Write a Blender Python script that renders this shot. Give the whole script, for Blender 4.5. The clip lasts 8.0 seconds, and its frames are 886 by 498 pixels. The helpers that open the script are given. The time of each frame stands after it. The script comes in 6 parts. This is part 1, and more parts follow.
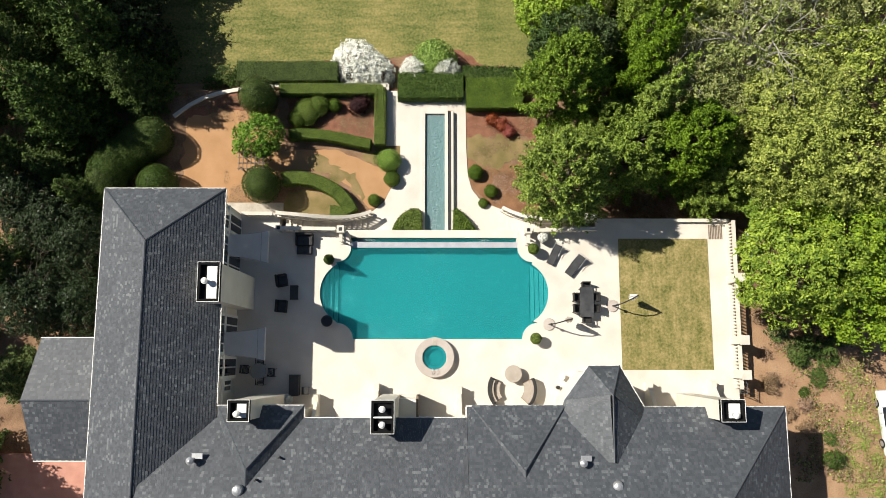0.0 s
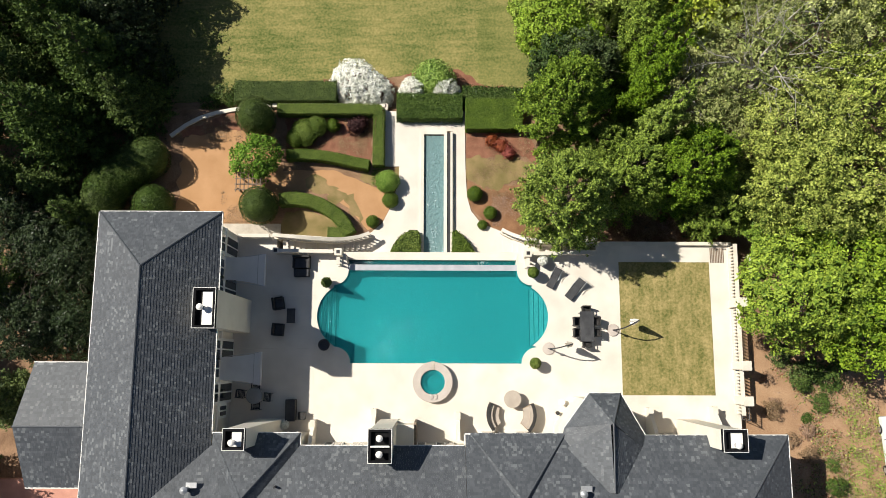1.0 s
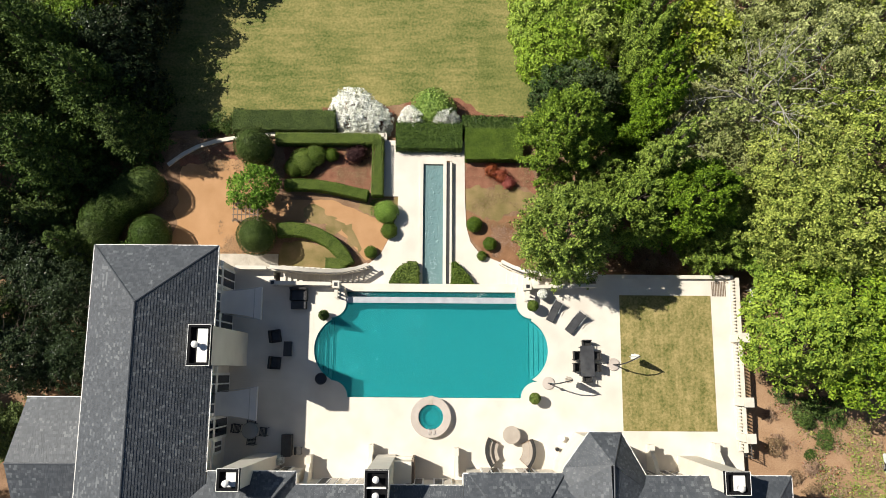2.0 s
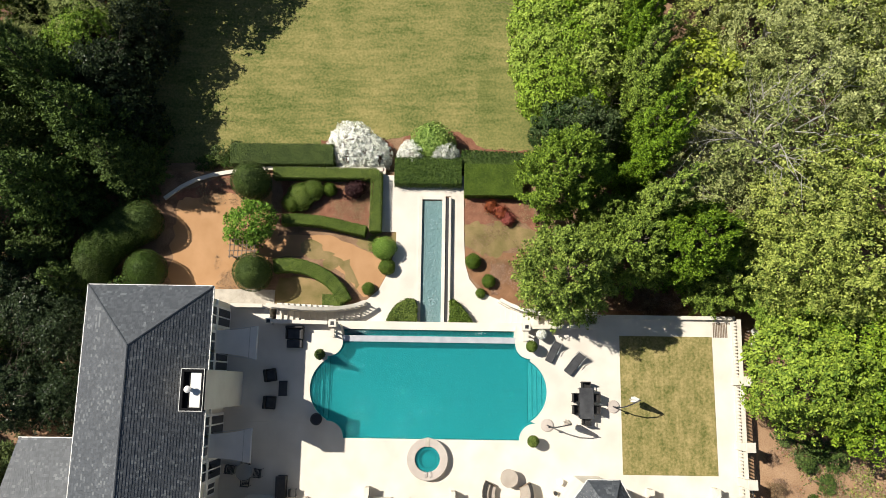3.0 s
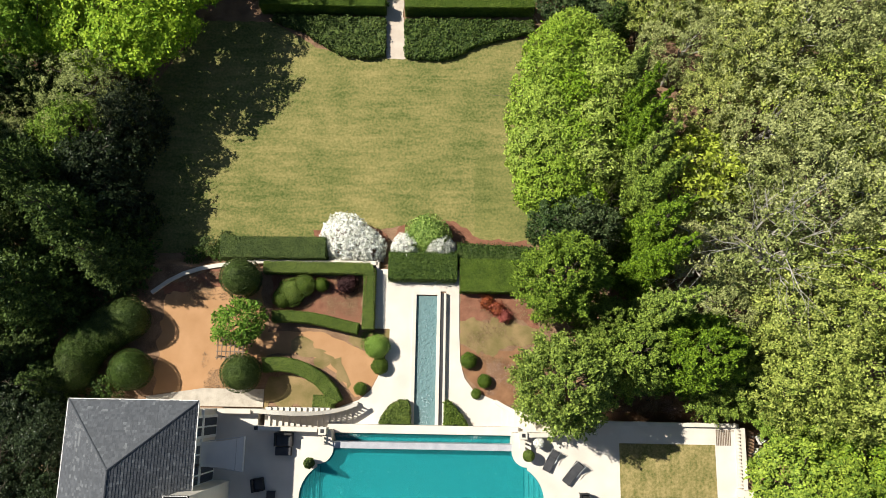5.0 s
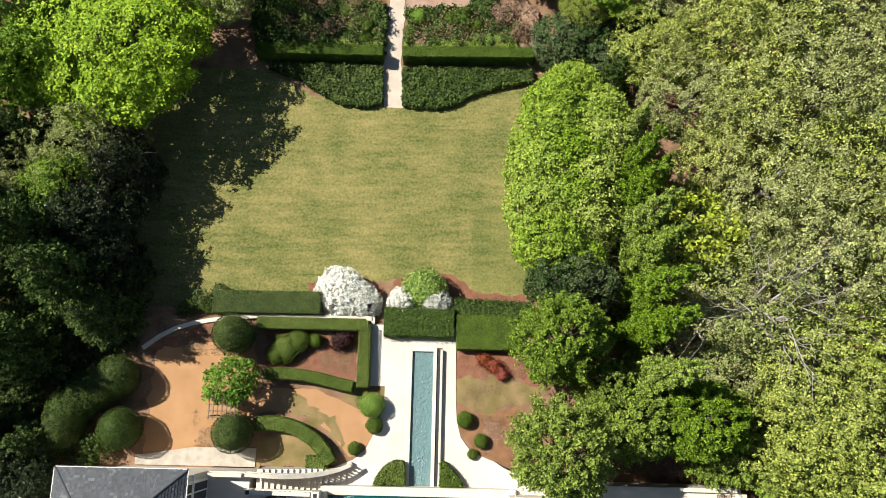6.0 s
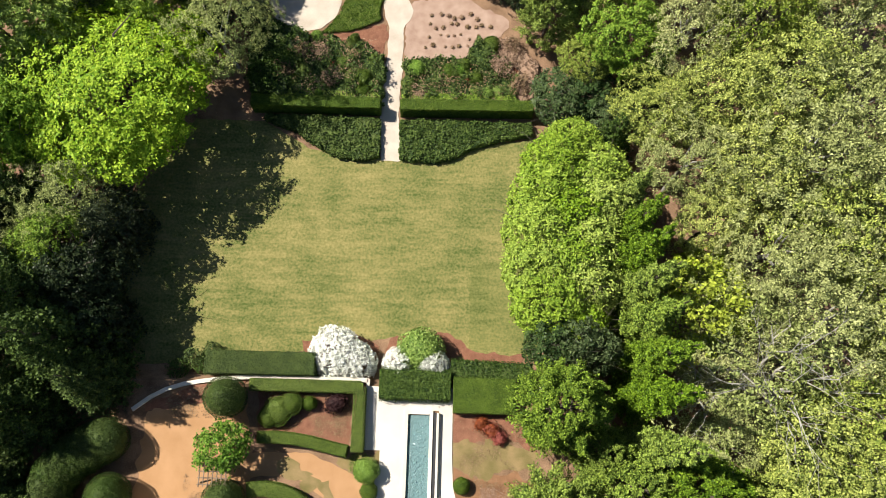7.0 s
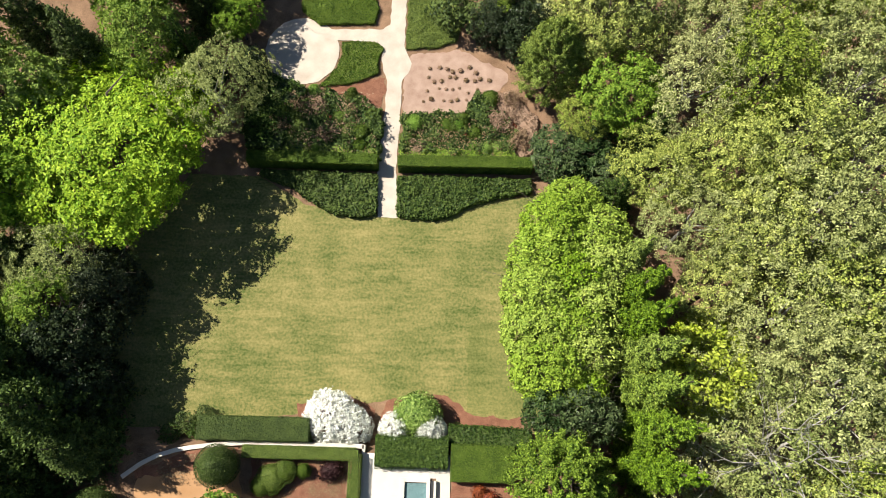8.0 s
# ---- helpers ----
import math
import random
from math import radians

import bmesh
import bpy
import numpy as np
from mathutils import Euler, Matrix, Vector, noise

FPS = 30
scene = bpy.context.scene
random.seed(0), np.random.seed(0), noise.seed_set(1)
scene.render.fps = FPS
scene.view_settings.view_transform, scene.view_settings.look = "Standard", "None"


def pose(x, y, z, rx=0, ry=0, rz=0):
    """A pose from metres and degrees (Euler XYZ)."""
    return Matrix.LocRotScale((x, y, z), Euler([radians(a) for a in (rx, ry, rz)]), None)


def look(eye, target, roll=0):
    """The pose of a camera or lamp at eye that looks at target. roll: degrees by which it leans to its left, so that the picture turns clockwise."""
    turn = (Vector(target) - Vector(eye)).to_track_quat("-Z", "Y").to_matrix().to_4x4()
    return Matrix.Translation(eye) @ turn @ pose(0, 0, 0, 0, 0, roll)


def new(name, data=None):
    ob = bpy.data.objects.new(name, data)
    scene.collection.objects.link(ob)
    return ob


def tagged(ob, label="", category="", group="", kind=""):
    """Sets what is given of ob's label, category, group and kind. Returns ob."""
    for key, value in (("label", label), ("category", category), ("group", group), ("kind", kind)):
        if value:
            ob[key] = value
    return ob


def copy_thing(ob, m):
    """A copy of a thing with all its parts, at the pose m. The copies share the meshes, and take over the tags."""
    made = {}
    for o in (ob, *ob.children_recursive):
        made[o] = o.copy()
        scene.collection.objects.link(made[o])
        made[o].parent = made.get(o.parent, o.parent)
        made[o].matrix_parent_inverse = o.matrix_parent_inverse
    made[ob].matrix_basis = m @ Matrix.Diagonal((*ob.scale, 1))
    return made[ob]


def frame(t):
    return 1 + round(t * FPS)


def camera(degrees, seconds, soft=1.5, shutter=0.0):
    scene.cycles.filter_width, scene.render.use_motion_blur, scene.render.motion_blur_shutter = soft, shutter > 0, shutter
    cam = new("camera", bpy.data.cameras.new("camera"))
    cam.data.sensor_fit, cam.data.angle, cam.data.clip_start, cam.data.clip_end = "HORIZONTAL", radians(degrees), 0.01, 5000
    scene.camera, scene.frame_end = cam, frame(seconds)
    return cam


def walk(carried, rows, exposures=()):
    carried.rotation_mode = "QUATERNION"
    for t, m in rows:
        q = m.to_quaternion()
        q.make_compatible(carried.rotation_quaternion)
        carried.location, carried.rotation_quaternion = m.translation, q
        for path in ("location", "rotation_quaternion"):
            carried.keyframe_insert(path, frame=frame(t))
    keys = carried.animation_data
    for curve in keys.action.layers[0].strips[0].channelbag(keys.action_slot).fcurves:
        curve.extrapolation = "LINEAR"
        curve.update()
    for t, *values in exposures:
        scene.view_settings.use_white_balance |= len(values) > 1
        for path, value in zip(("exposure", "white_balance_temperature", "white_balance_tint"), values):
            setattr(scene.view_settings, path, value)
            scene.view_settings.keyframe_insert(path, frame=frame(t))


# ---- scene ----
cam = camera(62.0, 8.0, 0.6)
PATH = [
    (0, (0.096, -1.144, 50.182), (0.107, -0.856, 48.202), 2.2),
    (0.5, (0.112, -0.603, 49.98), (0.125, -0.305, 48.002), 2.4),
    (1, (0.103, 0.016, 49.825), (0.117, 0.322, 47.849), 2.8),
    (2.5, (0.353, 2.644, 49.463), (0.362, 2.986, 47.492), 2.1),
    (3, (0.429, 3.748, 49.361), (0.436, 4.1, 47.393), 2.0),
    (3.5, (0.426, 5.037, 49.262), (0.436, 5.403, 47.296), 2.3),
    (4, (0.495, 6.436, 49.216), (0.503, 6.81, 47.251), 2.3),
    (4.5, (0.592, 7.965, 49.108), (0.6, 8.35, 47.146), 2.2),
    (6, (0.684, 12.669, 48.82), (0.696, 13.097, 46.866), 3.0),
    (6.5, (0.613, 14.493, 48.736), (0.63, 14.935, 46.785), 3.7),
    (7, (0.598, 16.182, 48.681), (0.617, 16.638, 46.734), 4.1),
    (7.5, (0.568, 17.9, 48.597), (0.589, 18.378, 46.655), 4.4),
    (8, (0.574, 19.593, 48.554), (0.595, 20.086, 46.616), 4.3),
]
walk(cam, [(t, look(eye, target, roll)) for t, eye, target, roll in PATH],
     [(0, 0.47), (4.5, 0.52), (8, 0.79)])

# ---- world, sun and exposure ----
SUN_WAY = Vector((0.82, -0.34, -1.0))
world = bpy.data.worlds.new("sky")
scene.world = world
world.use_nodes = True
wt = world.node_tree
sky = wt.nodes.new("ShaderNodeTexSky")
sky.sky_type = "NISHITA"
sky.sun_disc = False
sky.dust_density, sky.air_density = 0.3, 0.9
sky.sun_elevation = radians(48.4)
sky.sun_rotation = math.atan2(-0.82, 0.34)
wt.nodes["Background"].inputs["Strength"].default_value = 0.05
wt.links.new(sky.outputs[0], wt.nodes["Background"].inputs["Color"])
sun_data = bpy.data.lights.new("sun", "SUN")
sun_data.energy, sun_data.angle, sun_data.color = 4.9, radians(0.5), (1.0, 0.945, 0.84)
sun = new("sun", sun_data)
sun.matrix_world = Matrix.Translation((-40, 20, 60)) @ SUN_WAY.to_track_quat("-Z", "Y").to_matrix().to_4x4()


# ---- materials ----
def mat(name, a, b, scale=3.0, rough=0.8, bump=0.2, fine=40.0, spec=0.3, island=0.0, metal=0.0, fine_mix=0.35,
        translucent=0.0, objvar=0.0):
    """Two-scale procedural surface: colours a to b over broad noise, fine grain, relief, and variation by piece."""
    m = bpy.data.materials.new(name)
    m.use_nodes = True
    nt = m.node_tree
    n, l = nt.nodes, nt.links
    bsdf = n["Principled BSDF"]
    tc = n.new("ShaderNodeTexCoord")
    geo = n.new("ShaderNodeNewGeometry")
    n1 = n.new("ShaderNodeTexNoise")
    n1.inputs["Scale"].default_value, n1.inputs["Detail"].default_value = scale, 5
    n2 = n.new("ShaderNodeTexNoise")
    n2.inputs["Scale"].default_value, n2.inputs["Detail"].default_value = fine, 3
    l.new(geo.outputs["Position"], n1.inputs["Vector"])
    l.new(geo.outputs["Position"], n2.inputs["Vector"])
    ramp = n.new("ShaderNodeValToRGB")
    ramp.color_ramp.elements[0].position, ramp.color_ramp.elements[1].position = 0.32, 0.68
    ramp.color_ramp.elements[0].color, ramp.color_ramp.elements[1].color = (*a, 1), (*b, 1)
    mixf = n.new("ShaderNodeMix")
    mixf.inputs["Factor"].default_value = fine_mix
    l.new(n1.outputs["Fac"], mixf.inputs["A"])
    l.new(n2.outputs["Fac"], mixf.inputs["B"])
    fac = mixf.outputs["Result"]
    if island or objvar:
        src = geo.outputs["Random Per Island"]
        if objvar:
            src = n.new("ShaderNodeObjectInfo").outputs["Random"]
        mixi = n.new("ShaderNodeMix")
        mixi.inputs["Factor"].default_value = island or objvar
        l.new(fac, mixi.inputs["A"])
        l.new(src, mixi.inputs["B"])
        fac = mixi.outputs["Result"]
    l.new(fac, ramp.inputs["Fac"])
    l.new(ramp.outputs["Color"], bsdf.inputs["Base Color"])
    bsdf.inputs["Roughness"].default_value = rough
    bsdf.inputs["Metallic"].default_value = metal
    bsdf.inputs["Specular IOR Level"].default_value = spec
    if bump:
        bp = n.new("ShaderNodeBump")
        bp.inputs["Strength"].default_value, bp.inputs["Distance"].default_value = bump, 0.03
        l.new(n2.outputs["Fac"], bp.inputs["Height"])
        l.new(bp.outputs["Normal"], bsdf.inputs["Normal"])
    if translucent:
        tr = n.new("ShaderNodeBsdfTranslucent")
        l.new(ramp.outputs["Color"], tr.inputs["Color"])
        mx = n.new("ShaderNodeMixShader")
        mx.inputs[0].default_value = translucent
        l.new(bsdf.outputs[0], mx.inputs[1])
        l.new(tr.outputs[0], mx.inputs[2])
        l.new(mx.outputs[0], n["Material Output"].inputs["Surface"])
    return m


def flecked(m, base, light, share):
    """Turn the material's piece-by-piece ramp into mostly base with a few light pieces."""
    ramp = [x for x in m.node_tree.nodes if x.type == "VALTORGB"][0].color_ramp
    ramp.elements[1].position = share
    e = ramp.elements.new(min(0.99, share + 0.05))
    e.color = (*light, 1)
    ramp.elements[1].color = (*base, 1)


def water(name, tint, ripple_scale, strength, rough=0.03, body=(0.1, 0.3, 0.3), body_mix=0.0):
    """Rippled water: tinted clear body under a Fresnel gloss."""
    m = bpy.data.materials.new(name)
    m.use_nodes = True
    n, l = m.node_tree.nodes, m.node_tree.links
    n.remove(n["Principled BSDF"])
    geo = n.new("ShaderNodeNewGeometry")
    ns = n.new("ShaderNodeTexNoise")
    ns.inputs["Scale"].default_value, ns.inputs["Detail"].default_value = ripple_scale, 3
    ns.inputs["Distortion"].default_value = 0.8
    l.new(geo.outputs["Position"], ns.inputs["Vector"])
    bp = n.new("ShaderNodeBump")
    bp.inputs["Strength"].default_value, bp.inputs["Distance"].default_value = strength, 0.05
    l.new(ns.outputs["Fac"], bp.inputs["Height"])
    clear = n.new("ShaderNodeBsdfTransparent")
    clear.inputs["Color"].default_value = (*tint, 1)
    dif = n.new("ShaderNodeBsdfDiffuse")
    dif.inputs["Color"].default_value = (*body, 1)
    l.new(bp.outputs["Normal"], dif.inputs["Normal"])
    m0 = n.new("ShaderNodeMixShader")
    m0.inputs[0].default_value = body_mix
    l.new(clear.outputs[0], m0.inputs[1])
    l.new(dif.outputs[0], m0.inputs[2])
    gl = n.new("ShaderNodeBsdfGlossy")
    gl.inputs["Roughness"].default_value = rough
    l.new(bp.outputs["Normal"], gl.inputs["Normal"])
    fr = n.new("ShaderNodeFresnel")
    fr.inputs["IOR"].default_value = 1.33
    l.new(bp.outputs["Normal"], fr.inputs["Normal"])
    m1 = n.new("ShaderNodeMixShader")
    l.new(fr.outputs[0], m1.inputs[0])
    l.new(m0.outputs[0], m1.inputs[1])
    l.new(gl.outputs[0], m1.inputs[2])
    l.new(m1.outputs[0], n["Material Output"].inputs["Surface"])
    return m


def lawn_mat(name, dry, green, stripe, stripe_dir, broad=0.3):
    """Mown grass: dry and green patches, mowing bands, fine blades."""
    m = mat(name, green, dry, broad, 0.95, 0.9, 15.0, 0.1, fine_mix=0.36)
    n, l = m.node_tree.nodes, m.node_tree.links
    geo = n.new("ShaderNodeNewGeometry")
    wv = n.new("ShaderNodeTexWave")
    wv.bands_direction = stripe_dir
    wv.inputs["Scale"].default_value = stripe
    wv.inputs["Distortion"].default_value, wv.inputs["Detail"].default_value = 3.5, 3.0
    wv.inputs["Detail Scale"].default_value = 0.6
    l.new(geo.outputs["Position"], wv.inputs["Vector"])
    blot = n.new("ShaderNodeTexNoise")
    blot.inputs["Scale"].default_value, blot.inputs["Detail"].default_value = 5.5, 10
    l.new(geo.outputs["Position"], blot.inputs["Vector"])
    # streaks drawn out along the mower's way, bent a little
    stretch = n.new("ShaderNodeMapping")
    stretch.inputs["Scale"].default_value = (0.2, 1.0, 1.0) if stripe_dir == "Y" else (1.0, 0.15, 1.0)
    stretch.inputs["Rotation"].default_value = (0, 0, -0.07)
    l.new(geo.outputs["Position"], stretch.inputs["Vector"])
    streak = n.new("ShaderNodeTexNoise")
    streak.inputs["Scale"].default_value, streak.inputs["Detail"].default_value = 3.2, 6
    streak.inputs["Distortion"].default_value = 0.5
    l.new(stretch.outputs["Vector"], streak.inputs["Vector"])
    ramp = [x for x in n if x.type == "VALTORGB"][0]
    old = ramp.inputs["Fac"].links[0].from_socket
    mx = n.new("ShaderNodeMix")
    mx.inputs["Factor"].default_value = 0.05
    l.new(old, mx.inputs["A"])
    l.new(wv.outputs["Fac"], mx.inputs["B"])
    m2 = n.new("ShaderNodeMix")
    m2.inputs["Factor"].default_value = 0.42
    l.new(mx.outputs["Result"], m2.inputs["A"])
    l.new(blot.outputs["Fac"], m2.inputs["B"])
    m3 = n.new("ShaderNodeMix")
    m3.inputs["Factor"].default_value = 0.22
    l.new(m2.outputs["Result"], m3.inputs["A"])
    l.new(streak.outputs["Fac"], m3.inputs["B"])
    gain = n.new("ShaderNodeMapRange")
    gain.inputs["From Min"].default_value, gain.inputs["From Max"].default_value = 0.2, 0.8
    l.new(m3.outputs["Result"], gain.inputs["Value"])
    l.new(gain.outputs["Result"], ramp.inputs["Fac"])
    return m


STONE = mat("travertine", (0.55, 0.50, 0.43), (0.73, 0.675, 0.595), 0.55, 0.75, 0.12, 22)
STONE_OLD = mat("weathered_stone", (0.33, 0.29, 0.24), (0.55, 0.50, 0.42), 1.6, 0.85, 0.3, 18)
CAST = mat("cast_stone", (0.56, 0.51, 0.43), (0.70, 0.65, 0.56), 1.5, 0.8, 0.2, 30)
WALL = mat("cream_stucco", (0.66, 0.60, 0.51), (0.77, 0.72, 0.63), 0.8, 0.85, 0.25, 35)
WHITE = mat("white_paint", (0.70, 0.68, 0.63), (0.80, 0.78, 0.74), 2.0, 0.5, 0.05, 20)
SHINGLE = mat("slate_shingle", (0.052, 0.058, 0.066), (0.086, 0.093, 0.105), 0.5, 0.55, 0.5, 22, 0.5, island=0.42)
ROOFDARK = mat("roof_felt", (0.02, 0.022, 0.025), (0.05, 0.052, 0.057), 2.0, 0.8, 0.3, 30)
flecked(SHINGLE, (0.080, 0.087, 0.098), (0.14, 0.15, 0.157), 0.66)
METAL_DK = mat("dark_metal", (0.012, 0.012, 0.014), (0.035, 0.035, 0.038), 4, 0.45, 0.1, 30, 0.5)
# near-black colour for the chimney rims and the floors inside them
BLACK_METAL = mat("black_metal", (0.004, 0.004, 0.005), (0.014, 0.014, 0.015), 4, 0.85, 0.1, 30, 0.1)
CARPAINT = mat("white_car_paint", (0.68, 0.70, 0.72), (0.76, 0.78, 0.80), 1.0, 0.25, 0.0, 20, 0.5)
RUBBER = mat("tyre_rubber", (0.012, 0.012, 0.012), (0.03, 0.03, 0.03), 6.0, 0.85, 0.2, 40)
METAL_LT = mat("galvanised_metal", (0.42, 0.43, 0.44), (0.6, 0.6, 0.6), 6, 0.4, 0.05, 30, 0.5, metal=0.6)
GLASS = mat("window_glass", (0.012, 0.016, 0.022), (0.03, 0.036, 0.045), 0.7, 0.06, 0.0, 10, 0.6)
CANVAS = mat("grey_canvas", (0.74, 0.74, 0.75), (0.84, 0.84, 0.84), 1.2, 0.9, 0.2, 60)
WICKER = mat("dark_wicker", (0.010, 0.009, 0.009), (0.035, 0.032, 0.030), 5, 0.65, 0.6, 70, 0.4)
WICKER_LT = mat("brown_wicker", (0.17, 0.12, 0.08), (0.36, 0.27, 0.19), 4, 0.75, 0.6, 60)
CUSHION = mat("charcoal_cushion", (0.035, 0.036, 0.04), (0.075, 0.076, 0.08), 2, 0.9, 0.3, 60)
TUBSTONE = mat("pink_limestone", (0.40, 0.345, 0.305), (0.52, 0.46, 0.41), 1.5, 0.8, 0.2, 26)
CUSHION_LT = mat("linen_cushion", (0.33, 0.28, 0.235), (0.45, 0.39, 0.33), 2, 0.9, 0.3, 50)
# strong fine mottling paints in the light that ripples throw on the floor
PLASTER = mat("rippled_pool_plaster", (0.125, 0.40, 0.40), (0.32, 0.68, 0.67), 3.0, 0.7, 0.4, 13, fine_mix=0.68)
# paled to imitate the brighter light under shallow water; the tint ignores depth
STEP_PLASTER = mat("shallow_water_plaster", (0.50, 0.66, 0.64), (0.64, 0.78, 0.75), 4.0, 0.7, 0.2, 12)
TILE = mat("pool_tile", (0.02, 0.16, 0.18), (0.04, 0.28, 0.30), 4.0, 0.3, 0.1, 25)
POOLWATER = water("pool_water", (0.54, 0.90, 0.92), 9.0, 1.2, 0.03, (0.05, 0.42, 0.43), 0.12)
TROUGHWATER = water("channel_water", (0.55, 0.75, 0.76), 4.5, 2.6, 0.08, (0.28, 0.44, 0.45), 0.5)
FOAM = mat("white_foam", (0.30, 0.43, 0.44), (0.46, 0.57, 0.58), 9.0, 0.6, 0.8, 30)
SOIL = mat("pine_straw_soil", (0.15, 0.075, 0.04), (0.34, 0.185, 0.10), 1.3, 0.95, 0.9, 26, 0.1, fine_mix=0.5)
MULCH = mat("red_mulch", (0.13, 0.055, 0.035), (0.33, 0.16, 0.10), 2.0, 0.95, 1.0, 20, 0.1, fine_mix=0.55)
WOODS = mat("woodland_soil", (0.12, 0.072, 0.043), (0.36, 0.225, 0.14), 0.9, 0.95, 0.9, 16, 0.1, fine_mix=0.5)
SAND = mat("decomposed_granite", (0.36, 0.20, 0.095), (0.47, 0.275, 0.145), 0.8, 0.95, 0.3, 30, 0.1)
GRAVEL = mat("pale_gravel", (0.44, 0.37, 0.30), (0.62, 0.54, 0.45), 1.0, 0.95, 0.6, 24, 0.1)
LAWN_GREEN = lawn_mat("green_lawn", (0.235, 0.218, 0.076), (0.075, 0.105, 0.026), 0.3, "Y")
LAWN = lawn_mat("dry_lawn", (0.30, 0.254, 0.098), (0.080, 0.112, 0.028), 0.3, "Y")
TURF = lawn_mat("dormant_turf", (0.36, 0.285, 0.125), (0.105, 0.115, 0.03), 0.16, "X", 1.1)
PATCHY = mat("patchy_grass", (0.12, 0.11, 0.035), (0.34, 0.235, 0.12), 0.9, 0.95, 0.6, 20, 0.1)
BARK = mat("bark", (0.055, 0.042, 0.032), (0.16, 0.13, 0.10), 3.0, 0.95, 0.8, 18)
BARK_LT = mat("pale_bark", (0.28, 0.26, 0.225), (0.51, 0.48, 0.425), 3.0, 0.95, 0.6, 18)
WOOD = mat("weathered_wood", (0.12, 0.085, 0.06), (0.26, 0.20, 0.15), 3.0, 0.9, 0.4, 30)
TERRACOTTA = mat("glazed_pot", (0.03, 0.028, 0.025), (0.07, 0.06, 0.05), 4.0, 0.4, 0.1, 30)
PINK = mat("pink_paving", (0.42, 0.20, 0.15), (0.55, 0.29, 0.22), 1.5, 0.9, 0.4, 20)


def leafmat(name, a, b, tr=0.05, rough=0.55):
    m = mat(name, a, b, 1.3, rough, 0.0, 6.0, 0.14, island=0.38, translucent=tr)
    n, l = m.node_tree.nodes, m.node_tree.links
    ramp = [x for x in n if x.type == "VALTORGB"][0]
    rnd = n.new("ShaderNodeObjectInfo").outputs["Random"]
    hsv = n.new("ShaderNodeHueSaturation")
    for socket, lo, hi in (("Hue", 0.485, 0.512), ("Value", 1.12, 0.8), ("Saturation", 0.88, 1.06)):
        mr = n.new("ShaderNodeMapRange")
        mr.inputs["To Min"].default_value, mr.inputs["To Max"].default_value = lo, hi
        l.new(rnd, mr.inputs["Value"])
        l.new(mr.outputs["Result"], hsv.inputs[socket])
    for link in list(ramp.outputs["Color"].links):
        l.new(hsv.outputs["Color"], link.to_socket)
    l.new(ramp.outputs["Color"], hsv.inputs["Color"])
    return m


L_CYP = leafmat("cypress_leaf", (0.045, 0.092, 0.009), (0.29, 0.415, 0.043))
L_HORN = leafmat("hornbeam_leaf", (0.15, 0.25, 0.02), (0.36, 0.49, 0.05))
L_OAK = leafmat("oak_leaf", (0.10, 0.15, 0.02), (0.46, 0.52, 0.10))
L_PALE = leafmat("pale_leaf", (0.14, 0.17, 0.045), (0.46, 0.50, 0.175))
L_MAPLE = leafmat("maple_leaf", (0.15, 0.28, 0.015), (0.48, 0.62, 0.055))
L_YELLOW = leafmat("yellow_leaf", (0.17, 0.24, 0.012), (0.42, 0.50, 0.04))
L_FRESH = leafmat("fresh_leaf", (0.12, 0.22, 0.022), (0.30, 0.42, 0.05))
L_LIME = leafmat("lime_leaf", (0.07, 0.145, 0.009), (0.32, 0.44, 0.03))
L_DARK = leafmat("magnolia_leaf", (0.012, 0.024, 0.010), (0.06, 0.085, 0.035), 0.1, 0.35)
L_PINE = leafmat("pine_leaf", (0.025, 0.05, 0.012), (0.12, 0.18, 0.035))
L_BOX = leafmat("boxwood_leaf", (0.022, 0.046, 0.010), (0.10, 0.15, 0.03))
L_HEDGE = leafmat("hedge_leaf", (0.04, 0.078, 0.009), (0.145, 0.21, 0.026))
L_GCOVER = leafmat("jasmine_leaf", (0.024, 0.052, 0.010), (0.125, 0.175, 0.038))
L_WHITE = leafmat("white_blossom", (0.74, 0.75, 0.64), (0.95, 0.95, 0.90), 0.06, 0.7)
L_GARDEN = leafmat("young_leaf", (0.085, 0.175, 0.02), (0.26, 0.41, 0.06))
L_HOLLY = leafmat("holly_leaf", (0.026, 0.052, 0.016), (0.115, 0.165, 0.055), 0.08, 0.4)
L_RED = leafmat("red_leaf", (0.14, 0.025, 0.012), (0.34, 0.09, 0.04))
L_PURPLE = leafmat("purple_leaf", (0.022, 0.010, 0.012), (0.07, 0.03, 0.03))
L_TWIG = leafmat("dry_twig", (0.20, 0.125, 0.07), (0.38, 0.26, 0.16))


# ---- mesh helpers ----
def part(name, bm, material, parent=None, label=""):
    """Link a bmesh as one mesh object under a thing or a part."""
    me = bpy.data.meshes.new(name)
    bm.normal_update()
    bm.to_mesh(me)
    bm.free()
    me.materials.append(material)
    ob = new(name, me)
    if parent is not None:
        ob.parent = parent
    if label:
        ob["label"] = label
    return ob


def thing(name, m, label, category, group="", kind=""):
    ob = new(name)
    ob.empty_display_size = 0.2
    ob.matrix_basis = m
    return tagged(ob, label, category, group, kind)


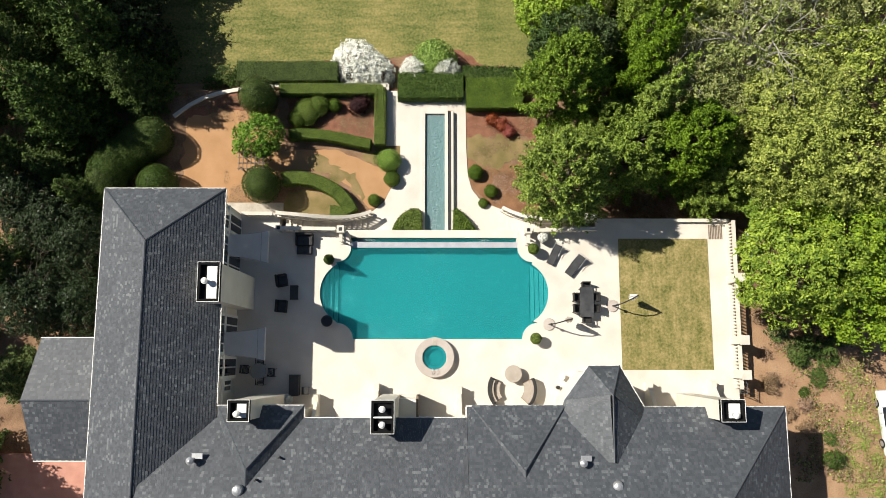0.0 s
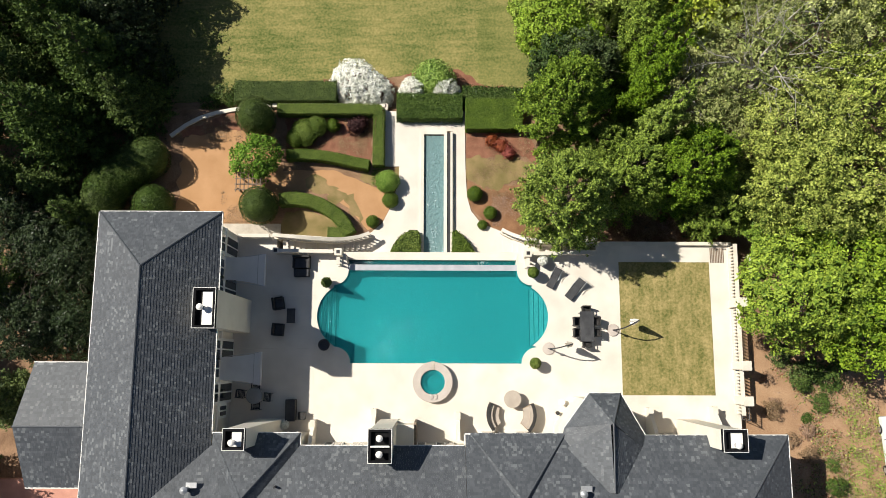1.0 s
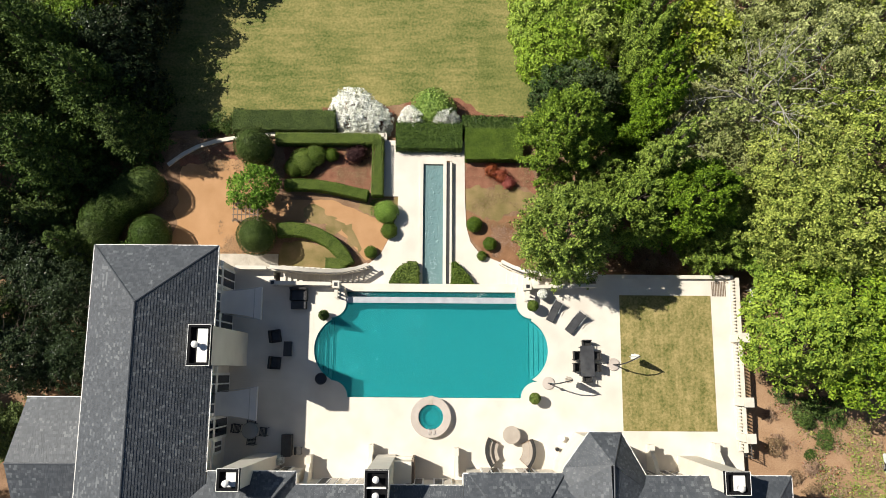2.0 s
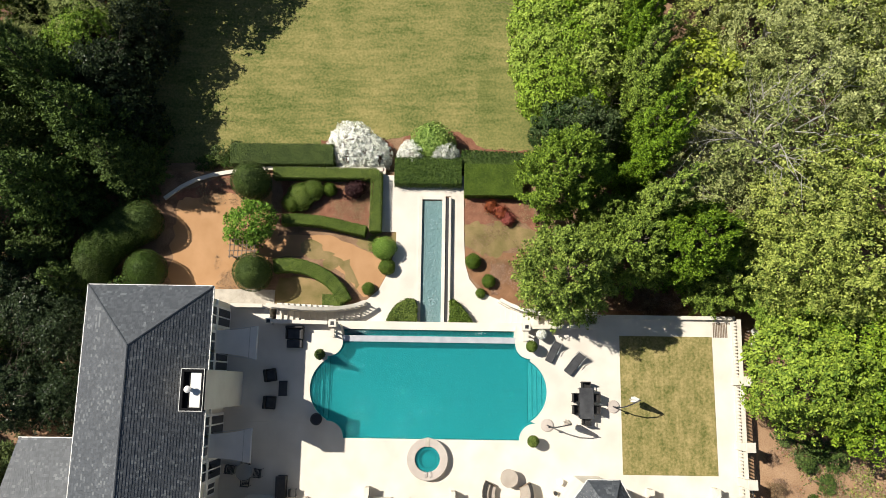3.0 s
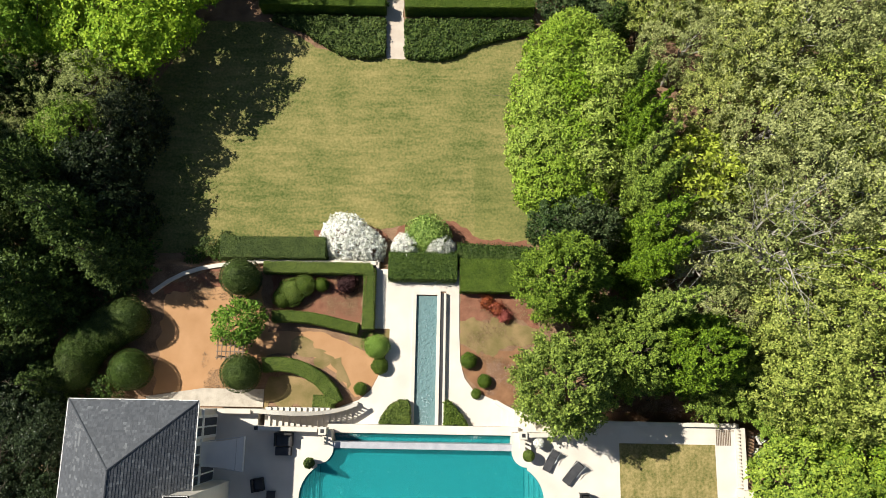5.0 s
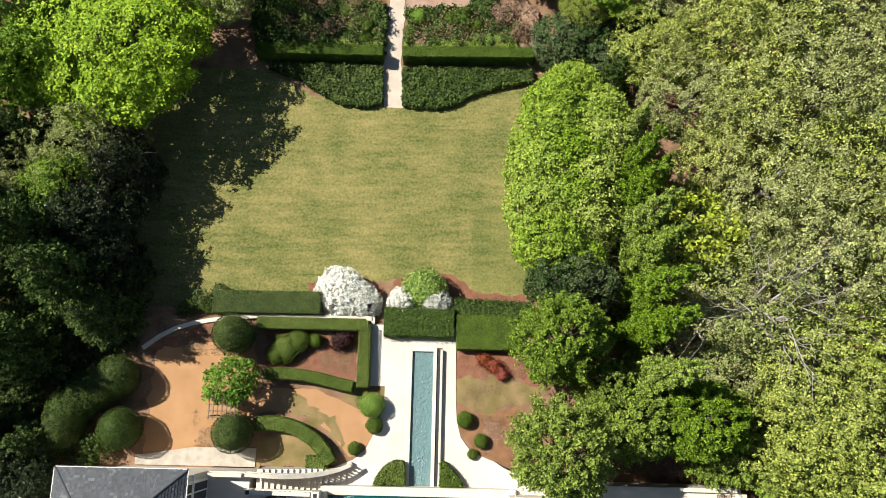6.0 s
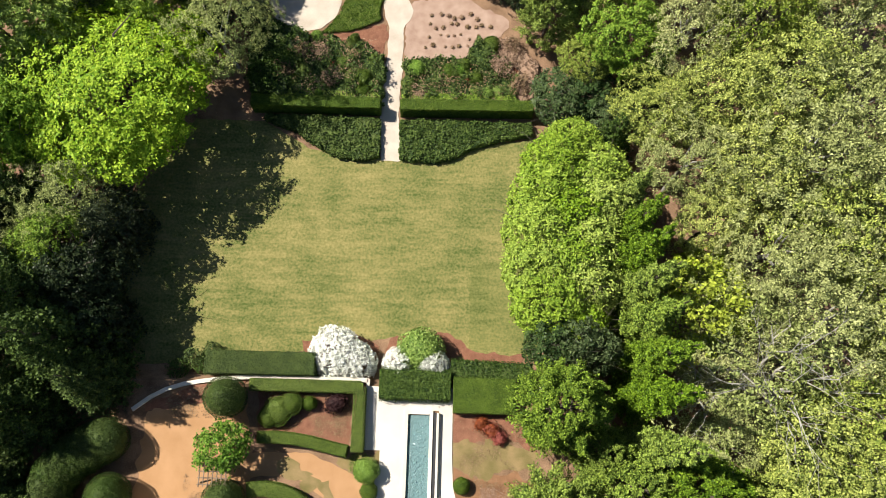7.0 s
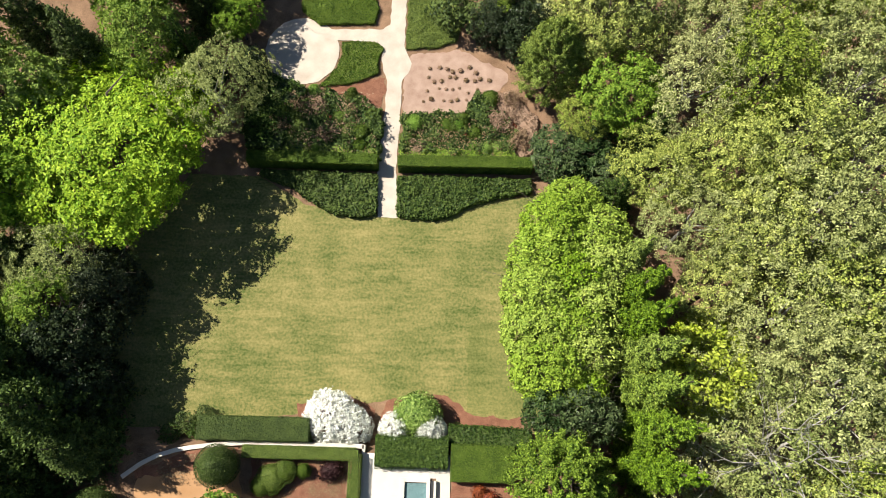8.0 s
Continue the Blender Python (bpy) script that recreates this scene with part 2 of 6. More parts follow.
def box(bm, x0, y0, z0, x1, y1, z1, m=None, bevel=0.0):
    r = bmesh.ops.create_cube(bm, size=1.0)
    s = Matrix.Translation(((x0 + x1) / 2, (y0 + y1) / 2, (z0 + z1) / 2)) @ Matrix.Diagonal((x1 - x0, y1 - y0, z1 - z0, 1))
    bmesh.ops.transform(bm, matrix=(m @ s) if m else s, verts=r["verts"])
    if bevel:
        vs = set(r["verts"])
        bmesh.ops.bevel(bm, geom=[e for e in bm.edges if e.verts[0] in vs and e.verts[1] in vs], offset=bevel, segments=2,
                        affect="EDGES", profile=0.5)
    return bm


def boxes(*rows, bevel=0.0):
    bm = bmesh.new()
    for r in rows:
        box(bm, *r, bevel=bevel)
    return bm


def cyl(bm, x, y, z0, z1, r0, r1=None, seg=20):
    r1 = r0 if r1 is None else r1
    r = bmesh.ops.create_cone(bm, cap_ends=True, segments=seg, radius1=r0, radius2=r1, depth=z1 - z0)
    bmesh.ops.translate(bm, verts=r["verts"], vec=(x, y, (z0 + z1) / 2))
    return bm


def rod(bm, a, b, r0, r1=None, seg=6):
    """A tapered bar from a to b."""
    a, b = Vector(a), Vector(b)
    d = b - a
    r = bmesh.ops.create_cone(bm, cap_ends=True, segments=seg, radius1=r0, radius2=r0 if r1 is None else r1, depth=d.length)
    m = Matrix.Translation((a + b) / 2) @ d.to_track_quat("Z", "Y").to_matrix().to_4x4()
    bmesh.ops.transform(bm, matrix=m, verts=r["verts"])
    return bm


def prism(poly, z0, z1, bm=None):
    bm = bm or bmesh.new()
    f = bm.faces.new([bm.verts.new((x, y, z1)) for x, y in poly])
    f.normal_update()
    if f.normal.z < 0:
        f.normal_flip()
    ex = bmesh.ops.extrude_face_region(bm, geom=[f])
    # the extruded copy becomes the underside
    bmesh.ops.translate(bm, verts=[v for v in ex["geom"] if isinstance(v, bmesh.types.BMVert)], vec=(0, 0, z0 - z1))
    bmesh.ops.recalc_face_normals(bm, faces=bm.faces[:])
    return bm


def lathe(profile, seg=32, bm=None, at=(0, 0, 0), caps=True):
    bm = bm or bmesh.new()
    rings = []
    for r, z in profile:
        rings.append([bm.verts.new((at[0] + r * math.cos(2 * math.pi * i / seg), at[1] + r * math.sin(2 * math.pi * i / seg), at[2] + z))
                      for i in range(seg)])
    for a, b in zip(rings, rings[1:]):
        for i in range(seg):
            bm.faces.new((a[i], a[(i + 1) % seg], b[(i + 1) % seg], b[i]))
    if caps and profile[0][0] > 0.001:
        bm.faces.new(list(reversed(rings[0])))
    if caps and profile[-1][0] > 0.001:
        bm.faces.new(rings[-1])
    return bm


def arc(cx, cy, r, a0, a1, n):
    return [(cx + r * math.cos(radians(a0 + (a1 - a0) * i / n)), cy + r * math.sin(radians(a0 + (a1 - a0) * i / n))) for i in range(n + 1)]


def mesh_object(name, verts, faces, material, parent=None):
    me = bpy.data.meshes.new(name)
    me.from_pydata(verts, [], faces)
    me.update()
    me.materials.append(material)
    ob = new(name, me)
    if parent is not None:
        ob.parent = parent
    return ob


def leaf_mesh(name, pts, nrm, size, material, rng, spread=0.7, stretch=1.5, parent=None, along=None):
    """Many small folded leaves at pts, facing roughly along nrm and drawn out along a given way."""
    k = len(pts)
    nrm = nrm + rng.normal(0, spread, (k, 3))
    nrm /= np.linalg.norm(nrm, axis=1, keepdims=True) + 1e-9
    t = np.cross(nrm, rng.normal(0, 1, (k, 3))) if along is None else along - nrm * (along * nrm).sum(1, keepdims=True)
    t /= np.linalg.norm(t, axis=1, keepdims=True) + 1e-9
    b = np.cross(nrm, t)
    s = (size * rng.uniform(0.6, 1.4, k))[:, None]
    v = np.empty((k, 4, 3))
    v[:, 0] = pts - t * s * stretch * 0.5
    v[:, 1] = pts + b * s * 0.5 + nrm * s * 0.16
    v[:, 2] = pts + t * s * stretch * 0.5
    v[:, 3] = pts - b * s * 0.5 + nrm * s * 0.16
    me = bpy.data.meshes.new(name)
    me.vertices.add(4 * k)
    me.vertices.foreach_set("co", v.reshape(-1))
    me.loops.add(4 * k)
    me.loops.foreach_set("vertex_index", np.arange(4 * k, dtype=np.int32))
    me.polygons.add(k)
    me.polygons.foreach_set("loop_start", np.arange(0, 4 * k, 4, dtype=np.int32))
    me.update(calc_edges=True)
    me.materials.append(material)
    ob = new(name, me)
    if parent is not None:
        ob.parent = parent
    return ob


# ---- ground ----
def step(a, b, x):
    t = min(1.0, max(0.0, (x - a) / (b - a)))
    return t * t * (3 - 2 * t)


def height(x, y):
    """The terraced site: the house terrace, the garden below it, the lawn below that."""
    garden = -2.52 - 1.72 * step(18.5, 19.4, y)
    wild = -2.6 - 1.7 * step(14, 24, y)
    z = garden + (wild - garden) * step(7.5, 10.5, x)
    z += (-3.2 - z) * step(-19.5, -23, x) * (1 - step(15, 22, y))
    # beside and behind the house
    east = -0.75 - 0.07 * max(0.0, x - 21) - 1.6 * step(4, 12, y)
    if x > 18:
        z += (east - z) * (1 - step(7.5, 10.0, y)) * step(19, 20.2, x)
    if y < 8.4 and -14 < x < 20.2:
        z = -3.4
    if abs(x) < 1.7 and 8 < y < 16.4:
        z = -3.3
    west = -1.2
    if x < -19:
        z += (west - z) * (1 - step(2, 9, y)) * step(-19, -20.5, x)
    return z + 0.25 * noise.noise(Vector((x * 0.12, y * 0.12, 0))) * step(0, 1, max(abs(x + 3) - 18, y - 56))


def axis(lo, hi, d):
    core = list(np.arange(lo, hi + 1e-6, d))
    out, s = [], d
    while s < 900:
        s *= 1.6
        out.append(s)
    run = np.cumsum(out)
    return [lo - v for v in run[::-1]] + core + [hi + v for v in run]


gx, gy = axis(-45, 48, 0.6), axis(-26, 74, 0.6)
verts = [(x, y, height(x, y)) for y in gy for x in gx]
nx = len(gx)
faces = [(j * nx + i, j * nx + i + 1, (j + 1) * nx + i + 1, (j + 1) * nx + i) for j in range(len(gy) - 1) for i in range(nx - 1)]
ground = mesh_object("ground", verts, faces, WOODS)
BANK = mat("dry_bank_soil", (0.26, 0.15, 0.085), (0.46, 0.30, 0.18), 0.8, 0.95, 0.8, 14, 0.1, fine_mix=0.5)
ground.data.materials.append(BANK)
for poly in ground.data.polygons:
    c = poly.center
    if 19.5 < c.x < 32 and -12 < c.y < 3.5:
        poly.material_index = 1
tagged(ground, "brown earth covered with pine straw under the trees", "ground", kind="structure")


def ragged(poly, amp, seed):
    """The outline with short edges and a natural wander."""
    out = []
    for (ax, ay), (bx, by) in zip(poly, poly[1:] + poly[:1]):
        n = max(1, int(math.hypot(bx - ax, by - ay) / 0.22))
        for i in range(n):
            x, y = ax + (bx - ax) * i / n, ay + (by - ay) * i / n
            out.append((x + amp * noise.noise(Vector((x * 1.7, y * 1.7, seed))) * 2 + amp * 0.5 * noise.noise(Vector((x * 6, y * 6, seed + 3))),
                        y + amp * noise.noise(Vector((x * 1.7, y * 1.7, seed + 9))) * 2 + amp * 0.5 * noise.noise(Vector((x * 6, y * 6, seed + 5)))))
    return out


def patch(name, poly, z, material, label, category, thick=0.12):
    if category == "garden bed" or name in ("lawn", "garden_floor", "garden_walk", "gravel_path", "gravel_circle"):
        poly = ragged(poly, 0.05 if name in ("lawn", "gravel_path", "gravel_circle", "garden_walk") else 0.3 if name == "grass_bed" else 0.16, len(poly) + z)
        # beds lie almost flush with the soil
        z = -2.505 + (z + 2.47) * 0.4 if z > -3 else -4.215 + (z + 4.17) * 0.4
    ob = part(name, prism(poly, z - thick, z), material)
    return tagged(ob, label, category, kind="structure")


patch("lawn", [(-22, 19.3), (-13, 20.2), (-8, 20.9), (-7.6, 21.8), (-4.2, 21.6), (-1, 22.2), (1.6, 21.9), (3.2, 21.0), (6.3, 20.7), (9, 21), (9.5, 37.6), (6.1, 37.1),
               (3.73, 36.7), (1.2, 35.45), (-2.2, 35.6), (-3.7, 35.55), (-6.1, 35.2), (-9.36, 36.2), (-11, 37.2), (-12.9, 38.2), (-18, 38.2), (-22, 32)],
      -4.17, LAWN, "mown dry lawn with green and straw-coloured bands", "lawn")
patch("lawn_strip", ragged([(3.15, 21.3), (8.5, 21.0), (8.5, 27.6), (5.6, 27.9), (3.15, 27.3)], 0.08, 2), -4.211, LAWN_GREEN, "greener strip of mown lawn beside the hornbeams", "lawn")
patch("mulch_bed", [(-8.8, 45.2), (-3.95, 44.3), (-3.8, 46.6), (-6.4, 46.9), (-8.0, 46.6)], -4.16, MULCH, "bare red bed beside the gravel path", "garden bed")
patch("paving_terrace", [(-1.16, 18.4), (-3.72, 18.4), (-3.72, 14.2), (-2.75, 14.2), (-2.75, 13.2), (-3.2, 11.4), (-3.9, 10.0), (-4.7, 9.3), (-6.3, 8.7), (-6.3, 7.7), (-1.16, 7.7)],
      -2.45, STONE, "pale travertine garden terrace west of the water channel", "paving")
patch("paving_terrace", [(1.15, 7.7), (6.2, 7.7), (6.1, 8.4), (4.7, 9.4), (3.2, 10.0), (2.5, 10.9), (2.2, 12.0), (2.1, 14), (2.05, 18.4), (1.15, 18.4)],
      -2.45, STONE, "pale travertine garden terrace east of the water channel", "paving")
patch("paving_end", [(-1.16, 16.89), (1.15, 16.89), (1.15, 18.4), (-1.16, 18.4)], -2.45, STONE, "pale travertine paving at the head of the channel", "paving")
patch("gravel_path", [(-3.75, 35.3), (-2.27, 35.3), (-2.6, 39.1), (-2.45, 43), (-2.5, 46.4), (-1.95, 47.2), (-1.75, 48.0), (-2.1, 48.8), (-2.4, 49.4), (-2.35, 60), (-3.6, 60), (-3.6, 51.3),
                      (-4.2, 50.9), (-8.6, 50.75), (-8.6, 49.85), (-4.6, 49.7), (-4.0, 49.2), (-4.2, 48.3), (-3.9, 47.2), (-3.6, 46.3), (-3.75, 43), (-4.05, 39.1)],
      -4.13, GRAVEL, "pale gravel garden path with a round widening", "path")
patch("gravel_circle", arc(-10.4, 48.75, 2.9, 0, 351, 39), -4.12, GRAVEL, "round pale gravel clearing in the garden", "path")
patch("garden_floor", [(-18.8, 9.2), (-13, 9.0), (-11.5, 11), (-11.2, 13.5), (-11.8, 17), (-15, 17.4), (-18.6, 16.4)], -2.46, SAND,
      "orange decomposed granite garden floor", "path")
patch("garden_walk", [(-11.5, 12.1), (-10.5, 12.4), (-8.2, 12.3), (-6.2, 11.0), (-5.0, 9.5), (-4.4, 9.6), (-3.8, 10.3), (-3.1, 12.0), (-5.0, 12.9), (-7.6, 13.9), (-10.6, 13.9), (-11.5, 13.7)], -2.47,
      SAND, "curved orange garden walk between low hedges", "path")
patch("grass_bed", [(-5.4, 14.0), (-2.8, 14.0), (-2.8, 12.8), (-3.6, 12.4), (-5.8, 13.2)], -2.455, PATCHY, "patchy grass bed beside the paving", "garden bed")
patch("grass_bed", [(-9.0, 13.4), (-6.2, 12.2), (-5.2, 10.6), (-5.6, 10.2), (-6.6, 11.2), (-8.3, 12.2), (-9.4, 12.4)], -2.45, PATCHY, "patchy grass bed along the curved walk", "garden bed")
patch("mulch_bed", [(-11.0, 14.6), (-4.9, 14.5), (-4.9, 17.8), (-11.2, 17.9)], -2.44, MULCH, "red mulch bed inside the clipped hedge", "garden bed")
patch("mulch_bed", [(-18.6, 16.2), (-15.0, 16.9), (-12, 17.2), (-12, 18.5), (-15, 18.2), (-18.9, 16.8)], -2.44, MULCH, "red mulch strip under the curved wall", "garden bed")
patch("grass_bed", [(2.15, 14.6), (5.4, 15.2), (7.8, 14.0), (6.4, 13.0), (4.2, 12.6), (2.2, 13.2)], -2.44, PATCHY, "dry grass bed beside the paving", "garden bed")
patch("mulch_bed", [(2.12, 14.6), (2.1, 16.8), (6.5, 17), (7.8, 14.4), (5.4, 15.2)], -2.45, MULCH, "red mulch bed under the tall hedge", "garden bed")
patch("mulch_bed", [(2.2, 13.2), (4.2, 12.6), (6.4, 13.0), (8, 12), (8, 9.4), (5.2, 9.1), (3.4, 10.0), (2.6, 10.9), (2.3, 11.8)], -2.455, SOIL, "brown bed with young round box balls", "garden bed")
patch("grass_bed", [(-11.3, 8.9), (-6.6, 8.9), (-6.0, 9.2), (-7.6, 10.4), (-8.4, 10.7), (-11.0, 10.8)], -2.45, PATCHY, "patchy grass under the low curved hedge", "garden bed")
patch("mulch_bed", [(-8.4, 20.4), (-3.6, 20.4), (-3.2, 21.4), (-5.2, 22.2), (-7.0, 22.1), (-8.8, 21.4)], -4.14, MULCH, "red mulch under the white flowering shrub", "garden bed")
patch("mulch_bed", [(-3, 20.2), (7, 20.0), (7, 20.9), (3.4, 21.2), (1.5, 22.4), (-2.4, 22.0)], -4.14, MULCH, "red mulch strip along the clipped hedge", "garden bed")
patch("mulch_bed", [(-1.8, 48.9), (2.4, 49.3), (5.9, 47.4), (4.2, 43.9), (-2.3, 43.7), (-2.35, 46.4)], -4.16, mat("bare_bed", (0.29, 0.185, 0.135), (0.45, 0.32, 0.25), 1.4, 0.95, 0.8, 20),
      "pale bare bed with rows of young plants", "garden bed")
patch("stone_landing", [(-19.2, 8.7), (-13.4, 8.7), (-11.2, 8.7), (-11.2, 9.9), (-15.4, 9.9), (-19.2, 9.3)], -2.42, STONE_OLD, "stained grey stone landing beside the house", "paving")
patch("brick_patio", [(-30, -14), (-21.4, -14), (-21.4, -7.6), (-30, -7.6)], -0.6, PINK, "pink brick patio behind the annexe", "paving", 0.8)

# ---- the house terrace with its pool opening ----
POOL = (arc(-6.82, 0, 1.09, 0, 90, 8) + arc(-5.75, 3.15, 2.27, 244, 116, 24)[1:-1] + arc(-6.95, 6.25, 1.0, 270, 360, 8)
        + list(reversed([(-x - 0.45, y) for x, y in arc(-6.95, 6.25, 1.0, 270, 360, 8)]))
        + list(reversed([(-x - 0.45, y) for x, y in arc(-5.75, 3.15, 2.27, 244, 116, 24)[1:-1]]))
        + list(reversed([(-x - 0.0, y) for x, y in arc(-6.82, 0, 1.09, 0, 90, 8)])))
WEIR0, WEIR1, BASIN1 = 6.25, 6.66, 7.16


def deck_with_hole():
    bm = bmesh.new()
    hole = [p for p in POOL]
    # the pool's north side is open to the spill edge: one outline runs round both
    outer = [(-13.6, 8.6), (-13.6, -6.5), (20.25, -6.5), (20.25, 8.2), (10.9, 8.2), (10.9, 7.4), (5.62, 7.4)]
    right = [p for p in hole if p[0] > 0]
    left = [p for p in hole if p[0] < 0]
    ring = outer + right + left[::1] + [(-6.2, 7.4), (-10.9, 7.4), (-10.9, 8.6)]
    f = bm.faces.new([bm.verts.new((x, y, 0)) for x, y in ring])
    f.normal_update()
    if f.normal.z < 0:
        f.normal_flip()
    top = bmesh.ops.triangulate(bm, faces=[f])["faces"]
    ex = bmesh.ops.extrude_face_region(bm, geom=top)
    bmesh.ops.translate(bm, verts=[v for v in ex["geom"] if isinstance(v, bmesh.types.BMVert)], vec=(0, 0, -3.6))
    bmesh.ops.recalc_face_normals(bm, faces=bm.faces[:])
    return bm


terrace = tagged(part("terrace", deck_with_hole(), STONE), "pale travertine pool terrace on a retaining wall", "terrace", kind="structure")

pool = thing("swimming_pool", pose(0, 0, 0), "long swimming pool with rounded ends and turquoise water", "swimming pool")
part("basin_floor", prism([(-8.3, -0.3), (7.9, -0.3), (7.9, 6.4), (-8.3, 6.4)], -1.9, -1.0), PLASTER, pool, "turquoise plaster pool floor with painted ripple light")
part("water", prism(POOL, -0.16, -0.12), POOLWATER, pool, "clear rippled turquoise water")


def lining(poly):
    bm = bmesh.new()
    n = len(poly)
    lo = [bm.verts.new((x, y, -1.6)) for x, y in poly]
    hi = [bm.verts.new((x, y, -0.03)) for x, y in poly]
    cx, cy = -0.2, 3.1
    for v in lo + hi:
        v.co.x += (cx - v.co.x) * 0.0006
        v.co.y += (cy - v.co.y) * 0.0012
    for i in range(n - 1):
        bm.faces.new((lo[i], lo[i + 1], hi[i + 1], hi[i]))
    bm.faces.new((lo[-1], lo[0], hi[0], hi[-1]))
    return bm


part("lining", lining(POOL), PLASTER, pool, "turquoise plaster pool wall")
WETSTONE = mat("wet_stone", (0.33, 0.34, 0.37), (0.48, 0.48, 0.50), 2.2, 0.3, 0.2, 14)
part("spill_wall", boxes((-6.1, WEIR0, -3.4, 5.7, WEIR1, -0.10), bevel=0.02), WETSTONE, pool, "wet pale stone spill edge")
part("basin_water", boxes((-6.2, WEIR1, -1.75, 5.62, BASIN1, -1.62)), POOLWATER, pool, "teal water in the lower catch basin")
part("basin_bed", boxes((-6.2, WEIR1, -3.4, 5.62, BASIN1, -2.3)), PLASTER, pool)
part("basin_wall", boxes((-6.6, BASIN1, -3.4, 6.1, 7.72, -1.40), bevel=0.02), STONE, pool, "pale stone wall of the catch basin")
# curved entry steps in both ends
for side in (-1, 1):
    for k in range(4):
        d = 0.30 * k
        cx = -5.75 if side < 0 else 5.3
        lim = -6.83 + 0.0 if side < 0 else 6.38
        pts = [(x, y) for x, y in arc(cx, 3.15, 2.26, 115 if side < 0 else 65, 245 if side < 0 else -65, 24)]
        edge = lim - side * 0.0 + side * d
        poly = [(x, y) for x, y in pts if (x - edge) * side > 0]
        if len(poly) > 2:
            part("pool_step", prism(poly, -1.3, -0.86 + 0.2 * k), STEP_PLASTER, pool, "plaster step coloured paler for its shallow water")
            y0, y1 = min(p[1] for p in poly), max(p[1] for p in poly)
            part("step_nosing", boxes((edge - 0.025, y0, -0.86 + 0.2 * k, edge + 0.025, y1, -0.85 + 0.2 * k)), TILE, pool, "dark tile nosing")
# small bright floor fittings
for i in range(6):
    for y, x0 in ((1.55, -4.9), (4.75, -4.2)):
        bm = cyl(bmesh.new(), x0 + 1.75 * i, y, -1.0, -0.95, 0.07, 0.06, 12)
        part("floor_fitting", bm, WHITE, pool, "white round floor fitting")

# round spa
spa = thing("hot_tub", pose(-0.2, -1.22, 0), "round raised stone hot tub with turquoise water", "hot tub")
part("wall", lathe([(0.80, 0.05), (0.80, 0.44), (0.84, 0.46), (1.30, 0.46), (1.33, 0.43), (1.33, 0.38), (1.26, 0.36), (1.26, 0.0)], 48, caps=False), TUBSTONE, spa, "smooth pale pink stone ring")
part("bench", lathe([(0.54, 0.02), (0.54, 0.2), (0.795, 0.2)], 40, caps=False), PLASTER, spa, "turquoise plaster bench")
part("bench_trim", lathe([(0.53, 0.2), (0.53, 0.215), (0.57, 0.215), (0.57, 0.2)], 40, caps=False), TILE, spa, "dark tile trim")
part("floor", lathe([(0.6, 0.004), (0.6, 0.02)], 40), PLASTER, spa)
part("water", lathe([(0.797, 0.33), (0.797, 0.36)], 40), POOLWATER, spa, "clear turquoise water")
part("spout", boxes((-0.13, 0.78, 0.34, 0.13, 1.36, 0.475), bevel=0.02), STONE_OLD, spa, "stone spill lip")
for s in (-0.14, 0.14):
    bm = bmesh.new()
    for k in range(8):
        a0, a1 = radians(180 / 8 * k), radians(180 / 8 * (k + 1))
        rod(bm, (s + 0.02, -0.9 + 0.2 * math.cos(a0), 0.46 + 0.2 * math.sin(a0)), (s + 0.02, -0.9 + 0.2 * math.cos(a1), 0.46 + 0.2 * math.sin(a1)), 0.02)
    part("handrail", bm, METAL_LT, spa, "chrome handrail")

# ---- water channel ----
channel = thing("water_channel", pose(0, 0, -2.45), "long narrow stone water channel with rippling water", "water channel")
part("rim_left", boxes((-1.18, 7.72, -0.5, -0.92, 16.9, 0.10), bevel=0.015), STONE, channel)
part("rim_right", boxes((0.52, 7.72, -0.5, 0.76, 16.9, 0.10), bevel=0.015), STONE, channel)
part("rim_end", boxes((-0.92, 16.62, -0.5, 0.52, 16.9, 0.10), bevel=0.015), STONE, channel)
part("side_wall", boxes((1.0, 7.72, -0.5, 1.16, 16.75, 0.34), bevel=0.015), STONE, channel)
part("slot_floor", boxes((0.76, 7.72, -0.4, 1.0, 16.75, 0.012)), METAL_DK, channel, "dark recessed slot")
part("bed", boxes((-0.92, 7.72, -0.6, 0.52, 16.62, -0.42)), mat("channel_bed", (0.14, 0.26, 0.27), (0.30, 0.45, 0.45), 3, 0.7, 0.3, 14), channel)
part("water", boxes((-0.92, 7.72, -0.3, 0.52, 16.62, -0.10)), TROUGHWATER, channel, "rippling grey-green water")
rngf = np.random.default_rng(5)
for cy, cx in ((8.3, -0.2), (9.3, -0.15), (12.3, -0.3), (14.6, -0.2)):
    k = 45 if cy < 9.5 else 10
    p = np.column_stack([cx + rngf.normal(0, 0.2, k), cy + rngf.normal(0, 0.35, k), -0.06 + rngf.uniform(0, 0.06, k)])
    tagged(leaf_mesh("foam", p, np.tile((0, 0, 1.0), (k, 1)), 0.06, FOAM, rngf, 0.3, 1.2, channel), kind="stuff")

for cx, k in ((-5.6, 60), (-4.9, 40), (3.1, 25)):
    p = np.column_stack([cx + rngf.normal(0, 0.3, k), 7.0 + rngf.uniform(-0.14, 0.14, k), np.full(k, -1.6)])
    tagged(leaf_mesh("foam", p, np.tile((0, 0, 1.0), (k, 1)), 0.055, FOAM, rngf, 0.3, 1.2, pool), kind="stuff")

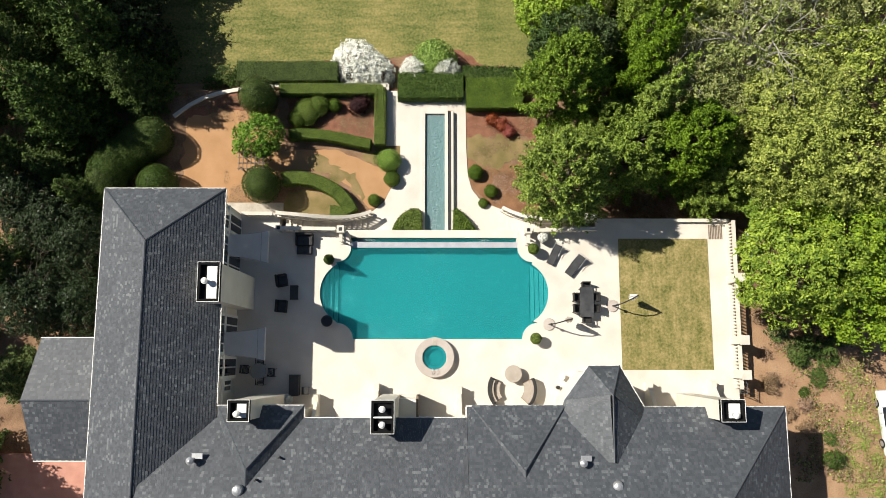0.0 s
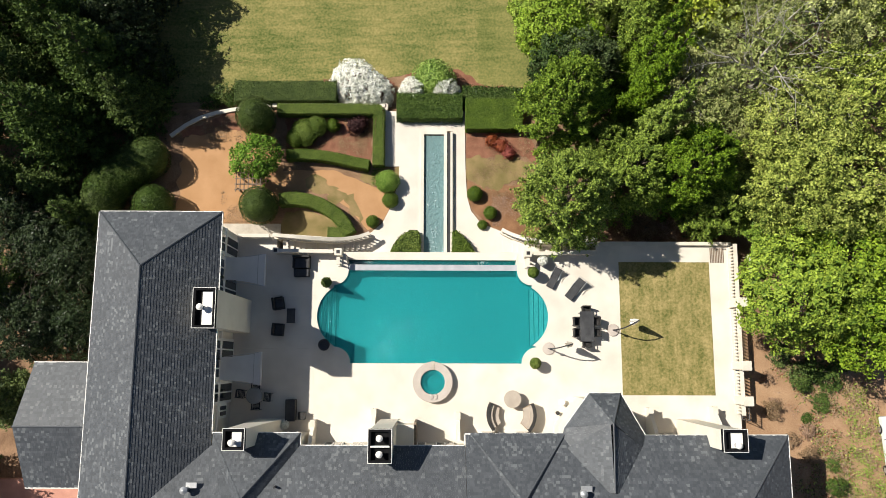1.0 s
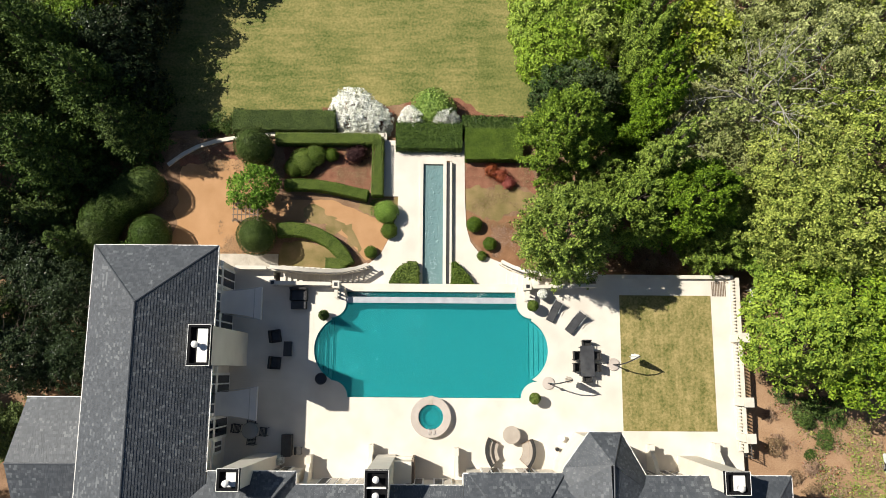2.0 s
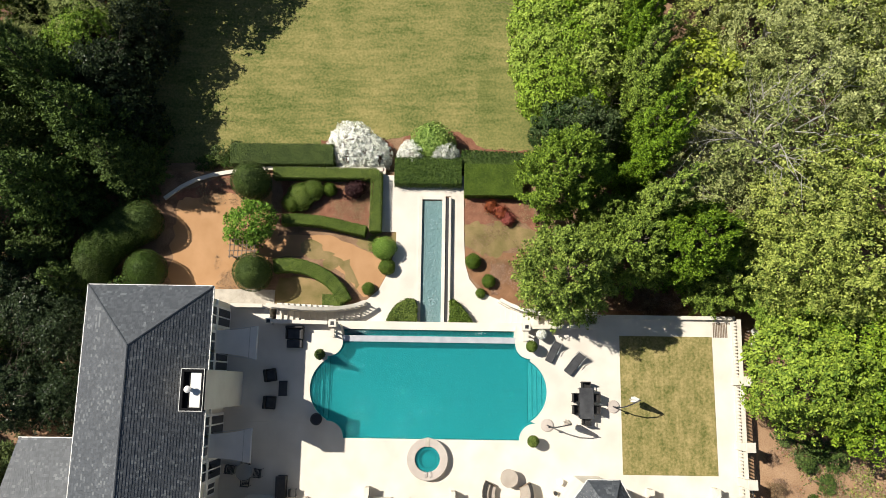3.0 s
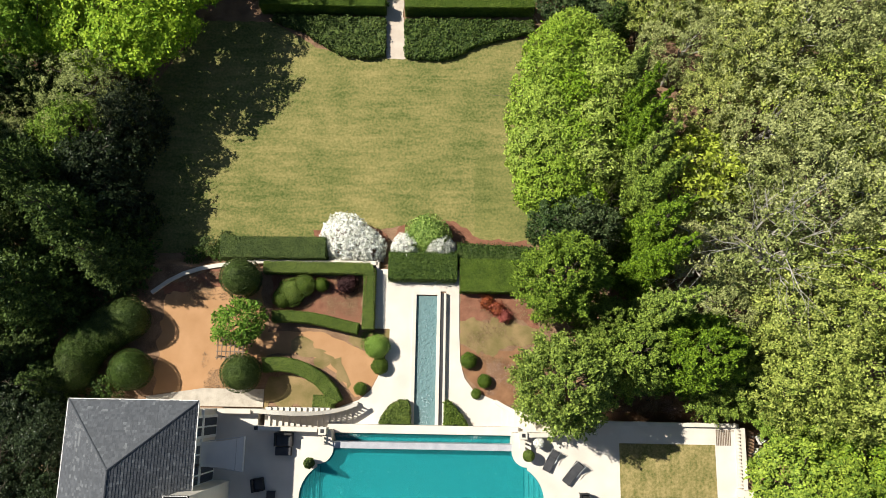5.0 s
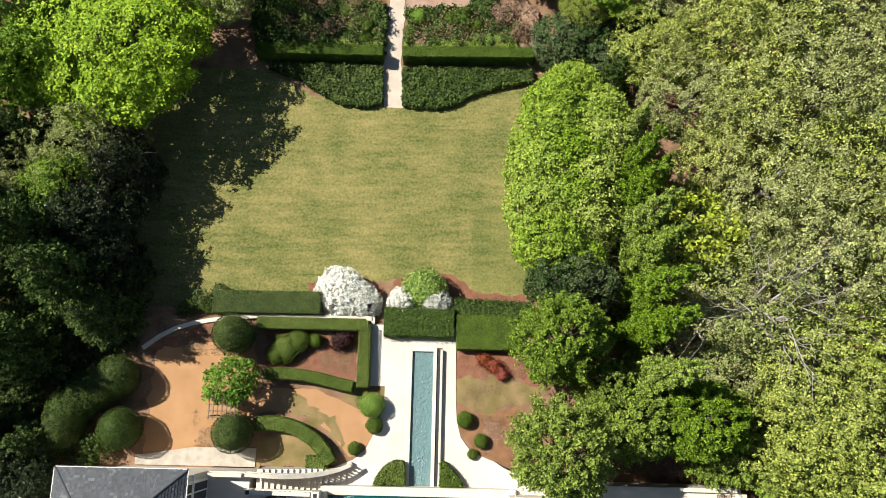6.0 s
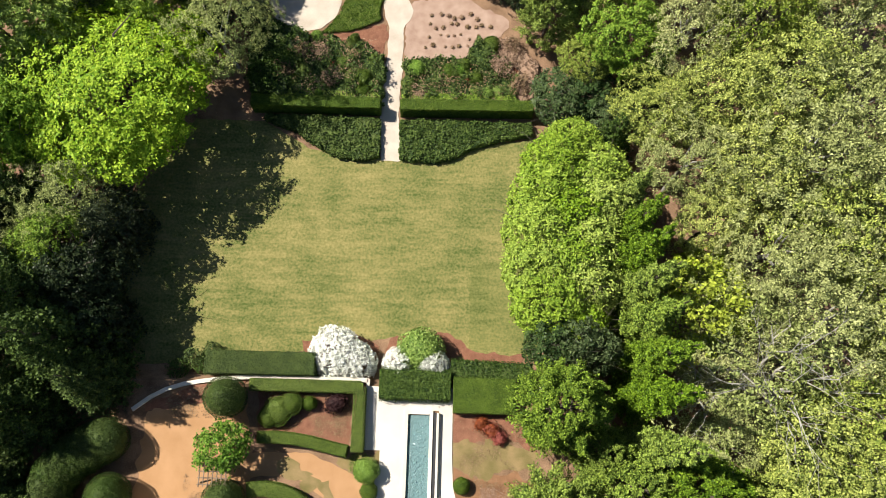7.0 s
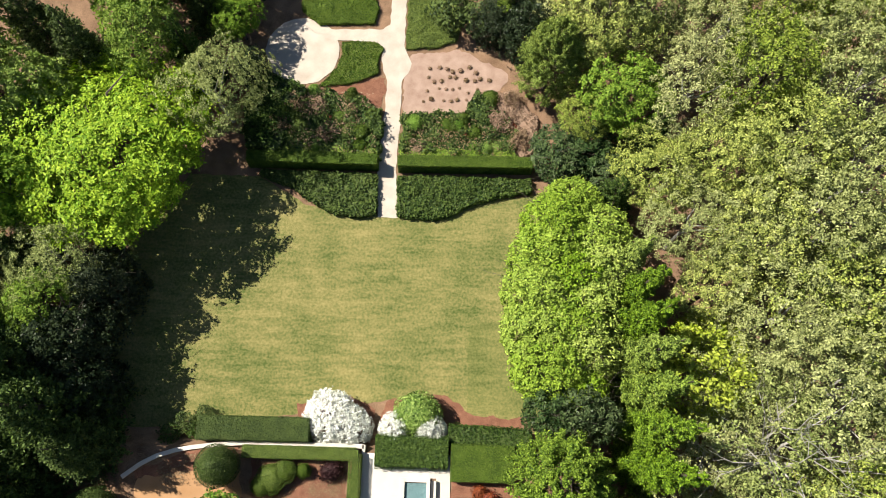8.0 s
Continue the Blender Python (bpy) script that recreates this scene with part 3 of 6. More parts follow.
# ---- garden retaining walls ----
def wall_strip(name, line, thick, z0, z1, material, label, parent=None):
    bm = bmesh.new()
    n = len(line)
    vs = []
    for i, (x, y) in enumerate(line):
        a, b = line[max(0, i - 1)], line[min(n - 1, i + 1)]
        d = Vector((b[0] - a[0], b[1] - a[1])).normalized()
        nx_, ny_ = -d.y * thick / 2, d.x * thick / 2
        vs.append([bm.verts.new(c) for c in ((x - nx_, y - ny_, z0), (x + nx_, y + ny_, z0), (x + nx_, y + ny_, z1), (x - nx_, y - ny_, z1))])
    for a, b in zip(vs, vs[1:]):
        for i in range(4):
            bm.faces.new((a[i], a[(i + 1) % 4], b[(i + 1) % 4], b[i]))
    bm.faces.new(vs[0][::-1])
    bm.faces.new(vs[-1])
    bmesh.ops.recalc_face_normals(bm, faces=bm.faces[:])
    ob = part(name, bm, material, parent)
    return tagged(ob, label, "wall", kind="structure") if parent is None else ob


wall_strip("garden_wall", [(-19.5, 16.4), (-18.4, 17.25), (-17.4, 17.8), (-16.2, 18.2), (-15.1, 18.42), (-13.5, 18.65), (-11.9, 18.78), (-8, 18.8), (-3.74, 18.8)], 0.28, -4.6, -2.36, CAST,
           "curved white garden retaining wall")
wall_strip("garden_wall_end", [(-3.74, 18.9), (-3.74, 14.2)], 0.22, -4.2, -2.36, CAST, "white garden wall beside the paved steps")
wall_strip("garden_wall_right", [(2.05, 18.5), (8.5, 18.5)], 0.3, -4.6, -2.5, CAST, "white retaining wall behind the hedge")

# ---- garden stairs with balustrades ----
def baluster_mesh(h):
    me = bpy.data.meshes.new("baluster")
    bm = lathe([(0.075, 0), (0.075, 0.06), (0.045, 0.09), (0.085, 0.26 * h), (0.05, 0.6 * h), (0.04, 0.8 * h), (0.07, h - 0.06), (0.07, h)], 8)
    bm.to_mesh(me)
    bm.free()
    me.materials.append(CAST)
    return me


BAL = baluster_mesh(0.72)


def balustrade(name, line, label, drop=None, gap=0.27, z=0.0, z_under=-0.4):
    """A stone balustrade along a line: plinth, rail and single balusters; drop gives the floor's height along it."""
    drop = drop or (lambda s: z)
    th = thing(name, pose(0, 0, 0), label, "balustrade")
    pts = [Vector((x, y, 0)) for x, y in line]
    run = [0.0]
    for a, b in zip(pts, pts[1:]):
        run.append(run[-1] + (b - a).length)

    def at(s):
        for i in range(len(pts) - 1):
            if s <= run[i + 1] or i == len(pts) - 2:
                f = (s - run[i]) / (run[i + 1] - run[i])
                return pts[i].lerp(pts[i + 1], f)
    for nm, half, lo, hi in (("plinth", 0.13, z_under, 0.13), ("rail", 0.12, 0.87, 1.0)):
        bm = bmesh.new()
        k = max(2, int(run[-1] / 0.4))
        prev = None
        for j in range(k + 1):
            s = run[-1] * j / k
            p, q = at(max(0, s - 0.05)), at(min(run[-1], s + 0.05))
            d = (q - p).normalized()
            c, fl = at(s), drop(s)
            o = Vector((-d.y, d.x, 0)) * half
            ring = [bm.verts.new((*(c + e).xy, fl + h)) for e, h in ((-o, lo), (o, lo), (o, hi), (-o, hi))]
            if prev:
                for i in range(4):
                    bm.faces.new((prev[i], prev[(i + 1) % 4], ring[(i + 1) % 4], ring[i]))
            else:
                bm.faces.new(ring[::-1])
            prev = ring
        bm.faces.new(prev)
        bmesh.ops.recalc_face_normals(bm, faces=bm.faces[:])
        part(nm, bm, CAST, th)
    k = int(run[-1] / gap)
    for j in range(k):
        s = run[-1] * (j + 0.5) / k
        c = at(s)
        b = new("baluster", BAL)
        b.parent = th
        b.location = (c.x, c.y, drop(s) + 0.13)
    return th


def pier(x, y, z, h=1.15, w=0.5):
    th = thing("stone_pier", pose(x, y, z), "square cast stone pier with a dark square on its cap", "pier", "piers at the stairs")
    part("shaft", boxes((-w / 2 + 0.05, -w / 2 + 0.05, -0.3, w / 2 - 0.05, w / 2 - 0.05, h - 0.1), bevel=0.02), CAST, th)
    part("cap", boxes((-w / 2, -w / 2, h - 0.1, w / 2, w / 2, h), bevel=0.03), CAST, th)
    # flat dark square on top of the solid cap
    part("light_opening", boxes((-0.12, -0.12, h - 0.02, 0.12, 0.12, h + 0.005)), METAL_DK, th, "dark square on the cap")
    return th


pier(-6.55, 7.35, 0)
pier(6.15, 7.3, 0)
pier(-10.75, 7.45, 0, 1.05, 0.4)
for side in (-1, 1):
    x0, x1 = (10.5, 4.75)
    st = thing("garden_stairs", pose(0, 0, 0), "straight pale stone stairs down from the pool terrace to the garden", "stairs", kind="structure")
    for k in range(16):
        a = x0 - (x0 - x1) / 16 * k
        b = x0 - (x0 - x1) / 16 * (k + 1)
        zt = -0.153 * (k + 1) + 0.03
        lo, hi = sorted((side * a, side * b))
        part("tread", boxes((lo, 7.42, -3.0, hi, 8.75, zt)), STONE, st)


balustrade("stair_balustrade", [(-11.0, 8.5), (-9.8, 8.42), (-8.6, 8.36), (-7.5, 8.38), (-6.4, 8.5), (-5.4, 8.75), (-4.7, 9.05)], "curved cast stone stair balustrade beside the garden",
           lambda s: -2.3 * step(0.5, 7.2, s), 0.32, z_under=-2.2)
balustrade("terrace_balustrade", [(-10.6, 7.45), (-6.9, 7.4)], "straight cast stone balustrade above the garden stairs", gap=0.3)
balustrade("stair_balustrade", [(10.8, 8.3), (9.6, 8.25), (8.4, 8.2), (7.2, 8.3), (6.1, 8.6), (5.2, 9.0), (4.6, 9.35)], "curved cast stone stair balustrade under a spreading tree",
           lambda s: -2.3 * step(0.5, 7.0, s), 0.32, z_under=-2.2)
balustrade("terrace_balustrade", [(6.5, 7.3), (10.8, 7.42)], "straight cast stone balustrade beside the sun loungers", gap=0.3)
balustrade("terrace_balustrade", [(-13.3, 8.45), (-11.2, 8.45)], "short cast stone balustrade at the house corner", gap=0.3)
low = balustrade("terrace_balustrade", [(11.0, 8.12), (20.1, 8.12)], "long low cast stone parapet with small openings under overhanging trees", gap=0.3)
low.scale = (1, 1, 0.3)
balustrade("terrace_balustrade", [(6.15, 7.0), (6.15, 6.4)], "short stepped balustrade beside the pool spill edge", gap=0.2)
balustrade("terrace_balustrade", [(-6.55, 7.0), (-6.55, 6.5)], "short stepped balustrade beside the pool spill edge", gap=0.2)
balustrade("terrace_balustrade", [(20.1, 8.0), (20.05, -3.3)], "long cast stone balustrade along the terrace edge", gap=0.22)

# square of turf set in the terrace
turf = tagged(part("turf_panel", boxes((12.44, -2.06, -0.2, 18.62, 6.88, 0.02), bevel=0.01), TURF), "rectangular dormant turf panel set in the terrace", "lawn", kind="structure")


# ---- house ----
EAVE, RISE = 5.6, 0.72


def shingled(name, corners, parent, rng, course=0.17):
    """One roof plane, laid in overlapping courses of single shingles. corners: a convex 3D outline, its first edge along the eave."""
    P = [Vector(c) for c in corners]
    u = (P[1] - P[0]).normalized()
    nrm = (P[1] - P[0]).cross(P[2] - P[0]).normalized()
    if nrm.z < 0:
        nrm = -nrm
    v = nrm.cross(u)
    if v.z < 0:
        v = -v
    flat = [((p - P[0]).dot(u), (p - P[0]).dot(v)) for p in P]

    def clip(poly, i, lim, sign):
        out = []
        for a, b in zip(poly, poly[1:] + poly[:1]):
            da, db = (a[i] - lim) * sign, (b[i] - lim) * sign
            if da >= 0:
                out.append(a)
            if da * db < 0:
                f = da / (da - db)
                out.append((a[0] + (b[0] - a[0]) * f, a[1] + (b[1] - a[1]) * f))
        return out
    verts, faces = [], []
    vmax = max(p[1] for p in flat)
    k = 0
    while k * course < vmax:
        row = clip(clip(flat, 1, k * course, 1), 1, (k + 1) * course, -1)
        k += 1
        if len(row) < 3:
            continue
        lo, hi = min(p[0] for p in row), max(p[0] for p in row)
        x = lo - rng.uniform(0, 0.3)
        while x < hi:
            w = rng.uniform(0.10, 0.22)
            piece = clip(clip(row, 0, x, 1), 0, x + w - 0.004, -1)
            x += w
            if len(piece) < 3:
                continue
            thick = rng.uniform(0.012, 0.026)
            base = (k - 1) * course
            top = [P[0] + u * a + v * b + nrm * (0.012 + thick * max(0.0, 1 - (b - base) / course)) for a, b in piece]
            n0, m = len(verts), len(piece)
            verts += [tuple(c) for c in top] + [tuple(P[0] + u * a + v * b) for a, b in piece]
            faces.append(tuple(range(n0, n0 + m)))
            for i in range(m):
                j = (i + 1) % m
                faces.append((n0 + j, n0 + i, n0 + m + i, n0 + m + j))
    return tagged(mesh_object(name, verts, faces, SHINGLE, parent), kind="stuff")


def hip_cap(parent, a, b):
    """Overlapping cap shingles along a hip or ridge, each a piece of its own on one mesh."""
    a, b = Vector(a), Vector(b)
    n = max(2, int((b - a).length / 0.3))
    me = bpy.data.meshes.new("ridge_cap")
    bm = rod(bmesh.new(), (0, 0, 0), (b - a) * (1.05 / n) + Vector((0, 0, 0.012)), 0.06, 0.06, 6)
    bm.to_mesh(me)
    bm.free()
    me.materials.append(SHINGLE)
    for i in range(n):
        cap = new("ridge_cap", me)
        cap.parent = parent
        cap.location = a.lerp(b, i / n)


rngr = random.Random(3)
house = thing("house", pose(0, 0, 0), "large cream stucco house with dark hipped shingle roofs", "house")
part("wall", boxes((-20.0, -12.0, -4.2, -13.6, 8.6, 5.45)), WALL, house, "cream stucco wall of the west wing")
part("wall", boxes((-13.6, -16.0, -1.0, 20.2, -5.2, 5.45)), WALL, house, "cream stucco wall of the main wing")
part("wall", boxes((-12.9, -5.2, -0.4, -8.35, -4.5, 5.45)), WALL, house)
part("wall", boxes((2.1, -5.2, -0.4, 7.6, -4.5, 5.45)), WALL, house)
part("wall", prism([(7.6, -5.2), (7.85, -3.9), (9.2, -2.15), (10.75, -2.15), (11.95, -4.2), (12.1, -5.2)], -0.4, 5.45), WALL, house, "cream stucco wall of the angled bay")
part("wall", boxes((12.1, -5.2, -0.4, 20.2, -4.6, 5.45)), WALL, house)
R = EAVE
w0, w1, wn = -20.5, -13.05, 9.1
wr = (w0 + w1) / 2
zr = R + (w1 - wr) * RISE
wing = [(w0, -14, R), (w0, wn, R), (w1, wn, R), (w1, -14, R)]
ra, rb = (wr, wn - 3.65, zr), (wr, -14, zr)
shingled("roof_plane", [(w0, wn, R), (w1, wn, R), ra], house, rngr)
shingled("roof_plane", [(w1, -14, R), (w1, wn, R), ra, rb], house, rngr)
shingled("roof_plane", [(w0, -14, R), (w0, wn, R), ra, rb], house, rngr)
hip_cap(house, (w0, wn, R), ra)
hip_cap(house, (w1, wn, R), ra)
hip_cap(house, ra, (wr, -9, zr))
# main wing: one long slope, its steps in the eave and an eastern hip
e0, e1 = -13.0, 20.65
yr = -11.5
y_e = -4.12
zm = R + (y_e - yr) * RISE
shingled("roof_plane", [(e0 - 3.5, -4.75, R), (1.75, -4.75, R), (1.75, yr, R + (-4.75 - yr) * RISE), (e0 - 3.5, yr, R + (-4.75 - yr) * RISE)], house, rngr)
shingled("roof_plane", [(1.75, y_e, R), (e1, y_e, R), (e1 - (y_e - yr), yr, zm), (1.75, yr, zm)], house, rngr)
shingled("roof_plane", [(e1, y_e, R), (e1, -18.9, R), (e1 - 7.38, yr, zm)], house, rngr)
hip_cap(house, (e1, y_e, R), (e1 - 7.38, yr, zm))
shingled("roof_plane", [(e1, -18.9, R), (-20.5, -18.9, R), (-13, yr, zm), (e1 - 7.38, yr, zm)], house, rngr, 0.5)


def bay(x0, x1, yf, xa, ya, za):
    """A projecting bay's hipped roof running back into the main slope."""
    a, b = (xa, ya, za), (xa, ya - 2.5, za)
    shingled("roof_plane", [(x0, yf, R), (x1, yf, R), a], house, rngr)
    shingled("roof_plane", [(x1, yf, R), (x1, yf - 5.5, R), b, a], house, rngr)
    shingled("roof_plane", [(x0, yf, R), (x0, yf - 5.5, R), b, a], house, rngr)
    hip_cap(house, (x1, yf, R), a)


bay(-12.95, -7.88, -4.03, -10.55, -7.3, 8.15)
bay(2.05, 7.58, -4.03, 4.88, -7.4, 8.25)
# angled bay with five faces
ring = [(7.1, -5.2), (7.55, -3.72), (9.06, -1.72), (10.89, -1.72), (12.28, -4.17), (12.6, -5.2)]
apex, back = (10.0, -3.3, 7.55), (9.88, -7.0, 7.9)
for p, q in zip(ring, ring[1:]):
    shingled("roof_plane", [(*p, R), (*q, R), apex], house, rngr)
shingled("roof_plane", [(7.0, -5.2, R), (7.0, -7.5, R), back, apex], house, rngr)
shingled("roof_plane", [(12.6, -5.2, R), (12.9, -7.5, R), back, apex], house, rngr)
for p in ring[3:4]:
    hip_cap(house, (*p, R), apex)
hip_cap(house, apex, back)
# soffits under the eaves and white gutters along them
part("soffit", boxes((-20.45, -14, 5.45, -13.1, 9.05, 5.57)), WHITE, house)
part("soffit", boxes((-13.1, -15.5, 5.46, 20.6, -4.8, 5.56)), WHITE, house)
part("soffit", boxes((-12.9, -4.8, 5.46, -7.93, -4.08, 5.56)), WHITE, house)
part("soffit", boxes((1.8, -4.8, 5.46, 20.6, -4.16, 5.56)), WHITE, house)
part("soffit", prism([(7.6, -4.2), (7.6, -3.75), (9.08, -1.77), (10.86, -1.77), (12.2, -4.2)], 5.46, 5.56), WHITE, house)
GUT = [((w0, -12), (w0, wn)), ((w0, wn), (w1, wn)), ((w1, wn), (w1, -4.05)), ((w1, -4.03), (-7.88, -4.03)), ((-7.88, -4.03), (-7.88, -4.75)), ((-7.88, -4.75), (1.72, -4.75)),
       ((1.72, -4.75), (1.72, -4.1)), ((1.72, -4.08), (7.55, -4.05)), ((7.55, -4.05), (7.55, -3.72)), ((7.55, -3.72), (9.06, -1.72)), ((9.06, -1.72), (10.89, -1.72)), ((10.89, -1.72), (12.28, -4.15)),
       ((12.28, -4.15), (e1, -4.12)), ((e1, -4.12), (e1, -16))]
for (ax, ay), (bx, by) in GUT:
    bm = bmesh.new()
    d = Vector((bx - ax, by - ay, 0))
    m = Matrix.Translation((ax, ay, 0)) @ Matrix.Rotation(math.atan2(d.y, d.x), 4, "Z")
    box(bm, 0, 0.0, R - 0.09, d.length, 0.05, R + 0.03, m)
    box(bm, 0, -0.035, R - 0.09, d.length, 0.0, R + 0.022, m)
    part("gutter", bm, WHITE, house, "thin white gutter")
    n = int(d.length / 1.15)
    for i in range(n):
        bm = bmesh.new()
        box(bm, 0.6 + 1.15 * i, -0.055, R - 0.07, 0.68 + 1.15 * i, 0.05, R + 0.04, m)
        part("gutter_bracket", bm, WHITE, house)

# windows and doors of the west wing, facing the terrace
def tall_window(y, w, z0, z1, rows, door=False):
    th = part("window" if not door else "door", boxes((-13.62, y - w / 2 - 0.12, z0 - 0.1, -13.50, y + w / 2 + 0.12, z1 + 0.12), bevel=0.01), WHITE, house, "white framed window")
    n = 2
    for i in range(n):
        a = y - w / 2 + w / n * i + 0.05
        for j in range(rows):
            b = z0 + (z1 - z0) / rows * j + 0.06
            part("pane", boxes((-13.51, a, b, -13.485, a + w / n - 0.1, b + (z1 - z0) / rows - 0.12)), GLASS, th, "dark reflecting glass")


for y in (7.55, 5.95, 4.75, -0.95 + 1.8, -0.35, -1.85):
    tall_window(y, 1.15, 0.15, 2.75, 1, True)
    tall_window(y, 1.15, 3.15, 4.95, 1)
for y in (0.9 + 1.75, -3.0):
    tall_window(y, 0.7, 1.2 if y < 0 else 0.2, 2.6, 1)
part("band", boxes((-13.6, -4.4, 2.86, -13.47, 8.6, 3.04), bevel=0.01), WHITE, house, "white moulded string course")
part("band", boxes((-13.6, -4.4, 5.2, -13.44, 8.6, 5.44), bevel=0.02), WHITE, house, "white eave moulding")
for x, y0 in ((-6.6, -5.2), (-4.8, -5.2), (-1.2, -5.2), (0.6, -5.2), (-9.6, -4.5), (3.6, -4.5), (5.8, -4.5), (13.6, -4.6), (15.0, -4.6), (18.6, -4.6)):
    wn_ = part("door", boxes((x - 0.6, y0 - 0.02, 0.05, x + 0.6, y0 + 0.09, 2.9), bevel=0.01), WHITE, house, "white framed french door")
    for s in (-0.28, 0.28):
        part("pane", boxes((x + s - 0.22, y0 + 0.08, 0.3, x + s + 0.22, y0 + 0.10, 2.75)), GLASS, wn_, "dark reflecting glass")

# chimneys
def chimney(x0, y0, x1, y1, zt, foot, pots, base=None, cover=True):
    th = thing("chimney", pose(0, 0, 0), "square pale stucco chimney with a dark framed top and metal flues", "chimney", "chimneys of the house")
    b = base or (x0, y0, x1, y1)
    bm = bmesh.new()
    lo = [bm.verts.new((x, y, foot)) for x, y in ((b[0], b[1]), (b[2], b[1]), (b[2], b[3]), (b[0], b[3]))]
    hi = [bm.verts.new((x, y, zt - 0.35)) for x, y in ((x0, y0), (x1, y0), (x1, y1), (x0, y1))]
    for i in range(4):
        bm.faces.new((lo[i], lo[(i + 1) % 4], hi[(i + 1) % 4], hi[i]))
    bm.faces.new(hi)
    bm.faces.new(lo[::-1])
    part("shaft", bm, WALL, th)
    w = 0.10
    g = 0.05
    part("cap_wall", boxes((x0 - g, y0 - g, zt - 0.35, x0 + w, y1 + g, zt), (x1 - w, y0 - g, zt - 0.35, x1 + g, y1 + g, zt), (x0 + w, y0 - g, zt - 0.35, x1 - w, y0 + w, zt),
                           (x0 + w, y1 - w, zt - 0.35, x1 - w, y1 + g, zt)), BLACK_METAL, th, "dark metal rim")
    bm = bmesh.new()
    for a in ((x0 - g, y0 - g, x1 + g, y0 - g), (x0 - g, y1 + g, x1 + g, y1 + g), (x0 - g, y0 - g, x0 - g, y1 + g), (x1 + g, y0 - g, x1 + g, y1 + g)):
        rod(bm, (a[0], a[1], zt), (a[2], a[3], zt), 0.018)
    part("edge_trim", bm, WHITE, th, "thin white metal edge")
    part("floor", boxes((x0 + w, y0 + w, zt - 0.4, x1 - w, y1 - w, zt - 0.28)), BLACK_METAL, th)
    if cover:
        part("flue_cover", boxes((x0 + w + 0.28 * (x1 - x0), y0 + w + 0.04, zt - 0.28, x1 - w - 0.06, y1 - w - 0.05, zt - 0.22)), WHITE, th, "white flue cover plate")
    for px, py in pots:
        pot = part("flue", cyl(bmesh.new(), px, py, zt - 0.3, zt + 0.25, 0.11), METAL_LT, th, "round metal flue")
        part("cowl", lathe([(0.19, 0.0), (0.19, 0.06), (0.10, 0.14), (0.001, 0.17)], 18, at=(px, py, zt + 0.2)), WHITE, pot)
    return th


chimney(-13.62, 1.98, -12.45, 4.15, 8.3, -0.3, [(-13.2, 3.1)])
chimney(-11.6, -4.68, -10.5, -3.6, 8.3, -0.3, [(-11.1, -4.3)], (-11.6, -4.68, -9.9, -3.6))
chimney(-3.63, -5.35, -2.44, -3.62, 8.3, -0.3, [(-3.05, -4.05), (-3.05, -4.9)], None, False)
chimney(15.9, -4.72, 17.15, -3.6, 8.3, -0.3, [(16.6, -4.4)])
part("divider", boxes((-3.55, -4.55, 7.9, -2.5, -4.47, 8.33)), WHITE, bpy.data.objects["chimney.002"], "white metal divider")
# outdoor fireplace and low screens in front of the main wing
fp = thing("outdoor_fireplace", pose(-2.0, -4.55, 0), "tall pale stucco outdoor fireplace against the house", "fireplace")
part("breast", boxes((-1.0, -0.65, 0, 0.65, 0.75, 2.4), bevel=0.03), WALL, fp)
part("mantel", boxes((-1.05, 0.75, 1.3, 0.70, 0.95, 1.45), bevel=0.02), CAST, fp)
part("hood", boxes((0.65, -0.65, 0, 0.80, 0.9, 2.2), bevel=0.02), WOOD, fp, "dark timber side panel")
for x, y in ((-4.0, -3.7), (1.45, -3.9), (14.0, -3.6), (18.2, -3.5), (-7.95, -4.4)):
    th = thing("wing_wall", pose(x, y, 0), "low scrolled pale stucco wing wall by the house", "wing wall", "wing walls of the house")
    bm = bmesh.new()
    prof = [(-0.95, 0), (0.75, 0), (0.75, 0.7), (0.6, 0.95), (0.35, 1.0), (0.1, 1.25), (-0.3, 1.7), (-0.95, 2.2)]
    f = bm.faces.new([bm.verts.new((-0.12, a, b)) for a, b in prof])
    ex = bmesh.ops.extrude_face_region(bm, geom=[f])
    bmesh.ops.translate(bm, verts=[v for v in ex["geom"] if isinstance(v, bmesh.types.BMVert)], vec=(0.24, 0, 0))
    bmesh.ops.recalc_face_normals(bm, faces=bm.faces[:])
    part("scroll", bm, WALL, th)
    part("coping", boxes((-0.16, 0.3, 0.98, 0.16, 0.78, 1.06), bevel=0.01), CAST, th)


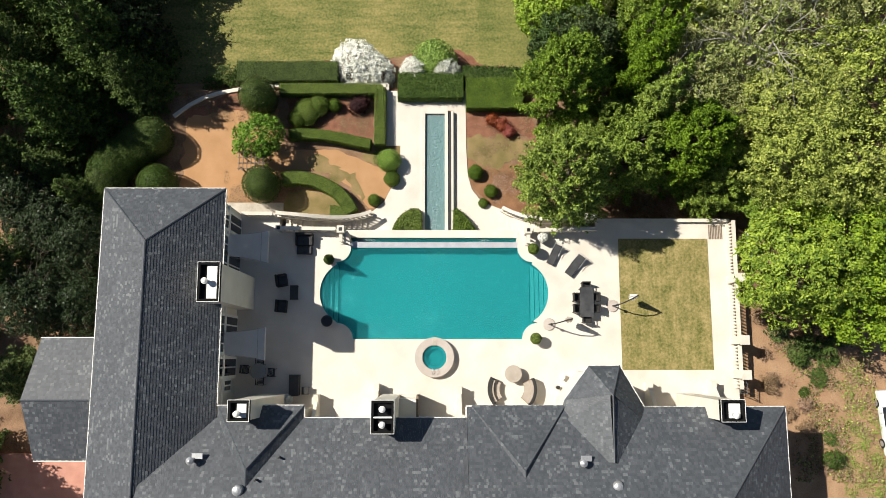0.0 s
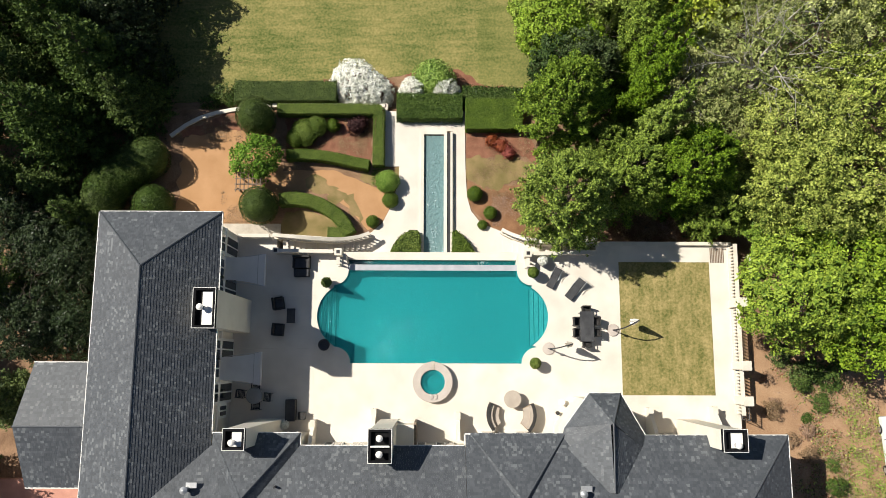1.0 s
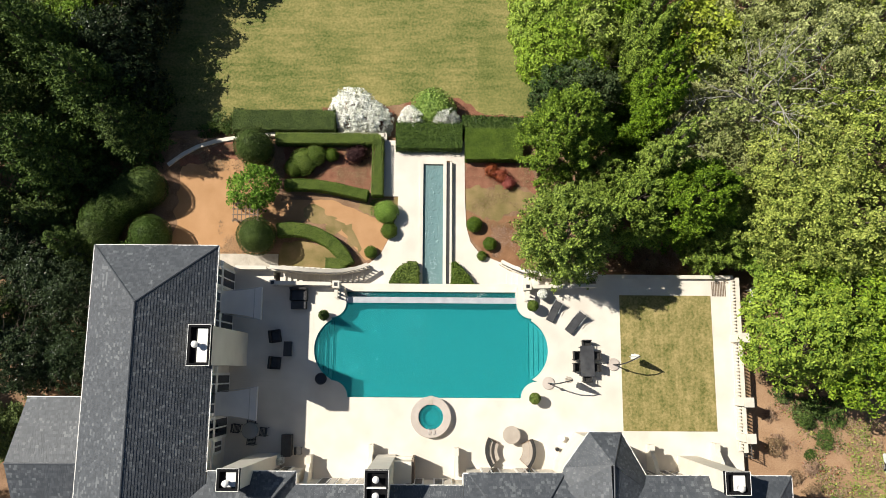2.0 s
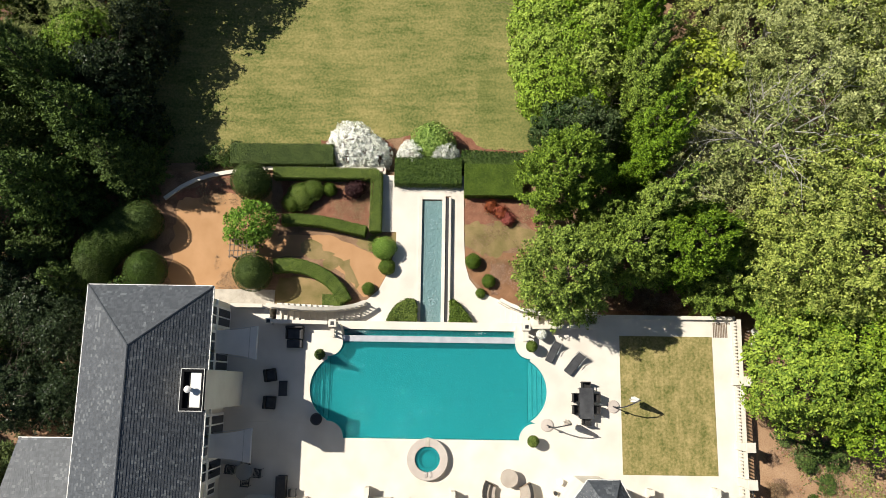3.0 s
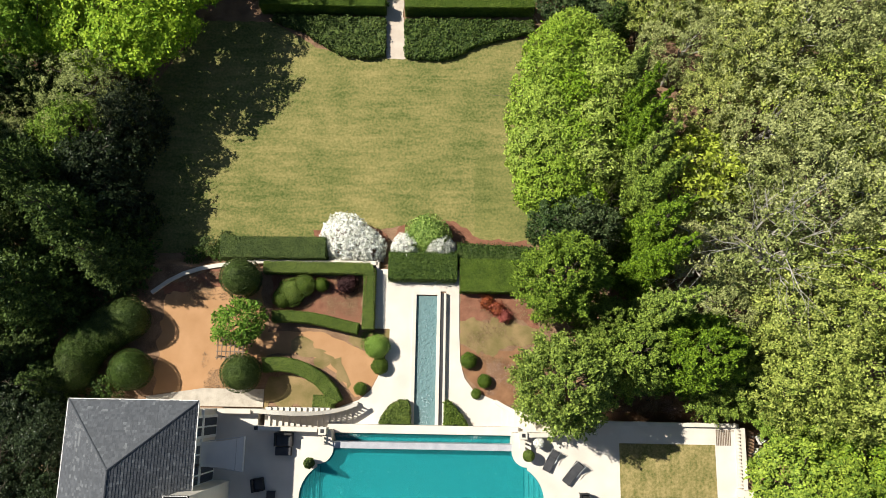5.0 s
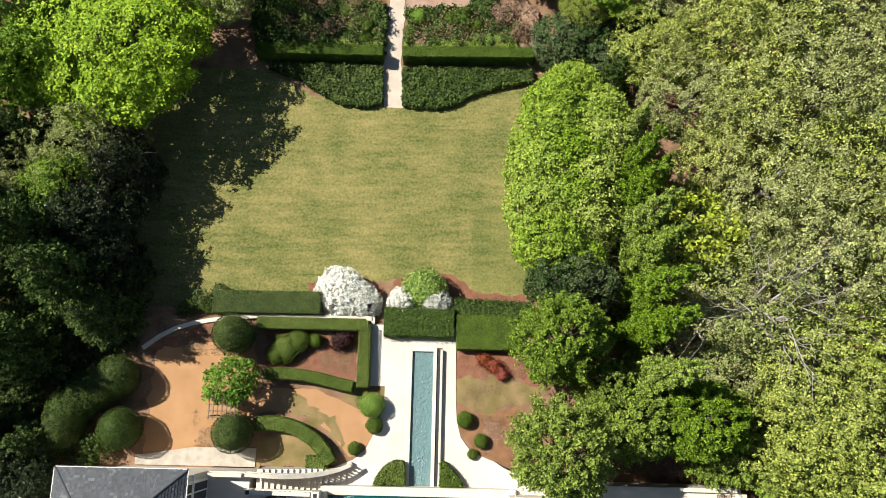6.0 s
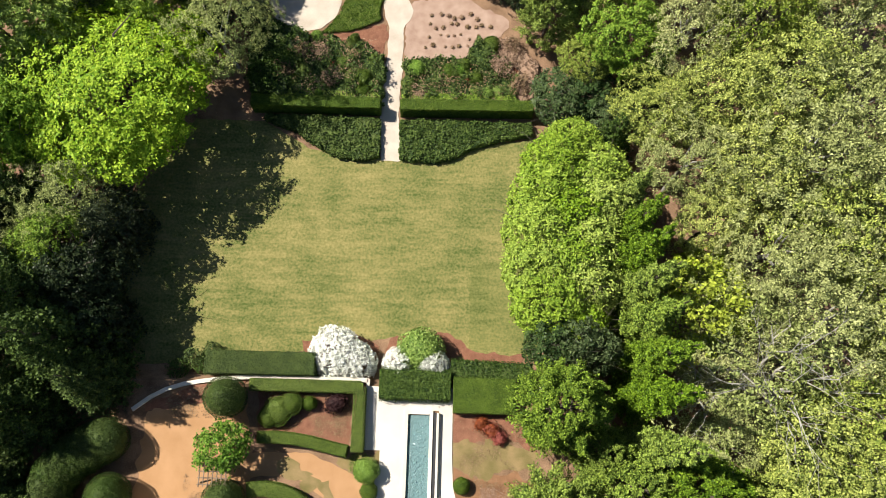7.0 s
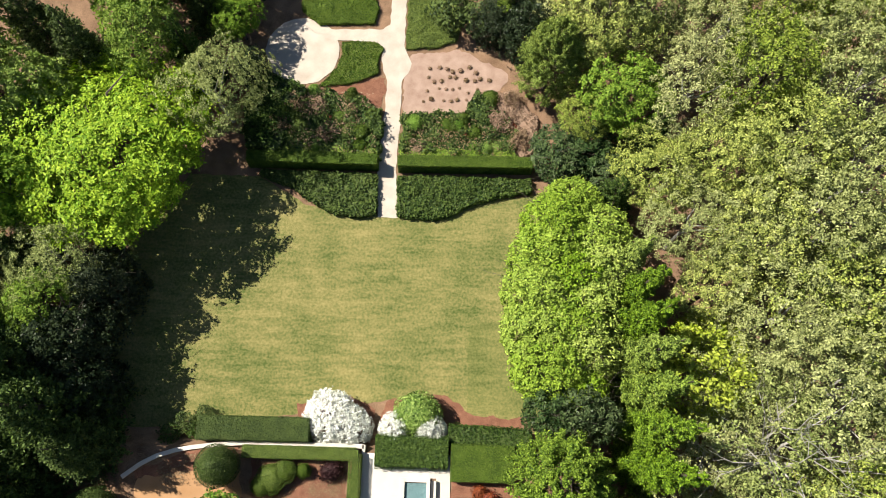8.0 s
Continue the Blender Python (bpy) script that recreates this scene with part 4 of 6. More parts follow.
def awning(y):
    th = thing("awning", pose(-13.5, y, 0), "pale grey canvas awning over a house door", "awning", "door awnings")
    bm = bmesh.new()
    n, k = 8, 6
    g = []
    for i in range(n + 1):
        s = i / n
        half = 0.72 + 0.33 * s ** 2.2
        z = 3.05 - 0.62 * s ** 0.8
        g.append([bm.verts.new((0.05 + 2.35 * s, (2 * j / k - 1) * half, z)) for j in range(k + 1)])
    for a, b in zip(g, g[1:]):
        for j in range(k):
            bm.faces.new((a[j], a[j + 1], b[j + 1], b[j]))
    last = g[-1]
    low = [bm.verts.new((v.co.x + 0.03, v.co.y, v.co.z - 0.24)) for v in last]
    for j in range(k):
        bm.faces.new((last[j], last[j + 1], low[j + 1], low[j]))
    bmesh.ops.solidify(bm, geom=bm.faces[:], thickness=0.02)
    part("canopy", bm, CANVAS, th)
    bm = bmesh.new()
    for s in (-1.04, 1.04):
        rod(bm, (0.05, s * 0.7, 2.4), (2.38, s, 2.36), 0.025)
    rod(bm, (2.38, -1.04, 2.38), (2.38, 1.04, 2.38), 0.025)
    rod(bm, (2.0, -0.97, 2.56), (2.0, 0.97, 2.56), 0.02)
    part("frame", bm, METAL_LT, th)


awning(5.95)
awning(-0.35)

# roof vents
def vent(x, y, z, kind):
    th = thing("roof_vent", pose(x, y, z), "small grey metal vent on the shingle roof", "roof vent", "roof vents")
    if kind == 0:
        part("pipe", cyl(bmesh.new(), 0, 0, -0.3, 0.55, 0.13), METAL_LT, th)
        part("cowl", lathe([(0.21, 0.5), (0.21, 0.58), (0.05, 0.7), (0.001, 0.71)], 18), METAL_LT, th)
        part("flashing", boxes((-0.05, 0.05, -0.02, 0.55, 0.35, 0.06)), METAL_LT, th)
    elif kind == 1:
        part("dome", lathe([(0.3, -0.25), (0.3, 0.0), (0.24, 0.1), (0.1, 0.16), (0.001, 0.17)], 20), METAL_LT, th)
    else:
        part("pipe", cyl(bmesh.new(), 0, 0, -0.2, 0.2, 0.06), METAL_DK, th)


vent(-13.75, -6.9, 7.35, 0)
vent(8.1, -7.0, 7.75, 0)
vent(-10.9, -8.4, 8.45, 1)
vent(9.9, -8.2, 8.55, 1)
for x, y in ((-8.9, -6.8), (-10.0, -7.9), (3.3, -6.8), (7.2, -6.9)):
    vent(x, y, 5.6 + (-4.5 - y) * 0.72 + 0.05, 2)

# annexe
annexe = thing("annexe", pose(0, 0, 0), "low annexe with a hipped dark shingle roof", "annexe")
part("wall", boxes((-24.6, -7.2, -3, -20.0, -0.3, 3.1)), WALL, annexe)
az = 3.2
ar = (-24.0 + 0.35, -3.75, 5.2)
shingled("roof_plane", [(-24.95, 0.0, az), (-20.0, 0.0, az), (-20.0, -3.75, 5.0), (-25.0, -3.75, 5.0)], annexe, rngr)
shingled("roof_plane", [(-24.9, -7.5, az), (-20.0, -7.5, az), (-20.0, -3.75, 5.0), (-25.0, -3.75, 5.0)], annexe, rngr)
shingled("roof_plane", [(-24.95, 0.0, az), (-24.9, -7.5, az), (-25.6, -3.75, 3.4)], annexe, rngr)
hip_cap(annexe, (-25.0, -3.75, 5.02), (-20.1, -3.75, 5.02))
part("gutter", boxes((-25.0, 0.0, az - 0.1, -20.0, 0.06, az + 0.03), (-24.9, -7.56, az - 0.1, -20.0, -7.5, az + 0.03)), WHITE, annexe)


# ---- planting ----
rngv = np.random.default_rng(11)


def unit(k, up=0.0):
    v = rngv.normal(0, 1, (k, 3))
    v /= np.linalg.norm(v, axis=1, keepdims=True)
    v[:, 2] += up
    return v / np.linalg.norm(v, axis=1, keepdims=True)


def waves(p, scale, n=10):
    """Smooth random field of about -1 to 1 at the points p."""
    k = rngv.normal(0, 1, (n, 3)) * scale
    return np.sin(p @ k.T + rngv.uniform(0, 6.28, n)).sum(1) / (n * 0.5) ** 0.5 / 1.6


def spray_leaves(c, nrm, rad, per, flat=0.3):
    """Leaves strewn over small flat sprays centred at c and facing nrm."""
    c, nrm = np.repeat(c, per, 0), np.repeat(nrm, per, 0)
    rad = np.repeat(rad, per)[:, None]
    o = rngv.normal(0, 0.5, c.shape)
    o -= nrm * (o * nrm).sum(1, keepdims=True) * (1 - flat)
    return c + o * rad, nrm


def bough(bm, a, b, r0, tips, level=0):
    """A bent, tapering limb from a to b with side branches."""
    a, b = Vector(a), Vector(b)
    m1 = a.lerp(b, 0.4) + Vector(rngv.normal(0, 0.06, 3)) * (b - a).length + Vector((0, 0, 0.05)) * (b - a).length
    m2 = a.lerp(b, 0.72) + Vector(rngv.normal(0, 0.05, 3)) * (b - a).length
    rod(bm, a, m1, r0, r0 * 0.68, 5)
    rod(bm, m1, m2, r0 * 0.68, r0 * 0.36, 5)
    rod(bm, m2, b, r0 * 0.4, r0 * 0.14, 4)
    if level < tips:
        for s in (m1, m1.lerp(m2, 0.5), m2, m2.lerp(b, 0.5)):
            d = (b - a) * rngv.uniform(0.28, 0.5) + Vector(rngv.normal(0, 0.26, 3)) * (b - a).length
            bough(bm, s, s + d, r0 * 0.3, tips, level + 1)


def tree(name, h, r, leaf, size, sprays, per, label, bark=BARK, asp=0.42, lobes=0.2, gap=-0.35, depth=0.4, spray=(0.3, 0.55), spread=0.7, limbs=8, forks=1, trunk=0.2, low=-0.35, flat=0.3, category="tree", reach=0.72):
    """A broadleaf tree standing at the origin: trunk, forked limbs and a lobed crown of leaf sprays with gaps."""
    th = thing(name, pose(0, 0, -80), label, category)
    k = sprays * 5
    u = unit(k)
    u = u[u[:, 2] > low]
    k = len(u)
    lob = 1 + lobes * waves(u, 2.4) + lobes * 0.6 * waves(u, 5.5)
    g = 1 - depth * rngv.uniform(0, 1, k) ** 1.5
    p = u * (lob * g)[:, None] * (r, r, h * asp) + (0, 0, h * (1 - asp))
    keep = 0.45 * waves(p, 1.4 if r > 2 else 3.0 / r) + waves(p, 4.2 if r > 2 else 8.0 / r) > gap
    p, u = p[keep][:sprays], u[keep][:sprays]
    nrm = u * 0.8 + (0, 0, 0.35) + rngv.normal(0, 0.3, u.shape)
    nrm /= np.linalg.norm(nrm, axis=1, keepdims=True)
    pts, nr = spray_leaves(p, nrm, rngv.uniform(*spray, len(p)), per, flat)
    leaf_mesh("crown", pts, nr, size, leaf, rngv, spread, 1.9, th)
    bm = bmesh.new()
    top = h * (1 - asp) * 0.95
    rod(bm, (0, 0, -1.0), (0.06 * r, 0.03 * r, top * 0.6), trunk * 1.25, trunk * 0.95, 8)
    rod(bm, (0.06 * r, 0.03 * r, top * 0.6), (0, 0.05 * r, top), trunk * 0.95, trunk * 0.75, 7)
    for i in range(limbs):
        a = i * 2.4 + rngv.uniform(-0.3, 0.3)
        q = (0.25, 0.65, 0.8, 0.5)[i % 4] * rngv.uniform(0.85, 1.1)
        tip = (r * q * math.cos(a), r * q * math.sin(a), h * (1 - asp) + h * asp * reach * math.sqrt(max(0.02, 1 - q * q)))
        bough(bm, (0.0, 0.05 * r, top * rngv.uniform(0.75, 1.0)), tip, trunk * 0.55, forks)
    part("trunk", bm, bark, th)
    return th


def conifer(name, h, r, leaf, size, n, per, label, rise=55, env=0.8, egg=False, fan=5, frond=1.0, trunk=0.2, spread=0.6, droop=0.0, tiers=9):
    """An evergreen at the origin: trunk and branches that end in fans of upswept feathery sprays."""
    th = thing(name, pose(0, 0, -80), label, "tree")
    f = (np.arange(n) + 0.5) / n
    hh = (0.03 + 0.96 * f ** 0.6) if egg else 0.03 + 0.96 * (1 - np.sqrt(1 - f))
    a = np.arange(n) * 2.39996 + rngv.uniform(-0.5, 0.5, n)
    rad = r * (np.sqrt(np.clip(1 - np.clip((hh - 0.32) / 0.68, -0.6, 1) ** 2, 0.0, 1)) if egg else (1 - hh) ** env)
    tier = 1.0 if egg else 1.2 - 0.5 * np.mod(hh * tiers, 1.0)
    rad = rad * tier * rngv.uniform(0.7, 1.1, n) + 0.05
    # each branch carries a fan of fronds
    a = np.repeat(a, fan) + rngv.normal(0, 0.13, n * fan) * np.repeat(np.minimum(1.0, 1.2 / (rad + 0.2)), fan)
    rad, hh = np.repeat(rad, fan) * rngv.uniform(0.78, 1.04, n * fan), np.repeat(hh, fan)
    out = np.column_stack([np.cos(a), np.sin(a), np.zeros(n * fan)])
    el = np.radians(rise + (80 - rise) * hh ** 2 + rngv.normal(0, 7, n * fan))
    ax = out * np.cos(el)[:, None] + np.array((0, 0, 1)) * np.sin(el)[:, None]
    tip = out * rad[:, None]
    tip[:, 2] = h * hh + rngv.normal(0, 0.14, n * fan) - droop * rad
    side = np.column_stack([-np.sin(a), np.cos(a), np.zeros(n * fan)])
    up = np.cross(ax, side)
    up *= np.sign(up[:, 2:3] + 1e-6)
    K = n * fan * per
    ax, side, tip, up, o2 = (np.repeat(v, per, 0) for v in (ax, side, tip, up, out))
    s = rngv.uniform(0, 1, K) ** 1.3
    L = frond * np.repeat(rngv.uniform(0.7, 1.2, n * fan) * np.minimum(1.0, 0.35 + rad / r), per)
    w = 0.34 * L * np.sqrt(s + 0.02) * (1.15 - 0.5 * s)
    pts = tip - ax * (s * L)[:, None] + side * (rngv.uniform(-1, 1, K) * w)[:, None] + up * rngv.normal(0, 0.06, K)[:, None]
    leaf_mesh("crown", pts, up * 0.7 + o2 * 0.6, size, leaf, rngv, spread, 2.0, th, ax + side * rngv.normal(0, 0.45, K)[:, None])
    bm = bmesh.new()
    rod(bm, (0, 0, -1.0), (0, 0, h * 0.55), trunk * 1.2, trunk * 0.7, 8)
    rod(bm, (0, 0, h * 0.55), (0, 0, h * 0.95), trunk * 0.7, trunk * 0.1, 6)
    for i in range(0, n, max(1, n // 26)):
        e = pts[i * fan * per]
        rod(bm, (0, 0, max(0.3, e[2] - 0.9)), tuple(e), trunk * 0.22, trunk * 0.06, 4)
    part("trunk", bm, BARK, th)
    return th


def plant(src, x, y, s=1.0, sz=None, label="", z=None, rot=None):
    zz = height(x, y) - 0.05 if z is None else z
    m = Matrix.Translation((x, y, zz)) @ Matrix.Rotation(rngv.uniform(0, 6.28) if rot is None else rot, 4, "Z") @ Matrix.Diagonal((s, s, sz or s, 1))
    ob = copy_thing(src, m)
    if label:
        ob["label"] = label
    return ob


def drop_template(*ts):
    for t in ts:
        for o in list(t.children_recursive) + [t]:
            bpy.data.objects.remove(o)


arbor_a = conifer("cypress", 15.8, 1.9, L_CYP, 0.072, 230, 26, "tall pointed green cypress with layered feathery branches", 46, 0.8, fan=6, frond=1.1)
arbor_b = conifer("cypress", 15.8, 1.75, L_CYP, 0.072, 230, 26, "tall narrow green cypress with scalloped branch tips", 50, 0.75, fan=6, frond=1.15)
bushy = conifer("cypress", 9.8, 3.1, L_CYP, 0.075, 250, 28, "broad rounded evergreen tree with dense green foliage", 40, egg=True, fan=8, frond=1.0)
bushy_b = conifer("cypress", 10.4, 2.9, L_CYP, 0.075, 250, 28, "egg-shaped evergreen tree with plumed green foliage", 46, egg=True, fan=8, frond=1.0)
cedar = conifer("evergreen_tree", 13.0, 4.3, L_PINE, 0.12, 380, 16, "tall dark green conifer with long sweeping branches", 34, 0.75, frond=2.0, trunk=0.28)
pine = conifer("evergreen_tree", 13.0, 3.4, L_PINE, 0.12, 260, 14, "dark green woodland conifer with upswept branches", 44, 0.8, frond=1.6)
horn = tree("hornbeam", 7.6, 2.6, L_HORN, 0.1, 620, 22, "clipped light green hornbeam with dense fresh leaves", asp=0.5, lobes=0.05, gap=-0.5, depth=0.25, spray=(0.22, 0.4), spread=0.6, low=-0.8, trunk=0.12)
oak_a = tree("oak_tree", 13.0, 4.4, L_OAK, 0.105, 950, 26, "tall oak with loose yellow-green spring leaves", BARK, lobes=0.34, gap=0.0, spray=(0.25, 0.45), spread=0.6, trunk=0.24, limbs=6, forks=0)
oak_b = tree("oak_tree", 14.0, 5.0, L_PALE, 0.1, 950, 24, "tall oak with thin pale olive spring leaves", BARK_LT, lobes=0.34, gap=0.05, spray=(0.25, 0.45), spread=0.65, limbs=6, forks=0, trunk=0.22)
oak_c = tree("oak_tree", 12.0, 4.0, L_FRESH, 0.12, 760, 28, "broadleaf tree with fresh green spring leaves", gap=-0.1, spray=(0.25, 0.45), spread=0.6, forks=0)
lime = tree("lime_tree", 10.4, 4.6, L_LIME, 0.125, 1000, 28, "broad tree with dense bright green spring leaves", lobes=0.24, gap=-0.1, spray=(0.28, 0.48), spread=0.5, forks=0)
thin = tree("bare_tree", 13.4, 5.2, L_PALE, 0.12, 420, 20, "sparse tree with bare pale limbs and few leaves", BARK_LT, gap=0.1, spread=0.9, limbs=8, forks=2, trunk=0.28, reach=0.9)
maple = tree("maple_tree", 11.2, 6.4, L_MAPLE, 0.11, 2700, 32, "broad maple with bright lime green leaves", lobes=0.18, gap=-0.3, depth=0.55, spray=(0.28, 0.5), spread=0.42, trunk=0.34, limbs=9, forks=0)
yellow = tree("young_tree", 8.5, 2.6, L_YELLOW, 0.12, 300, 24, "small tree with bright yellow-green new leaves", spread=0.8, trunk=0.1)
dark = tree("magnolia", 9.0, 3.6, L_DARK, 0.13, 900, 24, "large dark glossy evergreen magnolia", asp=0.6, lobes=0.2, gap=-2, depth=0.6, spray=(0.25, 0.5), spread=0.75, low=-0.8)
holly = tree("holly", 7.6, 2.0, L_HOLLY, 0.11, 330, 24, "dark blue-green holly with glossy leaves", asp=0.48, lobes=0.1, gap=-2, spray=(0.2, 0.35), trunk=0.1, low=-0.85)
shrub = tree("shrub", 2.4, 1.3, L_PINE, 0.11, 110, 14, "rough green woodland shrub", asp=0.46, spray=(0.18, 0.35), trunk=0.05, limbs=4, category="shrub")
dry = tree("dry_shrub", 1.6, 1.2, L_TWIG, 0.08, 90, 12, "dry brown twiggy undergrowth shrub", asp=0.46, spray=(0.18, 0.35), trunk=0.04, limbs=7, category="shrub")

# evergreen screen east of the water channel
for x, y, s, sz, src in ((8.4, 10.4, 1.08, 1.2, bushy), (8.5, 17.2, 1.04, 1.02, bushy_b), (13.0, 12.6, 0.98, 0.86, bushy), (16.4, 12.5, 0.98, 1.12, bushy_b), (19.0, 10.6, 0.8, 0.8, bushy), (11.3, 14.6, 0.6, 0.7, bushy_b),
                         (21.0, 11.6, 0.75, 0.8, bushy)):
    plant(src, x, y, s, sz)
for i, (x, y, sz) in enumerate(((14.1, 15.0, 1.0), (14.05, 18.0, 1.0), (14.2, 20.4, 1.0), (13.95, 22.7, 1.0), (13.8, 24.9, 0.98), (13.7, 27.0, 0.94), (13.6, 29.1, 0.88), (13.3, 31.2, 0.78))):
    plant(arbor_b if i % 2 else arbor_a, x, y, 1.0 if i < 6 else 0.9, sz)
for x, y, s in ((8.4, 24.4, 1.0), (7.9, 26.6, 1.02), (7.9, 29.0, 1.05), (8.2, 31.4, 1.02), (8.9, 33.8, 0.97), (10.6, 25.6, 1.0), (11.0, 28.2, 1.02), (11.4, 30.8, 1.0), (11.6, 33.2, 0.95), (10.2, 22.9, 0.85), (10.0, 35.4, 0.85), (9.6, 30.2, 1.04), (9.6, 27.2, 1.04)):
    plant(horn, x, y, s)
for x, y, s, sz in ((8.3, 21.4, 0.85, 0.95), (9.9, 21.4, 0.9, 1.02), (11.4, 21.0, 0.75, 0.95), (9.4, 40.0, 1.05, 0.55), (11.6, 40.4, 1.0, 0.55), (13.0, 38.6, 0.8, 0.5)):
    plant(holly, x, y, s, sz)
plant(bushy, 8.6, 46.2, 0.8, 0.95)
plant(bushy_b, 6.0, 52.5, 0.8)
# trees behind and beside the terrace
for x, y, s, src in ((22.8, 4.4, 0.86, lime), (26.8, 3.2, 0.8, lime), (26.0, 7.0, 0.85, lime), (22.4, 8.6, 0.6, oak_c), (24.8, 11.0, 1.0, oak_a), (21.6, 11.2, 0.9, oak_a), (22.8, 14.6, 0.95, oak_a), (19.0, 15.4, 0.62, oak_b),
                     (17.8, 18.4, 0.62, thin), (21.2, 18.8, 0.95, thin), (18.8, 20.4, 0.6, oak_b), (26.5, 16.0, 1.0, oak_a), (17.6, 23.6, 1.2, yellow), (18.6, 25.6, 0.9, yellow), (20.6, 23.2, 0.75, oak_b), (24.5, 22.6, 1.0, oak_b), (19.0, 29.4, 0.72, oak_a),
                     (22.6, 27.4, 0.92, oak_b), (26.0, 28.5, 1.0, oak_a), (17.6, 33.6, 0.75, oak_b), (21.2, 32.6, 0.9, oak_a), (24.6, 33.4, 1.0, oak_b), (15.6, 37.4, 0.66, oak_a), (19.4, 38.0, 0.85, oak_a),
                     (23.0, 38.0, 1.0, oak_a), (27.5, 37.0, 1.0, oak_b), (13.6, 43.0, 0.75, oak_c), (17.6, 43.2, 0.8, oak_b), (22.4, 43.6, 0.95, oak_a), (27.5, 43.0, 1.0, oak_b), (12.0, 48.4, 0.8, oak_a),
                     (24.0, 49.0, 0.95, oak_a), (29.0, 23.0, 1.0, oak_a), (30.0, 10.0, 1.0, oak_a), (30.5, 4.0, 0.9, oak_c), (30.5, 31.0, 1.0, oak_b), (30, 50, 1.0, oak_a), (16.5, 53.5, 0.8, oak_b),
                     (10.0, 55.0, 0.8, oak_c), (4.8, 50.8, 0.5, dark), (7.2, 50.2, 0.7, dark), (10.4, 51.6, 0.7, oak_b), (15.2, 49.8, 0.75, oak_b), (19.8, 47.4, 0.8, oak_b),
                     (20.4, 53.4, 0.8, oak_a), (25.8, 46.4, 0.9, oak_b), (11.0, 42.4, 0.45, oak_a), (33, 16, 1.0, oak_b), (34, 40, 1.0, oak_a), (12.9, 36.2, 0.62, pine), (15.6, 40.8, 0.65, pine)):
    apart = src in (oak_a, oak_b) and x > 16
    plant(src, x, y, s * (0.86 if apart else 1), s)
# woods west of the lawn
plant(maple, -22.7, 38.2, 1.16, 0.8)
for x, y, s, sz, src in ((-21.8, 29.3, 0.66, 0.8, dark), (-23.0, 25.2, 0.78, 0.88, dark), (-22.3, 22.2, 0.66, 0.7, dark), (-23.4, 20.6, 0.95, 0.95, cedar), (-21.6, 18.2, 0.62, 0.6, cedar), (-29.6, 30.0, 0.8, 0.7, pine), (-28.8, 27.0, 0.5, 0.5, oak_b), (-26.2, 23.4, 0.9, 1.0, cedar),
                         (-26.4, 16.2, 0.9, 0.85, cedar), (-24.4, 30.6, 0.62, 0.55, oak_b), (-25.4, 27.4, 0.6, 0.6, oak_c), (-27.8, 30.6, 0.7, 0.7, pine), (-15.2, 42.6, 0.66, 0.62, oak_b), (-14.9, 49.6, 0.45, 0.42, oak_c),
                         (-29.4, 20.0, 0.9, 0.9, pine), (-29.4, 26.0, 0.9, 0.9, pine), (-31.0, 24.0, 0.9, 0.8, pine), (-31.5, 33.0, 0.9, 0.8, oak_c), (-27.4, 12.0, 0.6, 0.5, pine), (-25.2, 10.2, 0.6, 0.5, pine), (-28.6, 9.4, 0.7, 0.6, dark), (-24.0, 6.2, 0.62, 0.6, dark), (-26.8, 7.6, 0.7, 0.6, dark),
                         (-23.4, 2.2, 0.55, 0.5, dark), (-26.4, 2.6, 0.7, 0.6, dark), (-27.4, -2.4, 0.7, 0.6, pine), (-30.0, 5.0, 0.8, 0.7, pine), (-30.5, 12.5, 0.8, 0.8, pine), (-28.4, 34.6, 0.8, 0.85, oak_c),
                         (-28.6, 41.0, 0.85, 0.9, oak_c), (-24.8, 45.4, 0.85, 0.85, pine), (-20.6, 46.2, 0.7, 0.8, oak_c), (-17.6, 45.8, 0.62, 0.75, pine), (-22.0, 50.4, 0.8, 0.85, oak_c), (-17.6, 50.6, 0.6, 0.65, pine),
                         (-13.9, 46.4, 0.4, 0.45, dark), (-28.6, 47.4, 0.9, 0.9, pine), (-15.6, 53.6, 0.7, 0.7, dark), (-26.0, 53.0, 0.9, 0.9, oak_a), (-31.5, 37.0, 0.9, 0.9, pine), (-20.0, 54.0, 0.7, 0.75, pine),
                         (-33.0, 30.0, 0.8, 0.8, oak_c), (-33, 44, 1.0, 1.0, oak_a), (-31, -8, 0.9, 0.9, pine), (-33, 0, 0.9, 0.9, pine), (-34, 17, 1.0, 1.0, pine), (-29, -14, 0.8, 0.8, pine)):
    plant(src, x, y, s, sz)
# undergrowth
for x, y, s in ((24.8, -1.4, 0.4), (26.5, -8.0, 0.5), (25.4, -0.4, 0.6), (21.4, 5.6, 0.5), (18.5, 9.6, 0.7), (-22.4, 8.4, 0.8), (-21.6, 9.8, 0.8),
                (-25.5, 9.2, 0.9), (-16.0, 20.0, 0.6), (-15.2, 19.6, 0.55), (-14.9, 20.6, 0.5), (-17.0, 19.2, 0.6), (27.6, 0.4, 0.7), (33.5, -3, 1.0), (-13.4, 41.6, 0.7), (-12.2, 43.0, 0.8), (1.2, 51.8, 1.3),
                (3.6, 51.6, 1.4), (-13.0, 45.5, 0.7)):
    plant(shrub, x, y, s)
